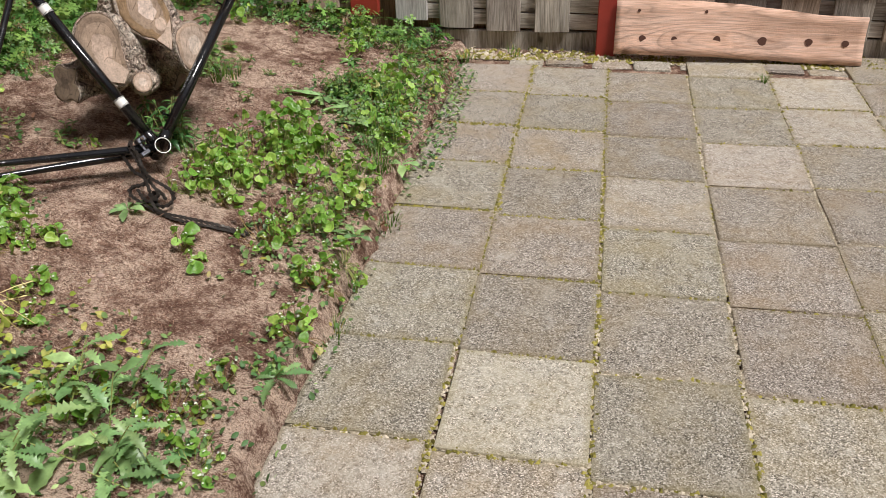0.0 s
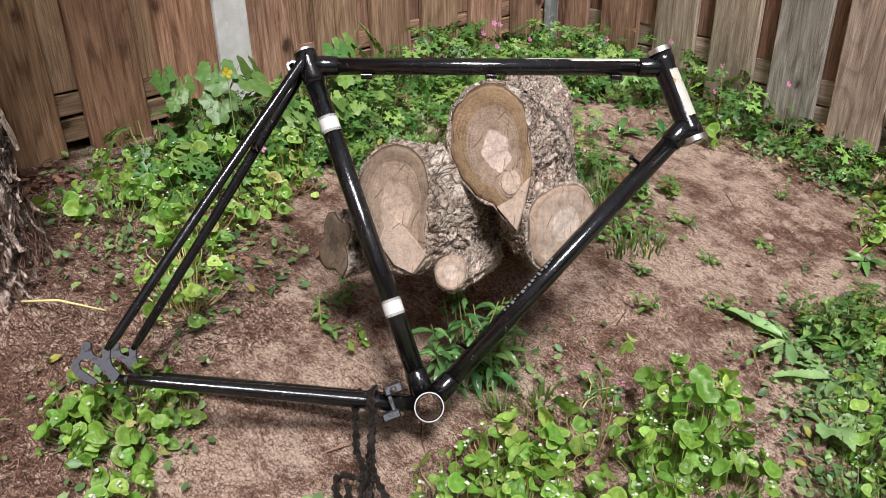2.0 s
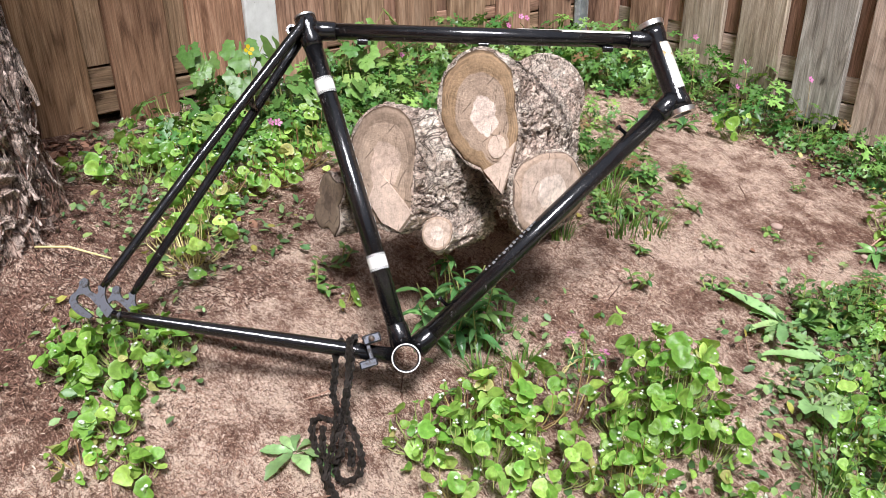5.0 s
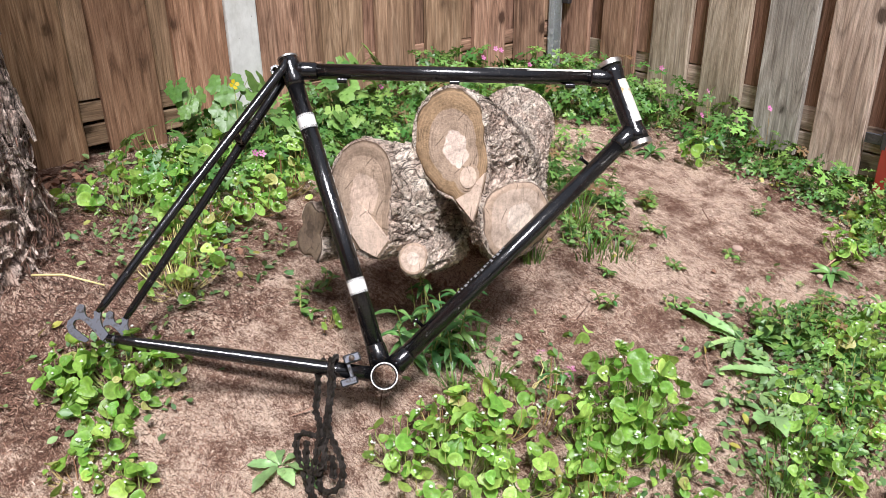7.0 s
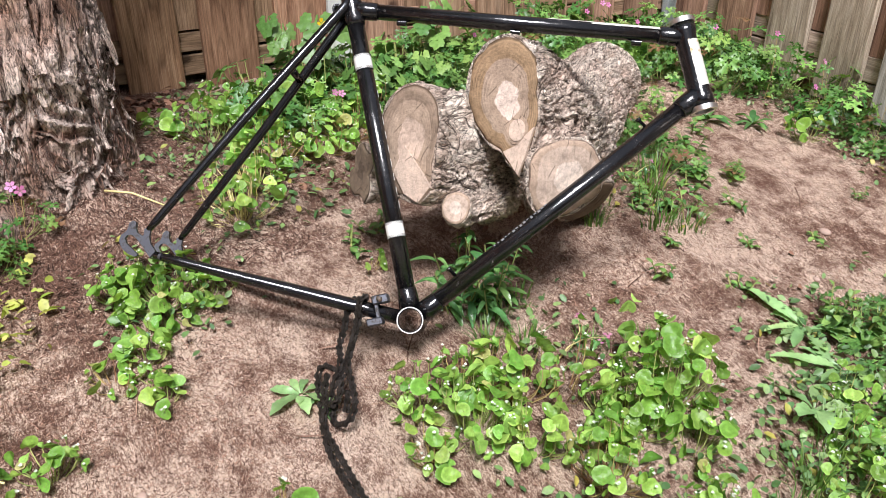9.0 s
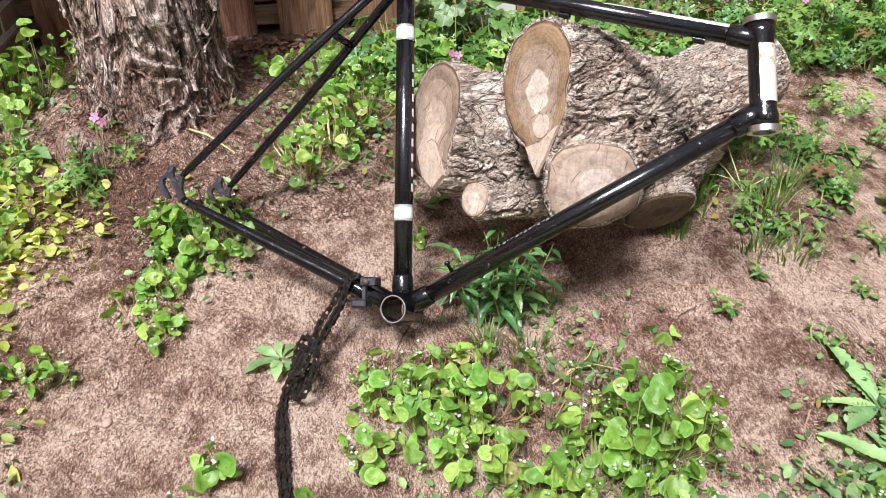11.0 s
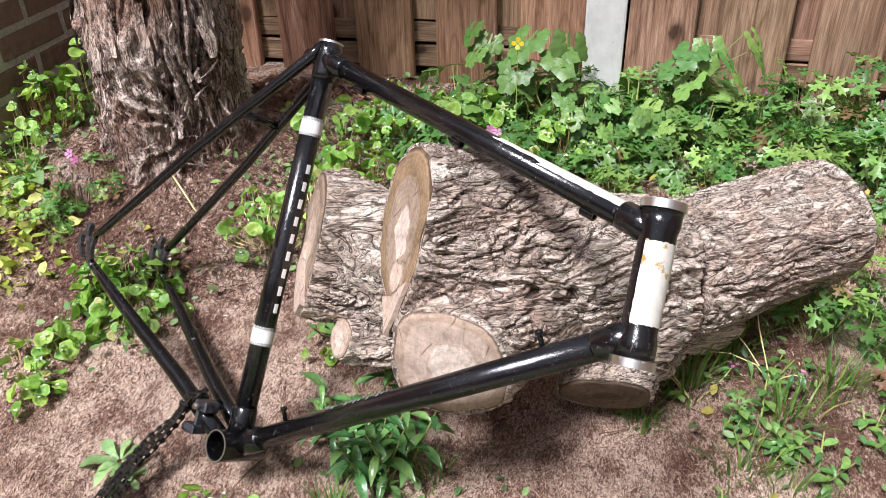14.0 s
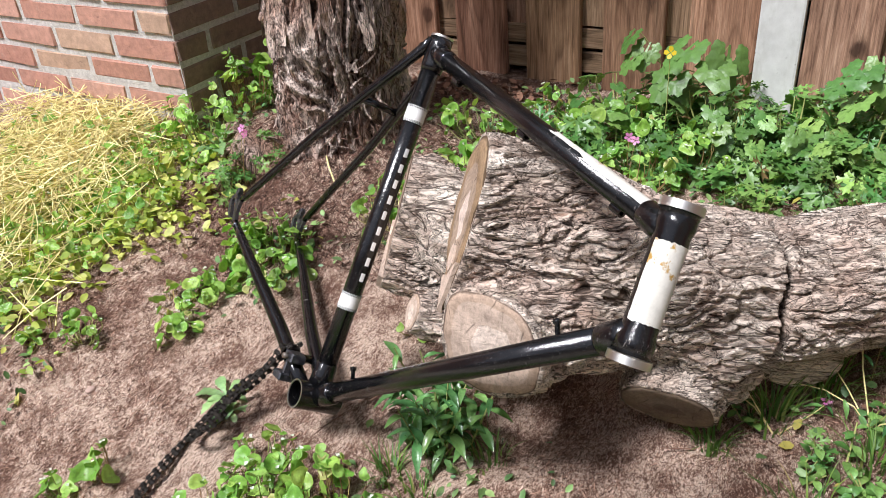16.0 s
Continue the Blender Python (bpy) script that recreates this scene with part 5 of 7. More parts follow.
def build_chain():
    chain = thing("chain", None, "oily dark bicycle chain hanging off the chainstay onto soil", "chain")
    inner, outer = chain_link_meshes()
    # it hangs as one flat bundle from the stay down to the soil: a across the bundle, b down it, off out of its plane
    top, across, down = Vector((-1.150, 1.697, 0.349)), Vector((0.998, 0.058, 0.0)), Vector((0.040, -0.693, -0.720))
    flat = Vector((0.042, -0.719, 0.694))
    side = BIKE_M.to_3x3()
    stay = BIKE_M @ Vector((0.036, -0.069, -0.024))
    over = stay + side @ Vector((0.013, 0.006, -0.004))
    def hung(a, b, off=0.0):
        q = top + across * a + down * b + flat * off
        q.z = max(q.z, ground_at(q.x, q.y) + 0.006)
        return q
    def lying(x, y):
        return Vector((x, y, ground_at(x, y) + 0.008))
    def strand(points, n):
        """Even steps along a smooth curve, a link at each, its plates in the bundle's plane."""
        fine = []
        for i in range(len(points) - 1):
            p0, p1, p2, p3 = points[max(i - 1, 0)], points[i], points[i + 1], points[min(i + 2, len(points) - 1)]
            for k in range(40):
                t = k / 40
                fine.append(0.5 * ((2 * p1) + (p2 - p0) * t + (2 * p0 - 5 * p1 + 4 * p2 - p3) * t * t + (3 * p1 - p0 - 3 * p2 + p3) * t**3))
        last = fine[0]
        for p in fine[1:]:
            if (p - last).length >= 0.0127:
                d = (p - last).normalized()
                up = flat + 0.12 * Vector((math.sin(n * 1.7), math.cos(n * 2.3), math.sin(n * 0.9)))
                y = up.cross(d).normalized()
                m = Matrix.LocRotScale((p + last) / 2, Matrix((d, y, d.cross(y))).transposed().to_quaternion(), None)
                part("link", inner if n % 2 else outer, CHAINSTEEL, chain, m=m)
                last = p
                n += 1
    # over the stay and down, round the foot of the bundle
    strand([stay + side @ Vector((-0.012, -0.006, 0.012)), over + side @ Vector((0, 0, 0.006)), over + side @ Vector((0, 0, -0.010)), hung(0.003, 0.005, 0.006), hung(0.021, 0.026), hung(0.034, 0.049), hung(0.048, 0.071), hung(0.068, 0.089, 0.003),
            hung(0.095, 0.102), hung(0.124, 0.119), hung(0.134, 0.140), hung(0.122, 0.156), hung(0.099, 0.159, -0.004), hung(0.080, 0.140, -0.008), hung(0.078, 0.118, -0.008), hung(0.095, 0.122, -0.008), hung(0.110, 0.140, -0.008)], 0)
    # behind the stay and straight through it into the tail
    strand([hung(-0.030, 0.010, -0.012), hung(-0.021, 0.028, -0.006), hung(0.002, 0.055, -0.004), hung(0.026, 0.077, 0.004), hung(0.051, 0.088, 0.008), hung(0.069, 0.116, 0.008), hung(0.082, 0.146, 0.006), hung(0.094, 0.167, 0.006), hung(0.120, 0.178, 0.004),
            Vector((-0.990, 1.579, 0.217)), Vector((-0.940, 1.580, 0.208)), Vector((-0.895, 1.582, 0.199)), lying(-0.850, 1.588), lying(-0.815, 1.590)], 1)
    # a third beside the first, looped up and back, then along the tail
    strand([hung(-0.004, 0.012, -0.004), hung(0.012, 0.032, -0.007), hung(0.025, 0.048, -0.007), hung(0.042, 0.075, -0.006), hung(0.058, 0.099, -0.002), hung(0.039, 0.108), hung(0.018, 0.116), hung(0.019, 0.132), hung(0.045, 0.149), hung(0.075, 0.164), hung(0.103, 0.180),
            Vector((-1.000, 1.570, 0.214)), Vector((-0.945, 1.570, 0.205)), Vector((-0.900, 1.573, 0.196)), lying(-0.855, 1.578), lying(-0.820, 1.581)], 0)
    # a short doubled run inside
    strand([hung(0.040, 0.122, 0.002), hung(0.053, 0.138, 0.002), hung(0.070, 0.150, 0.004), hung(0.090, 0.146, 0.006), hung(0.095, 0.126, 0.007), hung(0.075, 0.106, 0.007), hung(0.060, 0.090, -0.006)], 1)


build_chain()


# ---- plank by the fence ----
def build_plank():
    """A thin waney pine board with a row of dark knots, leaning on the red post and fence."""
    foot = Vector((0.052, 3.33, patio_z(3.33)))
    plank = thing("pine_plank", Matrix.Translation(foot) @ pose(0, 0, 0, -9, 0, 0.5), "thin orange pine plank with dark knots leaning on the fence", "plank")
    n, rows, L, t = 40, 6, 0.955, 0.008
    verts, faces = [], []
    for i in range(n + 1):
        x = L * i / n
        lo = 0.012 + 0.012 * math.sin(x * 4.2 + 0.6) + 0.004 * noise.noise(Vector((x * 9, 0, 0)))
        hi = 0.232 - 0.03 * x + 0.012 * math.sin(x * 5.5) - 0.02 * max(0, x - 0.5) + 0.005 * noise.noise(Vector((x * 7, 3, 0)))
        bow = -0.018 * math.sin(math.pi * x / L) - 0.01 * math.sin(x * 7)
        for j in range(rows + 1):
            z = lo + (hi - lo) * j / rows
            curl = 0.010 * (j / rows - 0.5) ** 2 * 4 * (0.5 + x)
            verts.append((x, bow * (1 - j / rows) - curl, z))
        for j in range(rows + 1):
            z = lo + (hi - lo) * j / rows
            curl = 0.010 * (j / rows - 0.5) ** 2 * 4 * (0.5 + x)
            verts.append((x, bow * (1 - j / rows) - curl + t, z))
    m = 2 * (rows + 1)
    for i in range(n):
        for j in range(rows):
            a = i * m + j
            faces.append((a, a + m, a + m + 1, a + 1))
            b = i * m + rows + 1 + j
            faces.append((b, b + 1, b + m + 1, b + m))
        a, b = i * m, i * m + rows + 1
        faces.append((a, b, b + m, a + m))
        a, b = i * m + rows, i * m + 2 * rows + 1
        faces.append((a, a + m, b + m, b))
    faces.append(tuple([j for j in range(rows + 1)] + [2 * rows + 1 - j for j in range(rows + 1)]))
    o = n * m
    faces.append(tuple([o + j for j in range(rows + 1)] + [o + 2 * rows + 1 - j for j in range(rows + 1)])[::-1])
    part("plank_body", mesh_of("plank_body", verts, faces, True), PINE, plank)
    for x, z, r in ((0.11, 0.085, 0.014), (0.235, 0.085, 0.013), (0.40, 0.088, 0.015), (0.575, 0.085, 0.017), (0.75, 0.085, 0.014), (0.885, 0.082, 0.013), (0.09, 0.195, 0.006), (0.35, 0.195, 0.006)):
        bow = (-0.018 * math.sin(math.pi * x / L) - 0.01 * math.sin(x * 7)) * (1 - z / 0.23)
        curl = 0.010 * (z / 0.23 - 0.5) ** 2 * 4 * (0.5 + x)
        out = [(x + r * math.cos(a) * (1 + 0.12 * math.sin(3 * a + x * 9)), z + r * math.sin(a)) for a in np.linspace(0, 2 * math.pi, 14, endpoint=False)]
        v = [(a, bow - curl - 0.0028, b) for a, b in out] + [(a, bow - curl + 0.004, b) for a, b in out]
        k = len(out)
        f = [tuple(range(k))] + [(i, i + k, (i + 1) % k + k, (i + 1) % k) for i in range(k)]
        part("knot", mesh_of("knot", v, f), KNOTWOOD, plank, "dark round knot")


build_plank()

# ---- leaves ----
def round_leaf(seed):
    """A saucer-shaped leaf, 2 units across, its stalk at the centre."""
    rng = random.Random(seed)
    segs, verts, faces = 14, [(0, 0, -0.34)], []
    ph = [rng.uniform(0, 6.28) for _ in range(3)]
    cut = rng.uniform(0, 6.28)
    for r, z in ((0.5, -0.11), (0.86, 0.07), (1.0, 0.05)):
        for k in range(segs):
            a = 2 * math.pi * k / segs
            rr = r * (1 + 0.13 * math.sin(2 * a + ph[0]) + 0.08 * math.sin(3 * a + ph[1]) + 0.03 * math.sin(7 * a + ph[2]))
            d = abs((a - cut + math.pi) % (2 * math.pi) - math.pi)
            rr *= 1 - (0.38 if d < 0.25 else 0.12 if d < 0.6 else 0) * r
            verts.append((rr * math.cos(a), rr * math.sin(a), z + r * 0.2 * math.sin(2 * a + ph[2]) + 0.07 * r * math.sin(5 * a + ph[0])))
    for k in range(segs):
        faces.append((0, 1 + k, 1 + (k + 1) % segs))
        for j in range(2):
            a, b = 1 + j * segs + k, 1 + j * segs + (k + 1) % segs
            faces.append((a, a + segs, b + segs, b))
    return mesh_of("leaf", verts, faces, True)


def strip_leaf(profile, droop, fold, teeth=0.0, seed=0, n=9, wave=0.0):
    """A leaf along +x, 1 unit long; profile gives half widths; teeth cut its edge."""
    rng = random.Random(seed)
    verts, faces = [], []
    for i in range(n + 1):
        t = i / n
        w = float(np.interp(t, np.linspace(0, 1, len(profile)), profile))
        if teeth and 0 < i < n:
            w *= 1 + teeth * (1 if i % 2 else -1) * rng.uniform(0.7, 1.2)
        z = 0.25 * t - droop * t * t
        for s, ww in ((-1, w), (-1, w * 0.5), (0, 0), (1, w * 0.5), (1, w)):
            back = 0.04 * teeth if teeth and abs(ww) == w and i % 2 else 0
            verts.append((t * (1 - 0.1 * droop) - back, s * ww, z + fold * ww + wave * ww * math.sin(7 * t + s + seed)))
    for i in range(n):
        for k in range(4):
            a = i * 5 + k
            faces.append((a, a + 5, a + 6, a + 1))
    return mesh_of("leaf", verts, faces, True)


def lobed_leaf(seed):
    """A soft leaf of five rounded, scalloped lobes on a midrib, along +x."""
    rng = random.Random(seed)
    verts, faces = [], []
    lobes = [((1.0, 0.0), 0.36), ((0.62, 0.36), 0.27), ((0.62, -0.36), 0.27), ((0.28, 0.34), 0.2), ((0.28, -0.34), 0.2)]
    for (cx, cy), r in lobes:
        o = len(verts)
        verts.append((cx - 0.12, cy * 0.8, 0.12 - 0.25 * cx * cx * 0.5))
        segs = 15
        for k in range(segs):
            a = 2 * math.pi * k / segs
            rr = r * (1 + 0.16 * math.cos(5 * a + seed) + rng.uniform(-0.04, 0.04))
            x, y = cx + rr * math.cos(a) * 1.1 - 0.1, cy + rr * math.sin(a)
            verts.append((x, y, 0.10 - 0.16 * x * x + 0.05 * math.sin(4 * a + seed) * r * 2 - 0.25 * abs(y) * 0.4))
        faces += [(o, o + 1 + k, o + 1 + (k + 1) % segs) for k in range(segs)]
    o = len(verts)
    verts += [(0, -0.03, 0), (0, 0.03, 0), (0.9, 0.07, 0.02), (0.9, -0.07, 0.02)]
    faces.append((o, o + 3, o + 2, o + 1))
    return mesh_of("leaf", verts, faces, True)


def ferny_leaf(seed):
    """A leaf of five stalked leaflets, each cut into narrow lobes."""
    rng = random.Random(seed)
    verts, faces = [], []
    for ang, ln in ((0, 1.0), (48, 0.85), (-48, 0.85), (105, 0.55), (-105, 0.55)):
        a = radians(ang + rng.uniform(-8, 8))
        ca, sa = math.cos(a), math.sin(a)
        bend = rng.uniform(0.15, 0.45)
        def P(u, v):
            x, y = u * ln, v * ln
            r = math.hypot(x, y)
            return (x * ca - y * sa, x * sa + y * ca, 0.12 * r - bend * r * r + 0.35 * abs(v) * ln)
        o = len(verts)
        pts = [(0.10, 0.0), (0.30, 0.05), (0.42, 0.30), (0.52, 0.28), (0.50, 0.10), (0.66, 0.12), (0.80, 0.26), (0.86, 0.20), (0.82, 0.07), (1.0, 0.0)]
        half = [P(u, v) for u, v in pts] + [P(u, -v) for u, v in pts[1:-1]]
        mid = [P(0.36, 0), P(0.6, 0), P(0.8, 0)]
        verts += half + mid
        n = len(pts)
        L = lambda i: o + i
        Rr = lambda i: o + n - 1 + i
        M = [o + len(half), o + len(half) + 1, o + len(half) + 2]
        faces += [(L(0), M[0], L(1)), (L(1), M[0], L(4)), (L(1), L(4), L(3), L(2)), (L(4), M[0], M[1], L(5)), (L(5), M[1], M[2], L(8)), (L(5), L(8), L(7), L(6)), (L(8), M[2], L(9))]
        faces += [(L(0), Rr(1), M[0]), (Rr(1), Rr(4), M[0]), (Rr(1), Rr(2), Rr(3), Rr(4)), (Rr(4), Rr(5), M[1], M[0]), (Rr(5), Rr(8), M[2], M[1]), (Rr(5), Rr(6), Rr(7), Rr(8)), (Rr(8), L(9), M[2])]
    return mesh_of("leaf", verts, faces, True)


def petals(n, r, w, cup=0.25):
    verts, faces = [], []
    for k in range(n):
        a = 2 * math.pi * k / n
        ca, sa = math.cos(a), math.sin(a)
        o = len(verts)
        for u, v, z in ((0.08, 0, 0), (0.55, -w, cup * 0.5), (0.95, -w * 0.7, cup), (1.0, 0, cup * 0.9), (0.95, w * 0.7, cup), (0.55, w, cup * 0.5)):
            verts.append((r * (u * ca - v * sa), r * (u * sa + v * ca), r * z))
        faces.append((o, o + 1, o + 2, o + 3, o + 4, o + 5))
    return mesh_of("flower", verts, faces, True)


ROUND = [round_leaf(k) for k in range(6)]
OVAL = [strip_leaf([0.03, 0.16, 0.26, 0.27, 0.18, 0.0], 0.35 + 0.1 * k, 0.25, 0, k, 6) for k in range(3)]
SPEAR = [strip_leaf([0.04, 0.10, 0.145, 0.15, 0.10, 0.0], 0.45 + 0.15 * k, 0.4, 0, k, 8, 0.15) for k in range(4)]
SAW = [strip_leaf([0.03, 0.05, 0.08, 0.11, 0.125, 0.10, 0.015], 0.4 + 0.12 * k, 0.3, 0.45, k, 19, 0.3) for k in range(4)]
LONGSAW = strip_leaf([0.035, 0.05, 0.075, 0.09, 0.10, 0.095, 0.02], 0.22, 0.45, 0.14, 7, 21, 0.3)
BROAD = [strip_leaf([0.04, 0.08, 0.14, 0.20, 0.19, 0.03], 0.4 + 0.12 * k, 0.25, 0.10, k, 11, 0.3) for k in range(3)]
LOBED = [lobed_leaf(k) for k in range(4)]
FERNY = [ferny_leaf(k) for k in range(5)]
FLOWER = petals(5, 0.0095, 0.34)
BUTTERCUP = petals(4, 0.0125, 0.42, 0.3)


def leaf_pose(at, az, tilt, size, roll=0.0):
    """A leaf that points along az, tilted down from level by tilt (radians)."""
    return Matrix.Translation(at) @ Matrix.Rotation(az, 4, "Z") @ Matrix.Rotation(tilt, 4, "Y") @ Matrix.Rotation(roll, 4, "X") @ Matrix.Diagonal((size, size, size, 1))


RNG = random.Random(99)


def base(x, y):
    return Vector((x, y, ground_at(x, y)))


def round_clump(x, y, r, n, h, size, mat=None, stalks=None, bloom=0.3, label="", tall=0.0):
    """Spring beauty: saucer leaves on thin stalks with tiny white flowers at their centres."""
    at = base(x, y)
    plant = thing("spring_beauty", Matrix.Translation(at), label or "bright green round-leaved weed clump with tiny white flowers", "plant", "round-leaved weeds in the bed")
    st = Strands()
    fv, ff = [], []
    for k in range(int(n * 1.22)):
        a, d = RNG.uniform(0, 6.283), r * math.sqrt(RNG.random())
        lx, ly = d * math.cos(a), d * math.sin(a)
        gz = ground_at(x + lx, y + ly) - at.z
        z = gz + 1.15 * h * (0.16 + 0.84 * RNG.random() ** 0.8) * (1 - 0.5 * (d / r) ** 2)
        s = size * RNG.choice((0.34, 0.42, 0.50, 0.57, 0.66, 0.76, 0.88))
        tilt = abs(RNG.gauss(0.45, 0.45)) + 0.4 * d / r
        top = Vector((lx, ly, z))
        part("leaf", RNG.choice(ROUND), mat or SPRING, plant, m=leaf_pose(top, a + RNG.gauss(0, 1.1), tilt, s))
        foot = Vector((lx * 0.35, ly * 0.35, (ground_at(x + lx * 0.35, y + ly * 0.35) - at.z) - 0.004))
        st.add(foot, top - Vector((0, 0, s * 0.2)), 0.0011, (0.25 * lx, 0.25 * ly, 0))
        if RNG.random() < bloom:
            for j in range(RNG.randrange(1, 4)):
                c = top + Vector((RNG.gauss(0, s * 0.25), RNG.gauss(0, s * 0.25), s * 0.25 + RNG.uniform(0, 0.006)))
                o = len(fv)
                q = RNG.uniform(0.0018, 0.0034)
                for i in range(5):
                    b = 1.2566 * i + j
                    fv.append(c + Vector((q * math.cos(b), q * math.sin(b), q * 0.4 * math.sin(b * 3))))
                fv.append(c + Vector((0, 0, -q * 0.6)))
                ff += [(o + i, o + (i + 1) % 5, o + 5) for i in range(5)]
    st.put("stalk_tangle", stalks or (REDSTEM if RNG.random() < 0.5 else STEM), plant)
    if fv:
        part("blossoms", mesh_of("blossoms", fv, ff), BLOSSOM, plant, "tiny white flowers", kind="stuff")
    return plant


def leafy(name, x, y, r, n, h, size, leaves, mat, label, group, lift=0.5, stalk=0.0009, spread=0.3, stalks=None, z0=0.0):
    """Stalked leaves that reach out from a crown."""
    at = base(x, y)
    plant = thing(name, Matrix.Translation(at), label, "plant", group)
    st = Strands()
    for k in range(n):
        a, d = RNG.uniform(0, 6.283), r * math.sqrt(RNG.random())
        lx, ly = d * math.cos(a), d * math.sin(a)
        gz = max(0.0, ground_at(x + lx, y + ly) - at.z)
        z = gz + z0 + (h - z0) * RNG.random() ** 0.9 * (1 - 0.45 * (d / max(r, 1e-3)) ** 2) + 0.004
        top = Vector((lx, ly, z))
        s = size * RNG.uniform(0.6, 1.2)
        part("leaf", RNG.choice(leaves), mat, plant, m=leaf_pose(top, a + RNG.gauss(0, spread + 0.3), RNG.gauss(0.38, 0.32), s, RNG.gauss(0, 0.3)))
        st.add((lx * 0.2, ly * 0.2, -0.004), top, stalk, (0.2 * lx, 0.2 * ly, 0))
    if stalk > 0.0015:
        st.each("stalk", stalks or STEM, plant)
    else:
        st.put("stalk_tangle", stalks or STEM, plant)
    return plant


def rosette(name, x, y, n, size, leaves, mat, label, tilt=(-0.5, 0.1), group=""):
    at = base(x, y)
    plant = thing(name, Matrix.Translation(at), label, "plant", group)
    for k in range(n):
        a = 2.399 * k + RNG.uniform(-0.3, 0.3)
        s = size * RNG.uniform(0.6, 1.15)
        t = RNG.uniform(*tilt)
        part("leaf", RNG.choice(leaves), mat, plant, m=leaf_pose((0.004 * math.cos(a), 0.004 * math.sin(a), 0.006 + 0.002 * k / n), a, t, s, RNG.gauss(0, 0.2)))
    return plant


def stemmed(name, x, y, stems, h, size, leaves, mat, label, r=0.03, per=9, lean=0.35, group=""):
    """Upright leafy stems with leaves all the way up."""
    at = base(x, y)
    plant = thing(name, Matrix.Translation(at), label, "plant", group)
    st = Strands()
    for k in range(stems):
        a = RNG.uniform(0, 6.283)
        f = Vector((r * RNG.random() * math.cos(a), r * RNG.random() * math.sin(a), 0))
        tip = f + Vector((lean * h * math.cos(a), lean * h * math.sin(a), h * RNG.uniform(0.6, 1.0)))
        st.add(f - Vector((0, 0, 0.005)), tip, 0.0018)
        for j in range(per):
            t = 0.15 + 0.85 * j / per
            p = f.lerp(tip, t)
            b = 2.4 * j + k
            part("leaf", RNG.choice(leaves), mat, plant, m=leaf_pose(p, b, RNG.uniform(-0.5, 0.25) - 0.3 * (t > 0.8), size * RNG.uniform(0.65, 1.1) * (1 - 0.35 * t)))
    st.each("stalk", STEM, plant)
    return plant


# ---- round-leaved weeds ----
for args in (
    (-0.88, 2.10, 0.085, 90, 0.145, 0.0205), (-0.865, 2.01, 0.08, 70, 0.11, 0.020), (-0.985, 1.88, 0.075, 40, 0.11, 0.018), (-0.95, 1.785, 0.075, 46, 0.10, 0.019), (-0.89, 1.85, 0.06, 34, 0.09, 0.019),
    (-0.96, 1.96, 0.05, 12, 0.13, 0.017), (-0.79, 2.08, 0.06, 32, 0.09, 0.018), (-0.80, 1.93, 0.065, 40, 0.10, 0.018), (-0.92, 1.70, 0.045, 16, 0.07, 0.018),
    (-1.39, 1.44, 0.085, 62, 0.07, 0.019), (-1.42, 1.385, 0.06, 28, 0.06, 0.018), (-1.375, 1.51, 0.05, 18, 0.05, 0.016),
    (-1.28, 1.385, 0.042, 18, 0.06, 0.020), (-1.225, 1.39, 0.03, 9, 0.04, 0.017), (-1.19, 1.39, 0.03, 9, 0.04, 0.016),
    (-0.78, 1.59, 0.075, 42, 0.09, 0.018), (-0.70, 1.72, 0.075, 45, 0.10, 0.018), (-0.66, 1.86, 0.08, 48, 0.09, 0.018), (-0.62, 1.50, 0.06, 40, 0.07, 0.016), (-0.61, 1.32, 0.06, 34, 0.06, 0.015),
    (-0.585, 1.60, 0.05, 26, 0.06, 0.016), (-0.66, 2.01, 0.065, 36, 0.08, 0.017), (-0.70, 2.62, 0.08, 45, 0.10, 0.018), (-0.62, 2.25, 0.06, 30, 0.07, 0.016), (-0.66, 2.45, 0.06, 30, 0.08, 0.016),
    (-0.93, 1.49, 0.035, 9, 0.06, 0.021), (-0.885, 1.44, 0.03, 7, 0.05, 0.021), (-1.02, 1.73, 0.06, 26, 0.07, 0.017), (-1.035, 1.81, 0.05, 20, 0.08, 0.017),
    (-1.11, 1.14, 0.045, 18, 0.05, 0.017), (-1.15, 1.02, 0.06, 22, 0.06, 0.018), (-1.12, 1.22, 0.05, 20, 0.05, 0.015), (-1.25, 1.33, 0.04, 14, 0.04, 0.016),
    (-1.48, 3.17, 0.055, 13, 0.09, 0.024), (-0.99, 3.22, 0.07, 34, 0.09, 0.020), (-0.98, 3.05, 0.06, 22, 0.07, 0.019), (-0.73, 2.85, 0.07, 34, 0.10, 0.019), (-0.75, 2.72, 0.06, 28, 0.09, 0.019),
    (-1.345, 1.80, 0.03, 6, 0.05, 0.015), (-1.073, 2.175, 0.02, 3, 0.03, 0.019), (-0.60, 2.80, 0.05, 22, 0.07, 0.015),
):
    round_clump(*args)
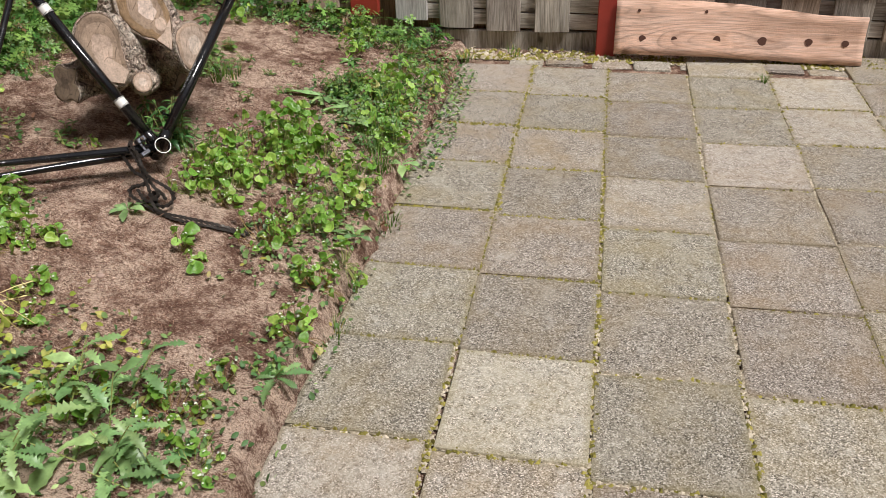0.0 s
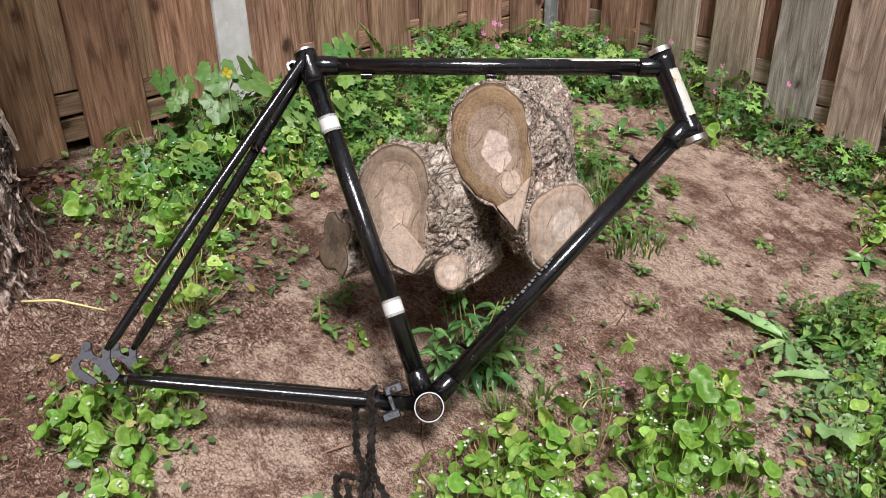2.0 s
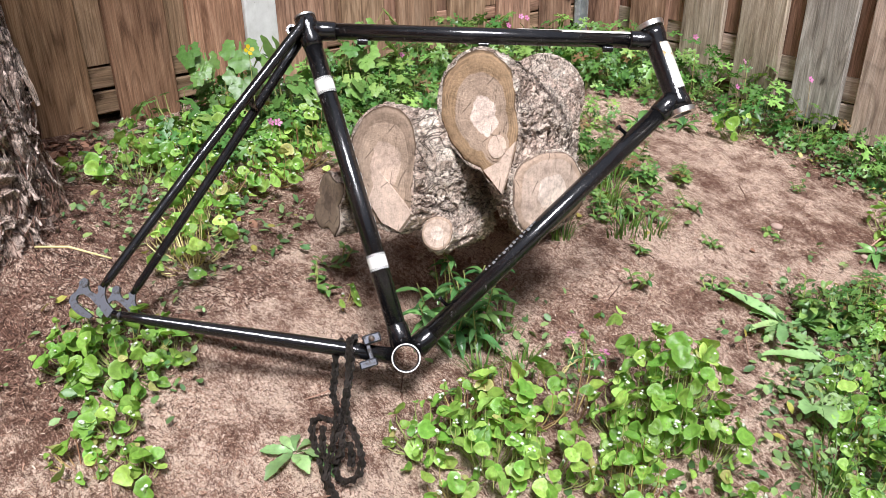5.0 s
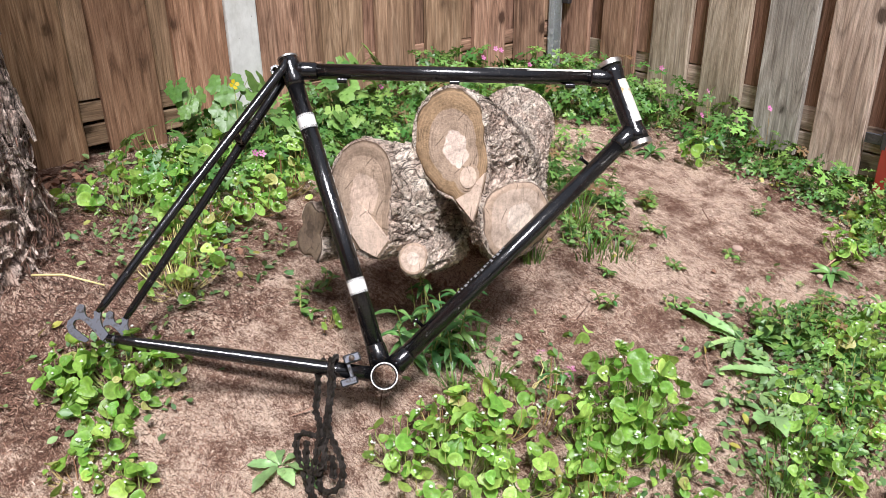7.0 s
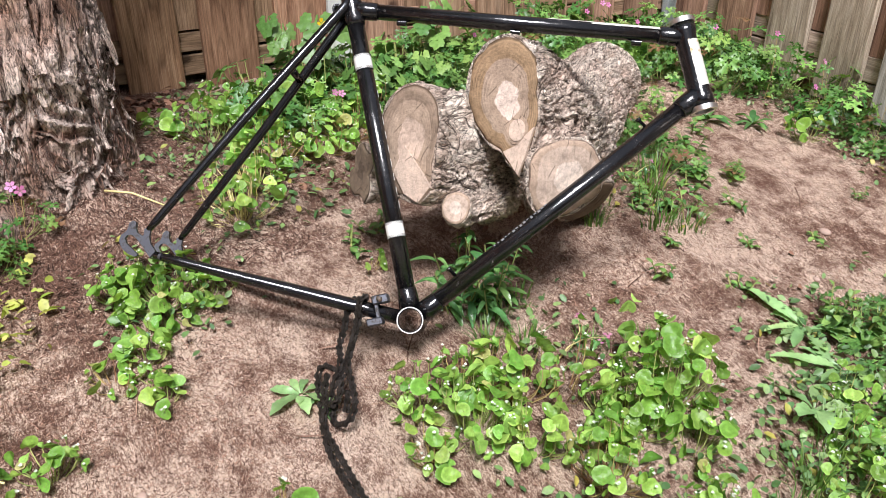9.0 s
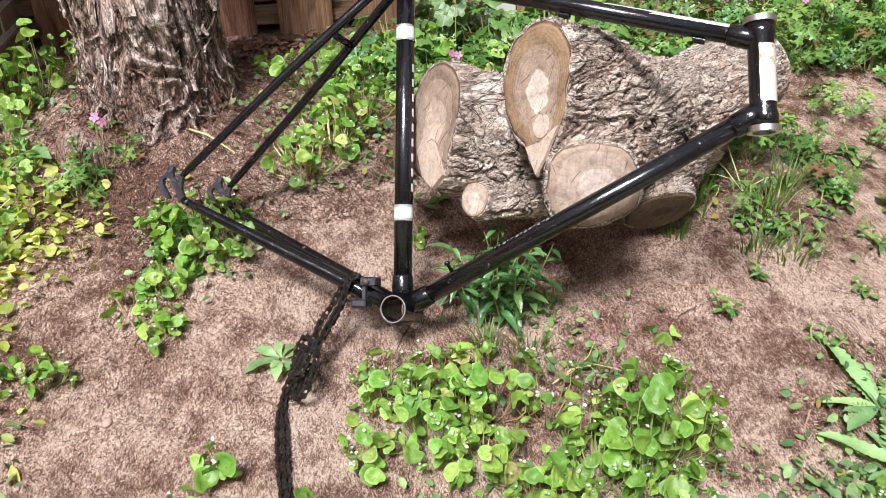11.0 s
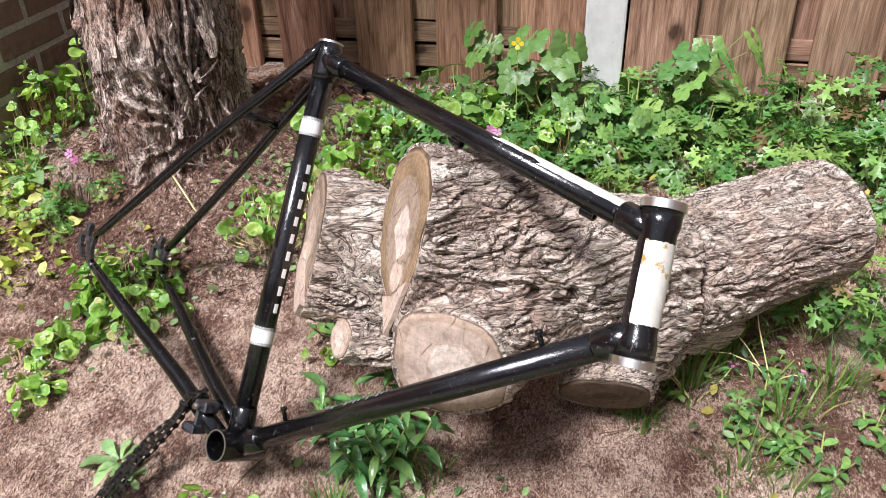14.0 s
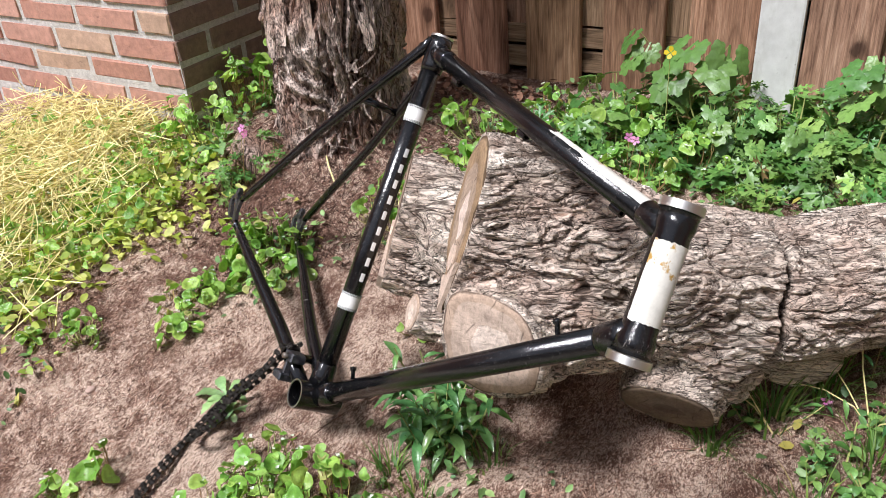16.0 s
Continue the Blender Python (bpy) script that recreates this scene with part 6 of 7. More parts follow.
for args in (
    (-1.56, 1.63, 0.075, 40, 0.09, 0.019), (-1.65, 1.68, 0.075, 38, 0.09, 0.019), (-1.75, 1.75, 0.085, 44, 0.10, 0.020), (-1.87, 1.66, 0.08, 26, 0.10, 0.019), (-1.90, 1.57, 0.05, 9, 0.08, 0.019),
    (-1.84, 1.99, 0.09, 58, 0.09, 0.017), (-1.78, 1.89, 0.08, 46, 0.08, 0.017), (-1.95, 1.76, 0.09, 44, 0.08, 0.019), (-2.02, 1.90, 0.09, 44, 0.10, 0.020), (-2.05, 1.74, 0.06, 14, 0.08, 0.018), (-1.93, 2.08, 0.08, 45, 0.09, 0.019),
):
    round_clump(*args, mat=SPRINGSHADE if args[0] < -1.7 else None, stalks=STRAW if args[0] > -1.7 else None, label="green round-leaved weed clump with trailing pale stalks")
# these clumps take the leaf colour with the corner's shade painted in
for args in ((-1.84, 1.01, 0.085, 55, 0.15, 0.020), (-1.92, 1.06, 0.06, 26, 0.17, 0.019), (-1.68, 1.03, 0.07, 34, 0.14, 0.019), (-1.69, 0.93, 0.06, 26, 0.11, 0.018), (-1.60, 1.10, 0.06, 26, 0.06, 0.017), (-1.98, 1.14, 0.06, 30, 0.12, 0.018)):
    round_clump(*args, mat=SPRINGSHADE, label="shaded green round-leaved weeds by the brick corner")
for args in ((-1.45, 0.67, 0.11, 70, 0.09, 0.0125), (-1.32, 0.88, 0.11, 75, 0.09, 0.013), (-1.50, 0.88, 0.10, 65, 0.09, 0.0125), (-1.60, 0.78, 0.10, 55, 0.10, 0.0125), (-1.42, 1.05, 0.085, 60, 0.08, 0.0145), (-1.27, 1.03, 0.08, 50, 0.08, 0.0145), (-1.20, 0.80, 0.10, 55, 0.08, 0.013), (-1.55, 0.55, 0.11, 50, 0.10, 0.0125), (-1.57, 0.99, 0.08, 46, 0.09, 0.015)):
    round_clump(*args, mat=YELLOWING if args[1] < 0.9 else SPRING, stalks=STRAW, label="yellowing round-leaved weeds over pale dead stalks")

# ---- ferny cranesbill along the fences ----
CR = "ferny pink-flowered weeds by the fence"
for k in range(17):
    y = 1.83 + 0.095 * k
    for x in (-2.19, -2.07, -1.95):
        if x > -2 and 2.45 < y < 2.7 and RNG.random() < 0.5 or x < -2 and y < 2.0:
            continue
        h = (0.17 if x < -2.1 else 0.13) * (1.0 + 0.2 * math.sin(5 * y)) * (0.6 if y < 2.3 else 0.85 if y < 2.6 else 1.0)
        leafy("cranesbill", x + RNG.uniform(-0.03, 0.03), y + RNG.uniform(-0.04, 0.04), 0.085, 25, h, 0.049, FERNY, CRANE, "dark green ferny weed with small pink flowers", CR)
for k in range(14):
    x = -2.12 + 0.105 * k
    for y in (3.34, 3.24):
        if y < 3.3 and (x > -1.35 or RNG.random() < 0.35):
            continue
        h = float(np.interp(x, [-2.1, -1.6, -1.3, -0.9], [0.18, 0.17, 0.11, 0.13])) * RNG.uniform(0.8, 1.15)
        leafy("cranesbill", x + RNG.uniform(-0.03, 0.03), y + RNG.uniform(-0.03, 0.03), 0.08, 25, h, 0.049, FERNY, CRANE, "dark green ferny weed with small pink flowers", CR)
for x, y, r, n, h in ((-1.60, 1.24, 0.07, 26, 0.07), (-1.54, 1.20, 0.05, 18, 0.06), (-0.86, 2.60, 0.08, 24, 0.06), (-0.75, 2.54, 0.09, 26, 0.06), (-0.68, 2.40, 0.08, 22, 0.05),
                      (-0.76, 2.66, 0.08, 24, 0.07), (-0.94, 3.18, 0.07, 26, 0.09), (-0.80, 3.18, 0.08, 30, 0.09), (-0.72, 3.05, 0.07, 28, 0.08), (-0.85, 2.70, 0.07, 28, 0.06), (-1.72, 2.85, 0.07, 24, 0.09), (-1.80, 2.60, 0.08, 28, 0.10), (-1.82, 2.40, 0.08, 28, 0.10), (-1.78, 2.22, 0.08, 28, 0.09)):
    leafy("cranesbill", x, y, r, n, h, 0.032, FERNY, CRANE, "low ferny green weed on the soil", CR)


def pink_flower(x, y, z):
    at = base(x, y)
    plant = thing("cranesbill_flower", Matrix.Translation(at), "small pink five-petalled flower on a thin stalk", "flower", "pink flowers")
    st = Strands()
    tip = Vector((0, 0, z - at.z))
    st.add((RNG.uniform(-0.02, 0.02), RNG.uniform(-0.02, 0.02), -0.004), tip, 0.0009, (0.008, 0, 0))
    st.put("stalk", REDSTEM, plant)
    toward = Matrix.Rotation(RNG.uniform(-0.4, 0.4), 4, "Z") @ Matrix.Rotation(radians(55), 4, "Y")
    part("flower", FLOWER, PINK, plant, m=Matrix.Translation(tip) @ toward)


for x, y, z in ((-1.57, 1.263, 0.47), (-1.565, 1.275, 0.462), (-1.886, 1.97, 0.431), (-1.88, 1.985, 0.428), (-2.19, 3.02, 0.475), (-2.18, 3.035, 0.47), (-2.19, 2.69, 0.452), (-2.12, 2.50, 0.45), (-2.12, 2.90, 0.475), (-2.12, 2.80, 0.435), (-2.12, 2.96, 0.425),
                (-2.12, 3.11, 0.42), (-2.10, 3.22, 0.37), (-2.12, 2.73, 0.44), (-1.56, 3.28, 0.335), (-1.35, 3.28, 0.40), (-1.55, 3.28, 0.41), (-1.72, 3.28, 0.45), (-1.47, 2.46, 0.40), (-1.95, 3.28, 0.42), (-0.64, 3.27, 0.15)):
    pink_flower(x, y, z)

# ---- celandine by the post ----
CE = "lobed-leaved plants by the fence"
for x, y, r, n, h, s in ((-2.10, 1.98, 0.10, 20, 0.14, 0.058), (-2.13, 1.86, 0.09, 14, 0.11, 0.05), (-2.05, 2.10, 0.10, 20, 0.14, 0.056), (-2.06, 2.24, 0.10, 20, 0.13, 0.054), (-2.14, 2.36, 0.08, 14, 0.14, 0.050), (-2.00, 1.84, 0.08, 12, 0.10, 0.050), (-2.04, 2.36, 0.08, 12, 0.12, 0.050)):
    leafy("celandine", x, y, r, int(n * 1.25), h * 0.85, s * 0.66, LOBED, CELANDINE, "soft green plant with lobed leaves", CE, stalk=0.002, z0=0.04)


def sprig(x, y, lean, tips, size):
    """A tall leaning stem that forks near its top, a leaf at each tip and a few below. tips: offsets and heights above the ground."""
    at = base(x, y)
    plant = thing("celandine", Matrix.Translation(at), "tall celandine stem with a few large lobed leaves", "plant", CE)
    fork = Vector((lean * 0.6, lean * 0.2, min(t[2] for t in tips) - 0.03))
    st = Strands()
    st.add((0, 0, -0.005), fork, 0.0022, (0.006, 0.004, 0))
    for k, (dx, dy, z) in enumerate(tips):
        tip = Vector((dx, dy, z))
        st.add(fork, tip, 0.0015, (0, 0, 0.004))
        s = size * RNG.uniform(0.8, 1.15)
        part("leaf", RNG.choice(LOBED), CELANDINE, plant, m=leaf_pose(tip, math.atan2(dy, 0.06) + RNG.gauss(0, 0.3), RNG.uniform(0.25, 0.9), s, RNG.gauss(0, 0.25)))
    for t in (0.35, 0.6, 0.8):
        part("leaf", RNG.choice(LOBED), CELANDINE, plant, m=leaf_pose(fork * t, RNG.uniform(-1.6, 1.6), RNG.uniform(0.0, 0.4), size * 0.6))
    st.each("stalk", STEM, plant)


sprig(-2.14, 1.95, 0.01, [(0.02, -0.045, 0.205), (0.03, -0.015, 0.185), (0.05, -0.03, 0.165)], 0.054)
sprig(-2.14, 2.05, 0.02, [(0.03, 0.045, 0.195), (0.02, -0.02, 0.195), (0.05, 0.02, 0.165), (0.06, -0.04, 0.145)], 0.070)
sprig(-2.14, 2.37, 0.01, [(0.02, 0.075, 0.215), (0.03, -0.02, 0.185), (0.04, 0.03, 0.175), (0.05, -0.045, 0.155), (0.05, 0.05, 0.150), (0.03, 0.0, 0.200), (0.04, 0.09, 0.185), (0.06, -0.01, 0.135)], 0.052)
for x, y, z in ((-2.02, 2.002, 0.560),):
    at = base(x, y)
    fl = thing("celandine_flower", Matrix.Translation(at), "single bright yellow flower on a stalk", "flower")
    st = Strands()
    st.add((0, 0, 0), (0, 0, z - at.z), 0.0014)
    st.put("stalk", STEM, fl)
    part("flower", BUTTERCUP, YELLOW, fl, m=Matrix.Translation((0, 0, z - at.z)) @ Matrix.Rotation(radians(60), 4, "Y"))

# ---- other weeds ----
for x, y, n, h, s in ((-1.19, 1.915, 2, 0.21, 0.050), (-1.215, 1.92, 4, 0.17, 0.062), (-1.185, 1.96, 4, 0.16, 0.060), (-1.16, 1.935, 3, 0.12, 0.058), (-1.19, 1.90, 3, 0.10, 0.055)):
    stemmed("lance_leaved_weed", x, y, n, h, s, SPEAR, LANCE, "glossy dark green lance-leaved plant under the frame", 0.025, 9, 0.28)
for x, y, n, h in ((-0.87, 2.56, 5, 0.10), (-0.83, 2.60, 4, 0.09), (-0.90, 2.53, 4, 0.08), (-0.70, 2.50, 4, 0.10), (-0.64, 2.32, 4, 0.10)):
    stemmed("upright_weed", x, y, n, h, 0.03, OVAL, CELANDINE, "upright bright green weed with oval leaves", 0.025, 9, 0.25, "upright weeds")
for x, y, n, h, s in ((-1.33, 2.45, 2, 0.07, 0.032), (-1.40, 2.65, 3, 0.06, 0.042), (-1.37, 2.74, 2, 0.04, 0.040)):
    stemmed("upright_weed", x, y, n, h, s, OVAL + FERNY[:2], LIME, "upright light green weed beside the log", 0.03, 7, 0.4, "upright weeds")
for x, y, r, n, h, z in ((-1.57, 2.49, 0.05, 17, 0.18, 0.06), (-1.52, 2.54, 0.05, 14, 0.15, 0.03), (-1.52, 2.62, 0.06, 18, 0.10, 0.01), (-1.46, 2.66, 0.06, 18, 0.08, 0.0), (-1.62, 2.64, 0.05, 10, 0.07, 0.0)):
    leafy("ferny_weed", x, y, r, n, h, 0.042, FERNY, LIME, "lime-green ferny weed growing against the log", "ferny weeds by the log", z0=z)
SMALL = "small leafy weeds on the soil"
for x, y, h, s in ((-1.30, 2.47, 0.05, 0.036), (-1.26, 2.52, 0.05, 0.036), (-1.12, 2.30, 0.045, 0.03), (-1.09, 2.76, 0.03, 0.026), (-1.12, 2.58, 0.04, 0.026), (-1.38, 2.66, 0.05, 0.034), (-1.34, 2.60, 0.04, 0.03), (-1.21, 3.04, 0.03, 0.026), (-1.285, 2.493, 0.05, 0.034), (-1.256, 2.668, 0.05, 0.034),
                   (-1.52, 2.78, 0.05, 0.04), (-1.60, 2.86, 0.05, 0.042), (-1.36, 2.33, 0.04, 0.026), (-1.29, 2.40, 0.04, 0.030), (-1.40, 2.46, 0.05, 0.030), (-0.62, 1.18, 0.04, 0.036), (-1.45, 1.86, 0.04, 0.036), (-1.40, 1.79, 0.05, 0.036), (-1.02, 2.42, 0.04, 0.03), (-1.18, 2.40, 0.03, 0.026)):
    stemmed("small_weed", x, y, 3, h, s * 0.9, OVAL + SPEAR[:1], LIME, "small pale green leafy weed", 0.02, 5, 0.6, SMALL)
def sprawler(x, y, runs):
    """Thin pale bent stems that sprawl from one root, with a few narrow leaves and a tuft of buds at each end."""
    at = base(x, y)
    plant = thing("sprawling_weed", Matrix.Translation(at), "sprawling weed with long thin pale stems and few narrow leaves", "plant", "sprawling weeds by the log")
    st = Strands()
    for dx, dy, z in runs:
        tip = Vector((dx, dy, z))
        bend = Vector((0.02 * RNG.uniform(-1, 1), 0.02 * RNG.uniform(-1, 1), 0.3 * z))
        st.add((0, 0, -0.004), tip, 0.0012, bend)
        for t in (0.45, 0.65, 0.8, 0.92, 1.0):
            q = tip * t + bend * (4 * t * (1 - t)) * 0.9
            part("leaf", RNG.choice(SPEAR), THISTLE, plant, m=leaf_pose(q, RNG.uniform(0, 6.283), RNG.uniform(-0.2, 0.6), RNG.uniform(0.014, 0.026)))
        for k in range(3):
            part("bud", FLOWER, BLOSSOM, plant, "tiny white buds", m=Matrix.Translation(tip + Vector((RNG.gauss(0, 0.004), RNG.gauss(0, 0.004), 0.004 + 0.003 * k))) @ Matrix.Scale(0.35, 4))
    st.each("stalk", STRAW, plant)


sprawler(-1.41, 2.47, ((-0.05, -0.09, 0.08), (0.01, -0.12, 0.05), (-0.07, -0.03, 0.12), (0.04, 0.03, 0.05)))
sprawler(-1.35, 2.36, ((-0.04, -0.07, 0.06), (0.02, -0.06, 0.05), (-0.05, 0.05, 0.03)))
sprawler(-1.02, 1.98, ((0.02, 0.10, 0.03), (0.05, 0.06, 0.05), (-0.04, 0.08, 0.04)))
rosette("broad_leaved_weed", -1.12, 1.575, 9, 0.050, BROAD, THISTLE, "soft green rosette of broad wavy leaves beside the chain")
rosette("broad_leaved_weed", -1.10, 1.60, 5, 0.042, BROAD, THISTLE, "soft green rosette of broad wavy leaves beside the chain")
rosette("dock", -1.66, 1.09, 5, 0.085, BROAD, SPRINGSHADE, "dock with broad shiny leaves by the tree", (-0.7, -0.2))
rosette("lance_rosette", -0.95, 2.93, 12, 0.05, SPEAR, LANCE, "small dark rosette of pointed leaves", (-0.8, -0.1))
rosette("lance_rosette", -1.60, 3.10, 10, 0.07, SPEAR, CELANDINE, "pale rosette of pointed leaves near the fence", (-0.9, -0.2))
rosette("lance_rosette", -1.66, 2.98, 9, 0.07, SPEAR, CELANDINE, "pale rosette of pointed leaves near the fence", (-0.9, -0.2))
TH = "toothed blue-green weeds"
poppy = rosette("toothed_weed", -0.90, 2.45, 5, 0.085, SAW, THISTLE, "blue-green weed with long toothed leaves lying on soil", (-0.5, 0.05), TH)
for az, s in ((186, 0.135), (172, 0.09), (262, 0.09), (300, 0.10)):
    part("leaf", LONGSAW, THISTLE, poppy, m=leaf_pose((0, 0, 0.014), radians(az), -0.12, s))
second = rosette("toothed_weed", -0.80, 2.44, 5, 0.06, SAW, THISTLE, "blue-green weed with long toothed leaves", (-0.7, 0.0), TH)
for az, s in ((236, 0.13), (200, 0.08), (280, 0.08)):
    part("leaf", LONGSAW, THISTLE, second, m=leaf_pose((0, 0, 0.016), radians(az), -0.15, s))
rosette("dock", -0.76, 2.32, 6, 0.07, BROAD, LANCE, "dock with broad dark leaves among the weeds", (-0.6, -0.1))
rosette("oval_weed", -0.88, 2.505, 12, 0.05, OVAL, CELANDINE, "pale weed with rounded oval leaves", (-1.1, -0.2))
rosette("oval_weed", -0.83, 2.545, 10, 0.045, OVAL, CELANDINE, "pale weed with rounded oval leaves", (-1.1, -0.2))
rosette("oval_weed", -0.70, 2.47, 10, 0.05, OVAL, CELANDINE, "pale weed with rounded oval leaves", (-1.1, -0.2))
for args in ((-0.76, 2.41, 0.05, 16, 0.06, 0.017), (-0.68, 2.33, 0.05, 18, 0.06, 0.017), (-0.79, 2.60, 0.05, 18, 0.07, 0.018)):
    round_clump(*args)
rosette("toothed_weed", -0.60, 1.17, 6, 0.075, SAW, THISTLE, "low toothed weed at the paving edge", (-0.5, 0.0), TH)
rosette("toothed_weed", -0.59, 1.72, 5, 0.07, SAW, THISTLE, "low toothed weed at the paving edge", (-0.5, 0.0), TH)
rosette("toothed_weed", -0.57, 2.16, 5, 0.07, BROAD, THISTLE, "low broad-leaved weed at the paving edge", (-0.4, 0.0), TH)
for x, y, n, h, s in ((-0.92, 0.92, 3, 0.15, 0.10), (-0.84, 1.03, 2, 0.13, 0.09), (-0.70, 0.85, 3, 0.11, 0.10), (-0.81, 0.89, 3, 0.14, 0.10), (-1.02, 0.98, 3, 0.14, 0.095), (-0.95, 0.78, 4, 0.16, 0.11), (-1.08, 0.86, 4, 0.16, 0.10)):
    stemmed("sow_thistle", x, y, n, h, s, SAW + BROAD[:1], THISTLE, "tall weed with toothed blue-green leaves", 0.05, 6, 0.55, TH)
for args in ((-0.75, 1.02, 0.07, 34, 0.05, 0.015), (-0.66, 0.92, 0.06, 26, 0.05, 0.015), (-0.90, 0.98, 0.07, 34, 0.07, 0.016), (-0.70, 1.12, 0.05, 18, 0.05, 0.013)):
    round_clump(*args)


def grass_tuft(x, y, n, h, r):
    verts, faces = [], []
    at = base(x, y)
    for k in range(n):
        a = RNG.uniform(0, 6.283)
        f = Vector((r * RNG.random() * math.cos(a), r * RNG.random() * math.sin(a), 0))
        ln, out, w = h * RNG.uniform(0.5, 1.1), RNG.uniform(0.2, 0.9), RNG.uniform(0.0012, 0.0026)
        side = Vector((-math.sin(a), math.cos(a), 0))
        o = len(verts)
        for i in range(5):
            t = i / 4
            c = f + Vector((math.cos(a) * out * ln * t * t, math.sin(a) * out * ln * t * t, ln * (t - 0.45 * out * t * t)))
            verts += [c - side * w * (1 - t), c + side * w * (1 - t)]
        faces += [(o + 2 * i, o + 2 * i + 1, o + 2 * i + 3, o + 2 * i + 2) for i in range(4)]
    tuft = thing("grass_tuft", Matrix.Translation(at), "small tuft of thin green grass", "grass", "grass tufts")
    part("blade_tuft", mesh_of("blade_tuft", verts, faces, True), BLADES, tuft, kind="stuff")


for x, y, n, h, r in ((-1.10, 1.90, 40, 0.055, 0.03), (-1.15, 1.95, 36, 0.06, 0.03), (-1.08, 1.96, 40, 0.05, 0.04), (-1.30, 2.29, 40, 0.07, 0.03), (-1.37, 2.35, 50, 0.10, 0.04), (-1.44, 2.40, 50, 0.12, 0.04), (-0.66, 2.20, 60, 0.09, 0.05), (-0.62, 2.10, 50, 0.09, 0.05), (-0.70, 2.30, 50, 0.09, 0.05), (-1.25, 2.42, 40, 0.08, 0.05), (-1.22, 2.48, 40, 0.06, 0.05),
                      (-1.35, 2.48, 60, 0.09, 0.05), (-1.42, 2.55, 60, 0.08, 0.05), (-0.98, 2.15, 30, 0.04, 0.03), (-1.02, 2.05, 24, 0.05, 0.03), (-0.55, 1.90, 40, 0.05, 0.05), (-0.56, 1.40, 30, 0.05, 0.04), (-0.62, 2.95, 40, 0.07, 0.05), (-0.55, 3.25, 40, 0.06, 0.06), (-0.35, 3.36, 30, 0.05, 0.08), (0.62, 3.12, 24, 0.05, 0.02), (-1.18, 2.02, 30, 0.06, 0.03)):
    grass_tuft(x, y, n, h, r)


# ---- ground cover and litter ----
def scatter_leaves(name, spots, mat, size, label, lift=0.025):
    """Many small leaves close to the ground, one joined carpet."""
    verts, faces = [], []
    for x, y, r, n in spots:
        for k in range(n):
            px, py = RNG.gauss(x, r * 0.55), RNG.gauss(y, r * 0.55)
            if math.hypot(px - x, py - y) > 1.15 * r:
                continue
            if px > -0.40 or px < -2.26 or py > 3.41:
                continue
            c = Vector((px, py, ground_at(px, py) + 0.004 + lift * RNG.random() ** 1.5))
            s = size * RNG.uniform(0.5, 1.3)
            R = Euler((RNG.gauss(0, 0.45), RNG.gauss(0, 0.45), RNG.uniform(0, 6.283))).to_matrix()
            o = len(verts)
            for u, v, w in ((-1, 0, 0), (-0.3, -0.55, 0.15), (0.5, -0.5, 0.12), (1, 0, -0.1), (0.5, 0.5, 0.12), (-0.3, 0.55, 0.15)):
                verts.append(c + R @ Vector((u * s, v * s, w * s)))
            verts.append(c)
            faces += [(o + i, o + (i + 1) % 6, o + 6) for i in range(6)]
    thing(name, label=label, category="ground cover", kind="stuff", mesh=mesh_of(name, verts, faces, True), material=mat)


scatter_leaves("weed_carpet", [(-0.62, 1.2 + 0.12 * k, 0.10, 55 if k < 9 else 130) for k in range(17)] + [(-0.51, 2.25 + 0.08 * k, 0.05, 30) for k in range(11)] + [(-0.75, 1.5 + 0.12 * k, 0.12, 60 if k < 6 else 110) for k in range(14)] + [(-2.12, 1.75 + 0.12 * k, 0.15, 90 if k < 2 else 240) for k in range(14)] + [(-1.95, 1.7 + 0.12 * k, 0.14, 170) for k in range(9)]
               + [(-2.0 + 0.14 * k, 3.3, 0.13, 170) for k in range(10)] + [(-0.9, 1.0, 0.22, 420), (-0.72, 0.95, 0.18, 260), (-1.70, 1.70, 0.2, 360), (-1.85, 1.0, 0.15, 260), (-0.8, 2.5, 0.2, 500), (-0.8, 2.75, 0.2, 260), (-1.35, 2.5, 0.16, 70), (-1.02, 2.0, 0.2, 160), (-1.40, 1.45, 0.14, 160)], COVER, 0.0085, "low green weeds covering the soil")
scatter_leaves("yellow_weed_carpet", [(-1.4, 0.75, 0.3, 1300), (-1.25, 0.95, 0.2, 650), (-1.5, 0.95, 0.2, 700), (-1.45, 1.12, 0.15, 260), (-0.95, 1.05, 0.2, 90), (-1.2, 0.6, 0.3, 500)], PALECOVER, 0.0125, "yellow-green weeds in the sun", 0.05)


def sticks(name, spots, mat, length, radius, label, category, lift=0.004, tilt=0.15):
    st = Strands()
    for x, y, r, n in spots:
        for k in range(n):
            px, py = x + RNG.uniform(-r, r), y + RNG.uniform(-r, r)
            if px > -0.5 or px < -2.25 or py > 3.4:
                continue
            a, ln = RNG.uniform(0, 6.283), length * RNG.uniform(0.4, 1.3)
            d = Vector((math.cos(a) * ln / 2, math.sin(a) * ln / 2, RNG.gauss(0, tilt) * ln))
            p, q = Vector((px, py, 0)) - d, Vector((px, py, 0)) + d
            p.z, q.z = ground_at(p.x, p.y) + lift * RNG.random() - d.z, ground_at(q.x, q.y) + lift * RNG.random() + d.z
            st.add(p, q, radius * RNG.uniform(0.6, 1.3), (RNG.gauss(0, 0.08) * ln, RNG.gauss(0, 0.08) * ln, 0.02 * ln), 3)
    thing(name, label=label, category=category, kind="stuff", mesh=mesh_of(name, st.v, st.f), material=mat)


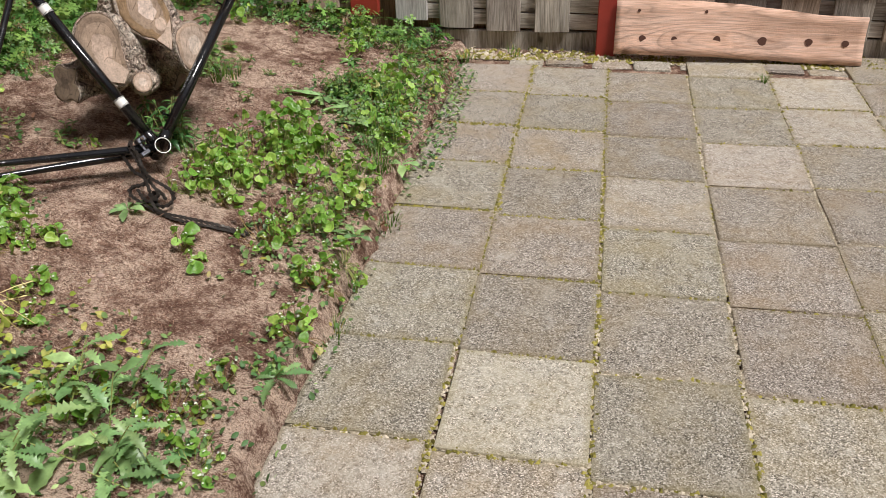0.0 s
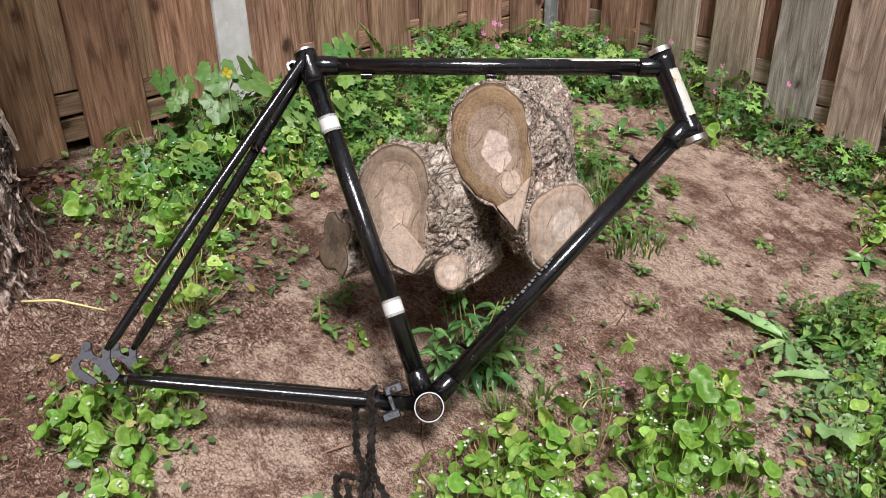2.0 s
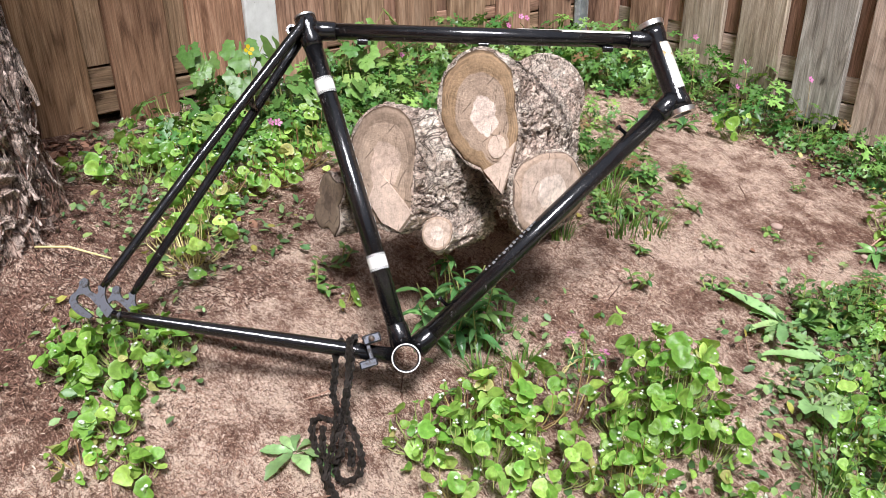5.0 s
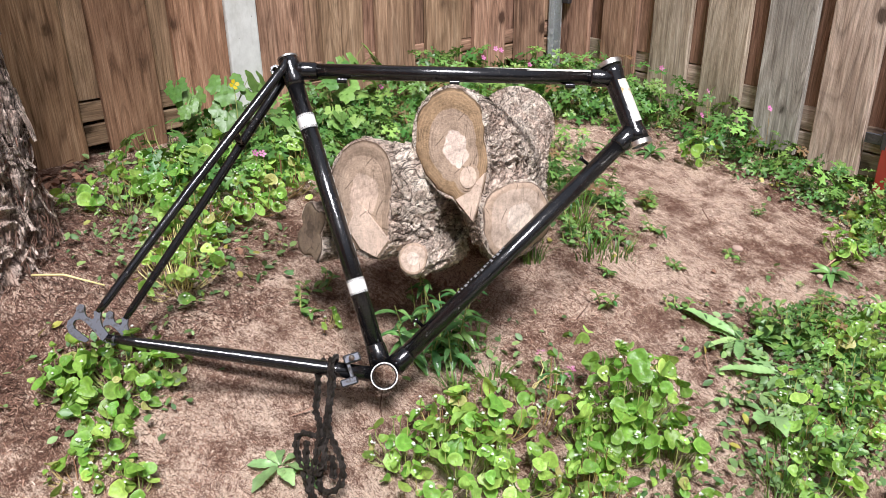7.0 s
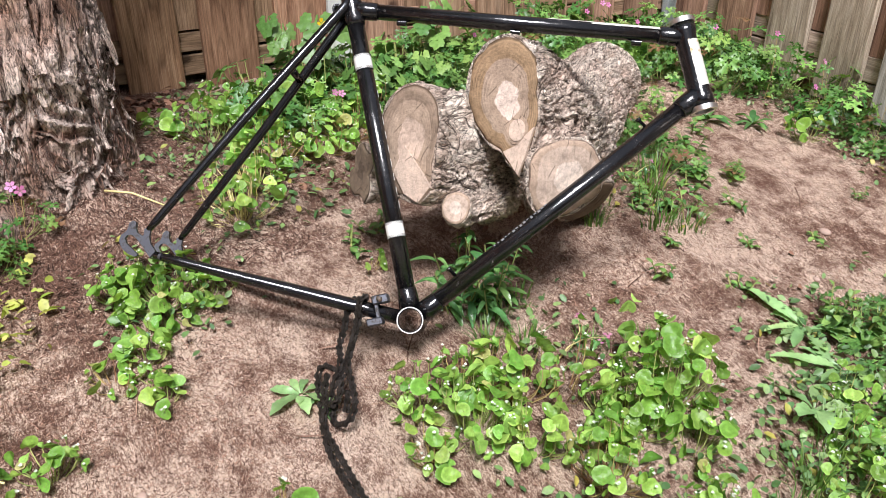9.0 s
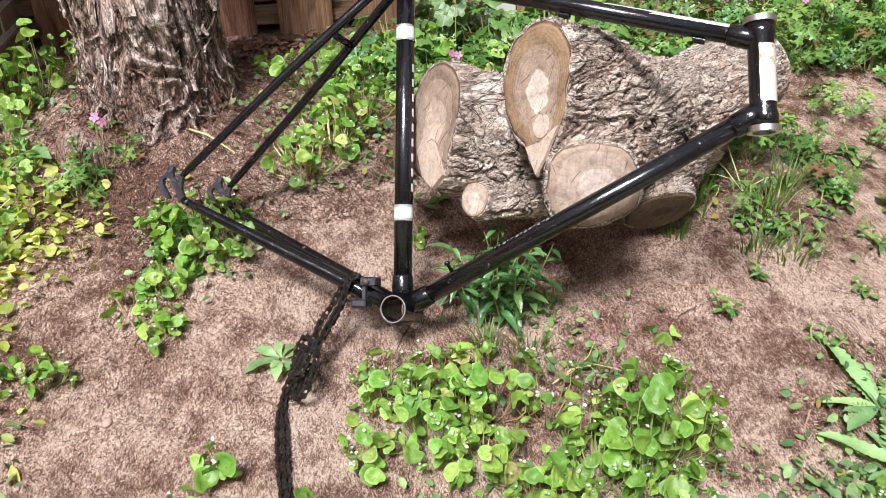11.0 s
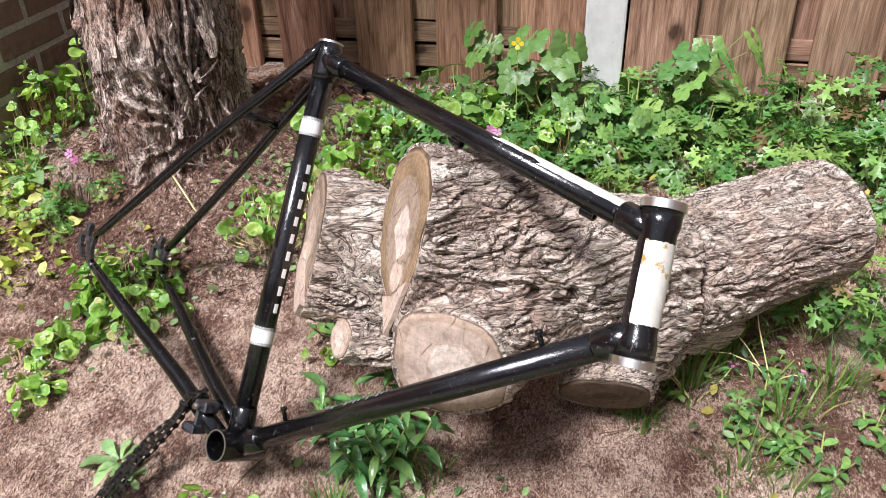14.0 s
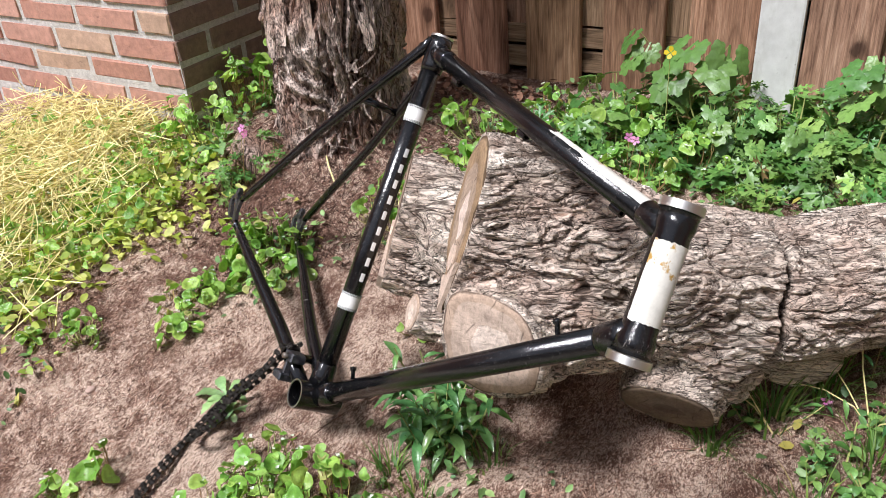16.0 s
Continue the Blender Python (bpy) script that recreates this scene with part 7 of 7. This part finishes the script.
cells = [(x, y, 0.1, 0) for x in np.arange(-2.1, -0.5, 0.2) for y in np.arange(0.5, 3.4, 0.2)]
sticks("needle_litter", [(x, y, 0.1, 330) for x, y, _, _ in cells], NEEDLES, 0.0065, 0.0006, "reddish-brown conifer needles strewn on soil", "litter", 0.003)
sticks("bark_crumbs", [(x, y, 0.1, 110) for x, y, _, _ in cells], CHIPS, 0.006, 0.0009, "pale crumbs of bark and wood on soil", "litter", 0.002)
sticks("tree_litter", [(-1.72, 1.42, 0.3, 5600), (-1.95, 1.6, 0.25, 2600), (-1.55, 1.32, 0.2, 2200), (-1.9, 1.1, 0.2, 1000), (-1.62, 1.60, 0.2, 2200)], DARKLITTER, 0.013, 0.0009, "reddish-brown conifer litter heaped under the tree", "litter", 0.006)
# bark litter; the spots beside the log also stand in for its shade
sticks("bark_shreds", [(-1.35, 1.25, 0.28, 3200), (-1.1, 1.3, 0.25, 3000), (-0.95, 1.25, 0.25, 2400), (-1.25, 1.65, 0.2, 1000), (-1.2, 2.25, 0.16, 1500), (-1.05, 2.2, 0.15, 800), (-1.3, 2.0, 0.14, 900), (-1.0, 2.75, 0.25, 1000)], NEEDLES, 0.0075, 0.0008, "dark reddish shreds of bark strewn round the log", "litter", 0.003)
sticks("dead_stalks", [(-1.50, 0.62, 0.25, 1500), (-1.34, 0.78, 0.2, 550), (-1.60, 0.72, 0.12, 600), (-1.5, 0.95, 0.12, 70), (-1.22, 0.98, 0.15, 60)], STRAW, 0.13, 0.0012, "pale yellow dead stalks lying over weeds", "litter", 0.10, 0.08)
sticks("loose_twigs", [(-1.2, 2.0, 0.6, 26), (-1.1, 2.7, 0.5, 20), (-0.9, 1.6, 0.35, 16), (-1.3, 1.2, 0.25, 10)], NEEDLES, 0.07, 0.0014, "thin dark twigs on soil", "litter", 0.004)
scatter_leaves("dead_leaf_litter", [(-2.1, 1.45, 0.12, 160), (-2.15, 1.6, 0.1, 90), (-0.66, 3.15, 0.08, 160), (-1.7, 1.75, 0.1, 14), (-0.58, 1.9, 0.1, 20), (-0.60, 2.6, 0.1, 20), (-1.2, 2.2, 0.6, 14)], DEADLEAF, 0.011, "dry red-brown dead leaves on soil", 0.012)


def pebble(x, y, r):
    bm = bmesh.new()
    bmesh.ops.create_icosphere(bm, subdivisions=2, radius=r)
    for v in bm.verts:
        v.co = Vector((v.co.x * 1.2, v.co.y, v.co.z * 0.6)) * (1 + 0.2 * noise.noise(v.co * 60 + Vector((x * 9, y * 9, 0))))
    at = base(x, y)
    thing("pebble", Matrix.Translation(at + Vector((0, 0, r * 0.3))), "small smooth pinkish pebble on soil", "stone", "pebbles", mesh=bm_mesh("pebble", bm, True), material=PEBBLE)


for x, y, r in ((-1.12, 2.80, 0.012), (-1.0, 2.62, 0.007), (-1.3, 1.98, 0.007), (-1.05, 1.32, 0.008), (-0.96, 2.9, 0.008), (-0.62, 2.05, 0.010)):
    pebble(x, y, r)

# ---- brick corner ----
def brick_mesh(l, d, h, seed):
    """A brick, chipped and uneven, centred on its front face's lower left corner: x along, y back, z up."""
    rng = random.Random(seed)
    bm = box_bm(0, l, 0, d, 0, h, 0.0028, 1)
    for v in bm.verts:
        v.co += Vector((rng.uniform(-1, 1), rng.uniform(-1, 1), rng.uniform(-1, 1))) * 0.0024
    return bm_mesh("brick", bm)


def brick_corner():
    """The house corner: one face looks along +x, the other along +y towards the fence."""
    cx, cy = -1.735, 0.935
    L, D, H, J = 0.204, 0.097, 0.0485, 0.0165
    wall = thing("wall_south", label="red brick house corner with rough grey mortar", category="brick wall", kind="structure")
    part("mortar", join_bm(box_bm(cx - 0.22, cx - 0.0035, -3.2, cy - 0.003, 0.0, 2.5), box_bm(-2.45, cx - 0.22, cy - 0.25, cy - 0.003, 0.0, 2.5)), MORTAR, wall, "recessed grey mortar")
    full = [brick_mesh(L, 0.05, H, k) for k in range(6)]
    half = [brick_mesh(D, 0.05, H, 20 + k) for k in range(4)]
    # grey-brown copies for the +y face: its shade is put into their colour
    shaded_bricks = {}
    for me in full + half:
        shaded_bricks[me.name] = me.copy()
        shaded_bricks[me.name].materials.append(SHADEBRICK)
    rng = random.Random(3)
    count = 0
    rest_v, rest_f = [], []
    courses = 38
    for c in range(courses):
        z = 0.13 + c * (H + J)
        # face along -y, its bricks turned to look along +x
        at, odd = 0.004, c % 2
        first = True
        while at < 3.9:
            l, me = (D, half[rng.randrange(4)]) if first and odd else (L, full[rng.randrange(6)])
            if first and not odd:
                l, me = L, full[rng.randrange(6)]
            first = False
            m = Matrix.Translation((cx + rng.uniform(-0.002, 0.002), cy - at - l, z)) @ pose(0, 0, 0, rng.uniform(-0.4, 0.4), 0, 90)
            if at < 1.7 and z < 1.0 and count < 300:
                part("brick", me, BRICK, wall, m=m)
                count += 1
            else:
                o = len(rest_v)
                rest_v += [m @ v.co for v in me.vertices]
                rest_f += [tuple(o + i for i in p.vertices) for p in me.polygons]
            at += l + J
        at, first = 0.0, True
        while at < 0.6:
            l, me = (L, full[rng.randrange(6)]) if (first and odd) or not first else (D, half[rng.randrange(4)])
            first = False
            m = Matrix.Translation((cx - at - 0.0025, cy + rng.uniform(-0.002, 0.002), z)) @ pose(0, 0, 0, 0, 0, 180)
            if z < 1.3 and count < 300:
                part("brick", shaded_bricks[me.name], SHADEBRICK, wall, m=m)
                count += 1
            else:
                o = len(rest_v)
                rest_v += [m @ v.co for v in me.vertices]
                rest_f += [tuple(o + i for i in p.vertices) for p in me.polygons]
            at += l + J
    part("brickwork", mesh_of("brickwork", rest_v, rest_f), BRICK, wall, kind="stuff")


brick_corner()


# ---- paving ----
def paving():
    """Washed concrete slabs, 30 by 30 cm, a little out of true, with sand and moss between."""
    pav = thing("pavement", label="grey-beige washed concrete paving slabs with mossy joints", category="paving", kind="structure")
    rng = random.Random(17)
    slabs = []
    for k in range(8):
        bm = box_bm(-0.1485, 0.1485, -0.1485, 0.1485, -0.045, 0, 0.005, 2)
        r = random.Random(k)
        for v in bm.verts:
            v.co.x += r.uniform(-0.002, 0.002)
            v.co.y += r.uniform(-0.002, 0.002)
            if v.co.z > -0.01:
                v.co.z += r.uniform(-0.0015, 0.0015)
        slabs.append(bm_mesh("slab", bm))
    sand_v, sand_f, moss_v, moss_f = [], [], [], []

    def clod(vs, fs, x, y, z, s, flat=0.5):
        o = len(vs)
        ring = [(x + s * math.cos(a + rng.random()) * rng.uniform(0.6, 1.2), y + s * math.sin(a + rng.random()) * rng.uniform(0.6, 1.2), z) for a in (0, 1.57, 3.14, 4.71)]
        vs.extend(ring + [(x + rng.uniform(-0.3, 0.3) * s, y + rng.uniform(-0.3, 0.3) * s, z + s * flat * rng.uniform(0.5, 1.4))])
        fs.extend([(o, o + 1, o + 4), (o + 1, o + 2, o + 4), (o + 2, o + 3, o + 4), (o + 3, o, o + 4)])

    for i in range(-1, 9):
        x = -0.113 + 0.302 * i
        shift = (0.066, 0.045, 0.012, -0.012, 0.012, -0.03, 0.0, 0.0, 0.0, 0.0)[i + 1]
        for j in range(-10, 7):
            y = 1.505 + 0.302 * j + shift
            if y > 3.22 + 0.1 * (i > 0):
                continue
            out = -0.012 if i == -1 and y < 1.3 else 0.0
            m = Matrix.Translation((x + out + rng.uniform(-0.003, 0.003), y + rng.uniform(-0.003, 0.003), patio_z(y) + rng.uniform(-0.002, 0.002)))
            m = m @ pose(0, 0, 0, 1.03 + rng.uniform(-0.35, 0.35), rng.uniform(-0.35, 0.35), rng.uniform(-0.7, 0.7))
            part("slab", slabs[rng.randrange(8)], TILE, pav, m=m)
            if -0.3 < y < 3.4 and i < 6:
                green = max(0.0, noise.noise(Vector((x * 1.7, y * 1.7, 2.0))) * 1.6 + 0.5 + 1.0 * (i < 1))
                for k in range(260):
                    u = rng.uniform(-0.15, 0.15)
                    for px, py in ((x + out + 0.151 + rng.gauss(0, 0.006), y + u), (x + u, y - 0.151 + rng.gauss(0, 0.006))):
                        pz = patio_z(py) - 0.0030
                        if rng.random() < 0.15 * green:
                            clod(moss_v, moss_f, px, py, pz, rng.uniform(0.003, 0.009), 0.75)
                        elif rng.random() < 0.75:
                            clod(sand_v, sand_f, px, py, pz - 0.002, rng.uniform(0.003, 0.008), 0.6)
    # a broken row along the fence
    for k in range(9):
        x = -0.3 + 0.17 * k + rng.uniform(-0.02, 0.02)
        bm = box_bm(-0.075, 0.07, -0.045, 0.04, -0.04, 0, 0.006, 1)
        for v in bm.verts:
            v.co += Vector((rng.uniform(-1, 1), rng.uniform(-1, 1), rng.uniform(-0.4, 0.2))) * 0.008
        part("slab", bm_mesh("broken_slab", bm), TILE, pav, m=Matrix.Translation((x, 3.275 + rng.uniform(-0.02, 0.03), patio_z(3.3) + rng.uniform(-0.01, 0.004))) @ pose(0, 0, 0, 0, 0, rng.uniform(-8, 8)))
    for k in range(3000):
        x, y = rng.uniform(-0.75, 1.6), 3.30 + abs(rng.gauss(0, 0.06))
        if rng.random() < 0.45:
            clod(moss_v, moss_f, x, y, patio_z(y) - 0.008, rng.uniform(0.006, 0.016), 0.7)
        else:
            clod(sand_v, sand_f, x, y, patio_z(y) - 0.008, rng.uniform(0.005, 0.014), 0.6)
    bed = mesh_of("joint_bed", [(-0.56, -1.7, patio_z(-1.7) - 0.013), (2.75, -1.7, patio_z(-1.7) - 0.013), (2.75, 3.45, patio_z(3.45) - 0.013), (-0.56, 3.45, patio_z(3.45) - 0.013)], [(0, 1, 2, 3)])
    part("joint_bed", bed, SOIL, pav, "pale sandy bed below the slabs")
    part("joint_sand", mesh_of("joint_sand", sand_v, sand_f), SAND, pav, "pale sand in the joints", kind="stuff")
    part("joint_moss", mesh_of("joint_moss", moss_v, moss_f), MOSS, pav, "olive moss in the joints", kind="stuff")


paving()
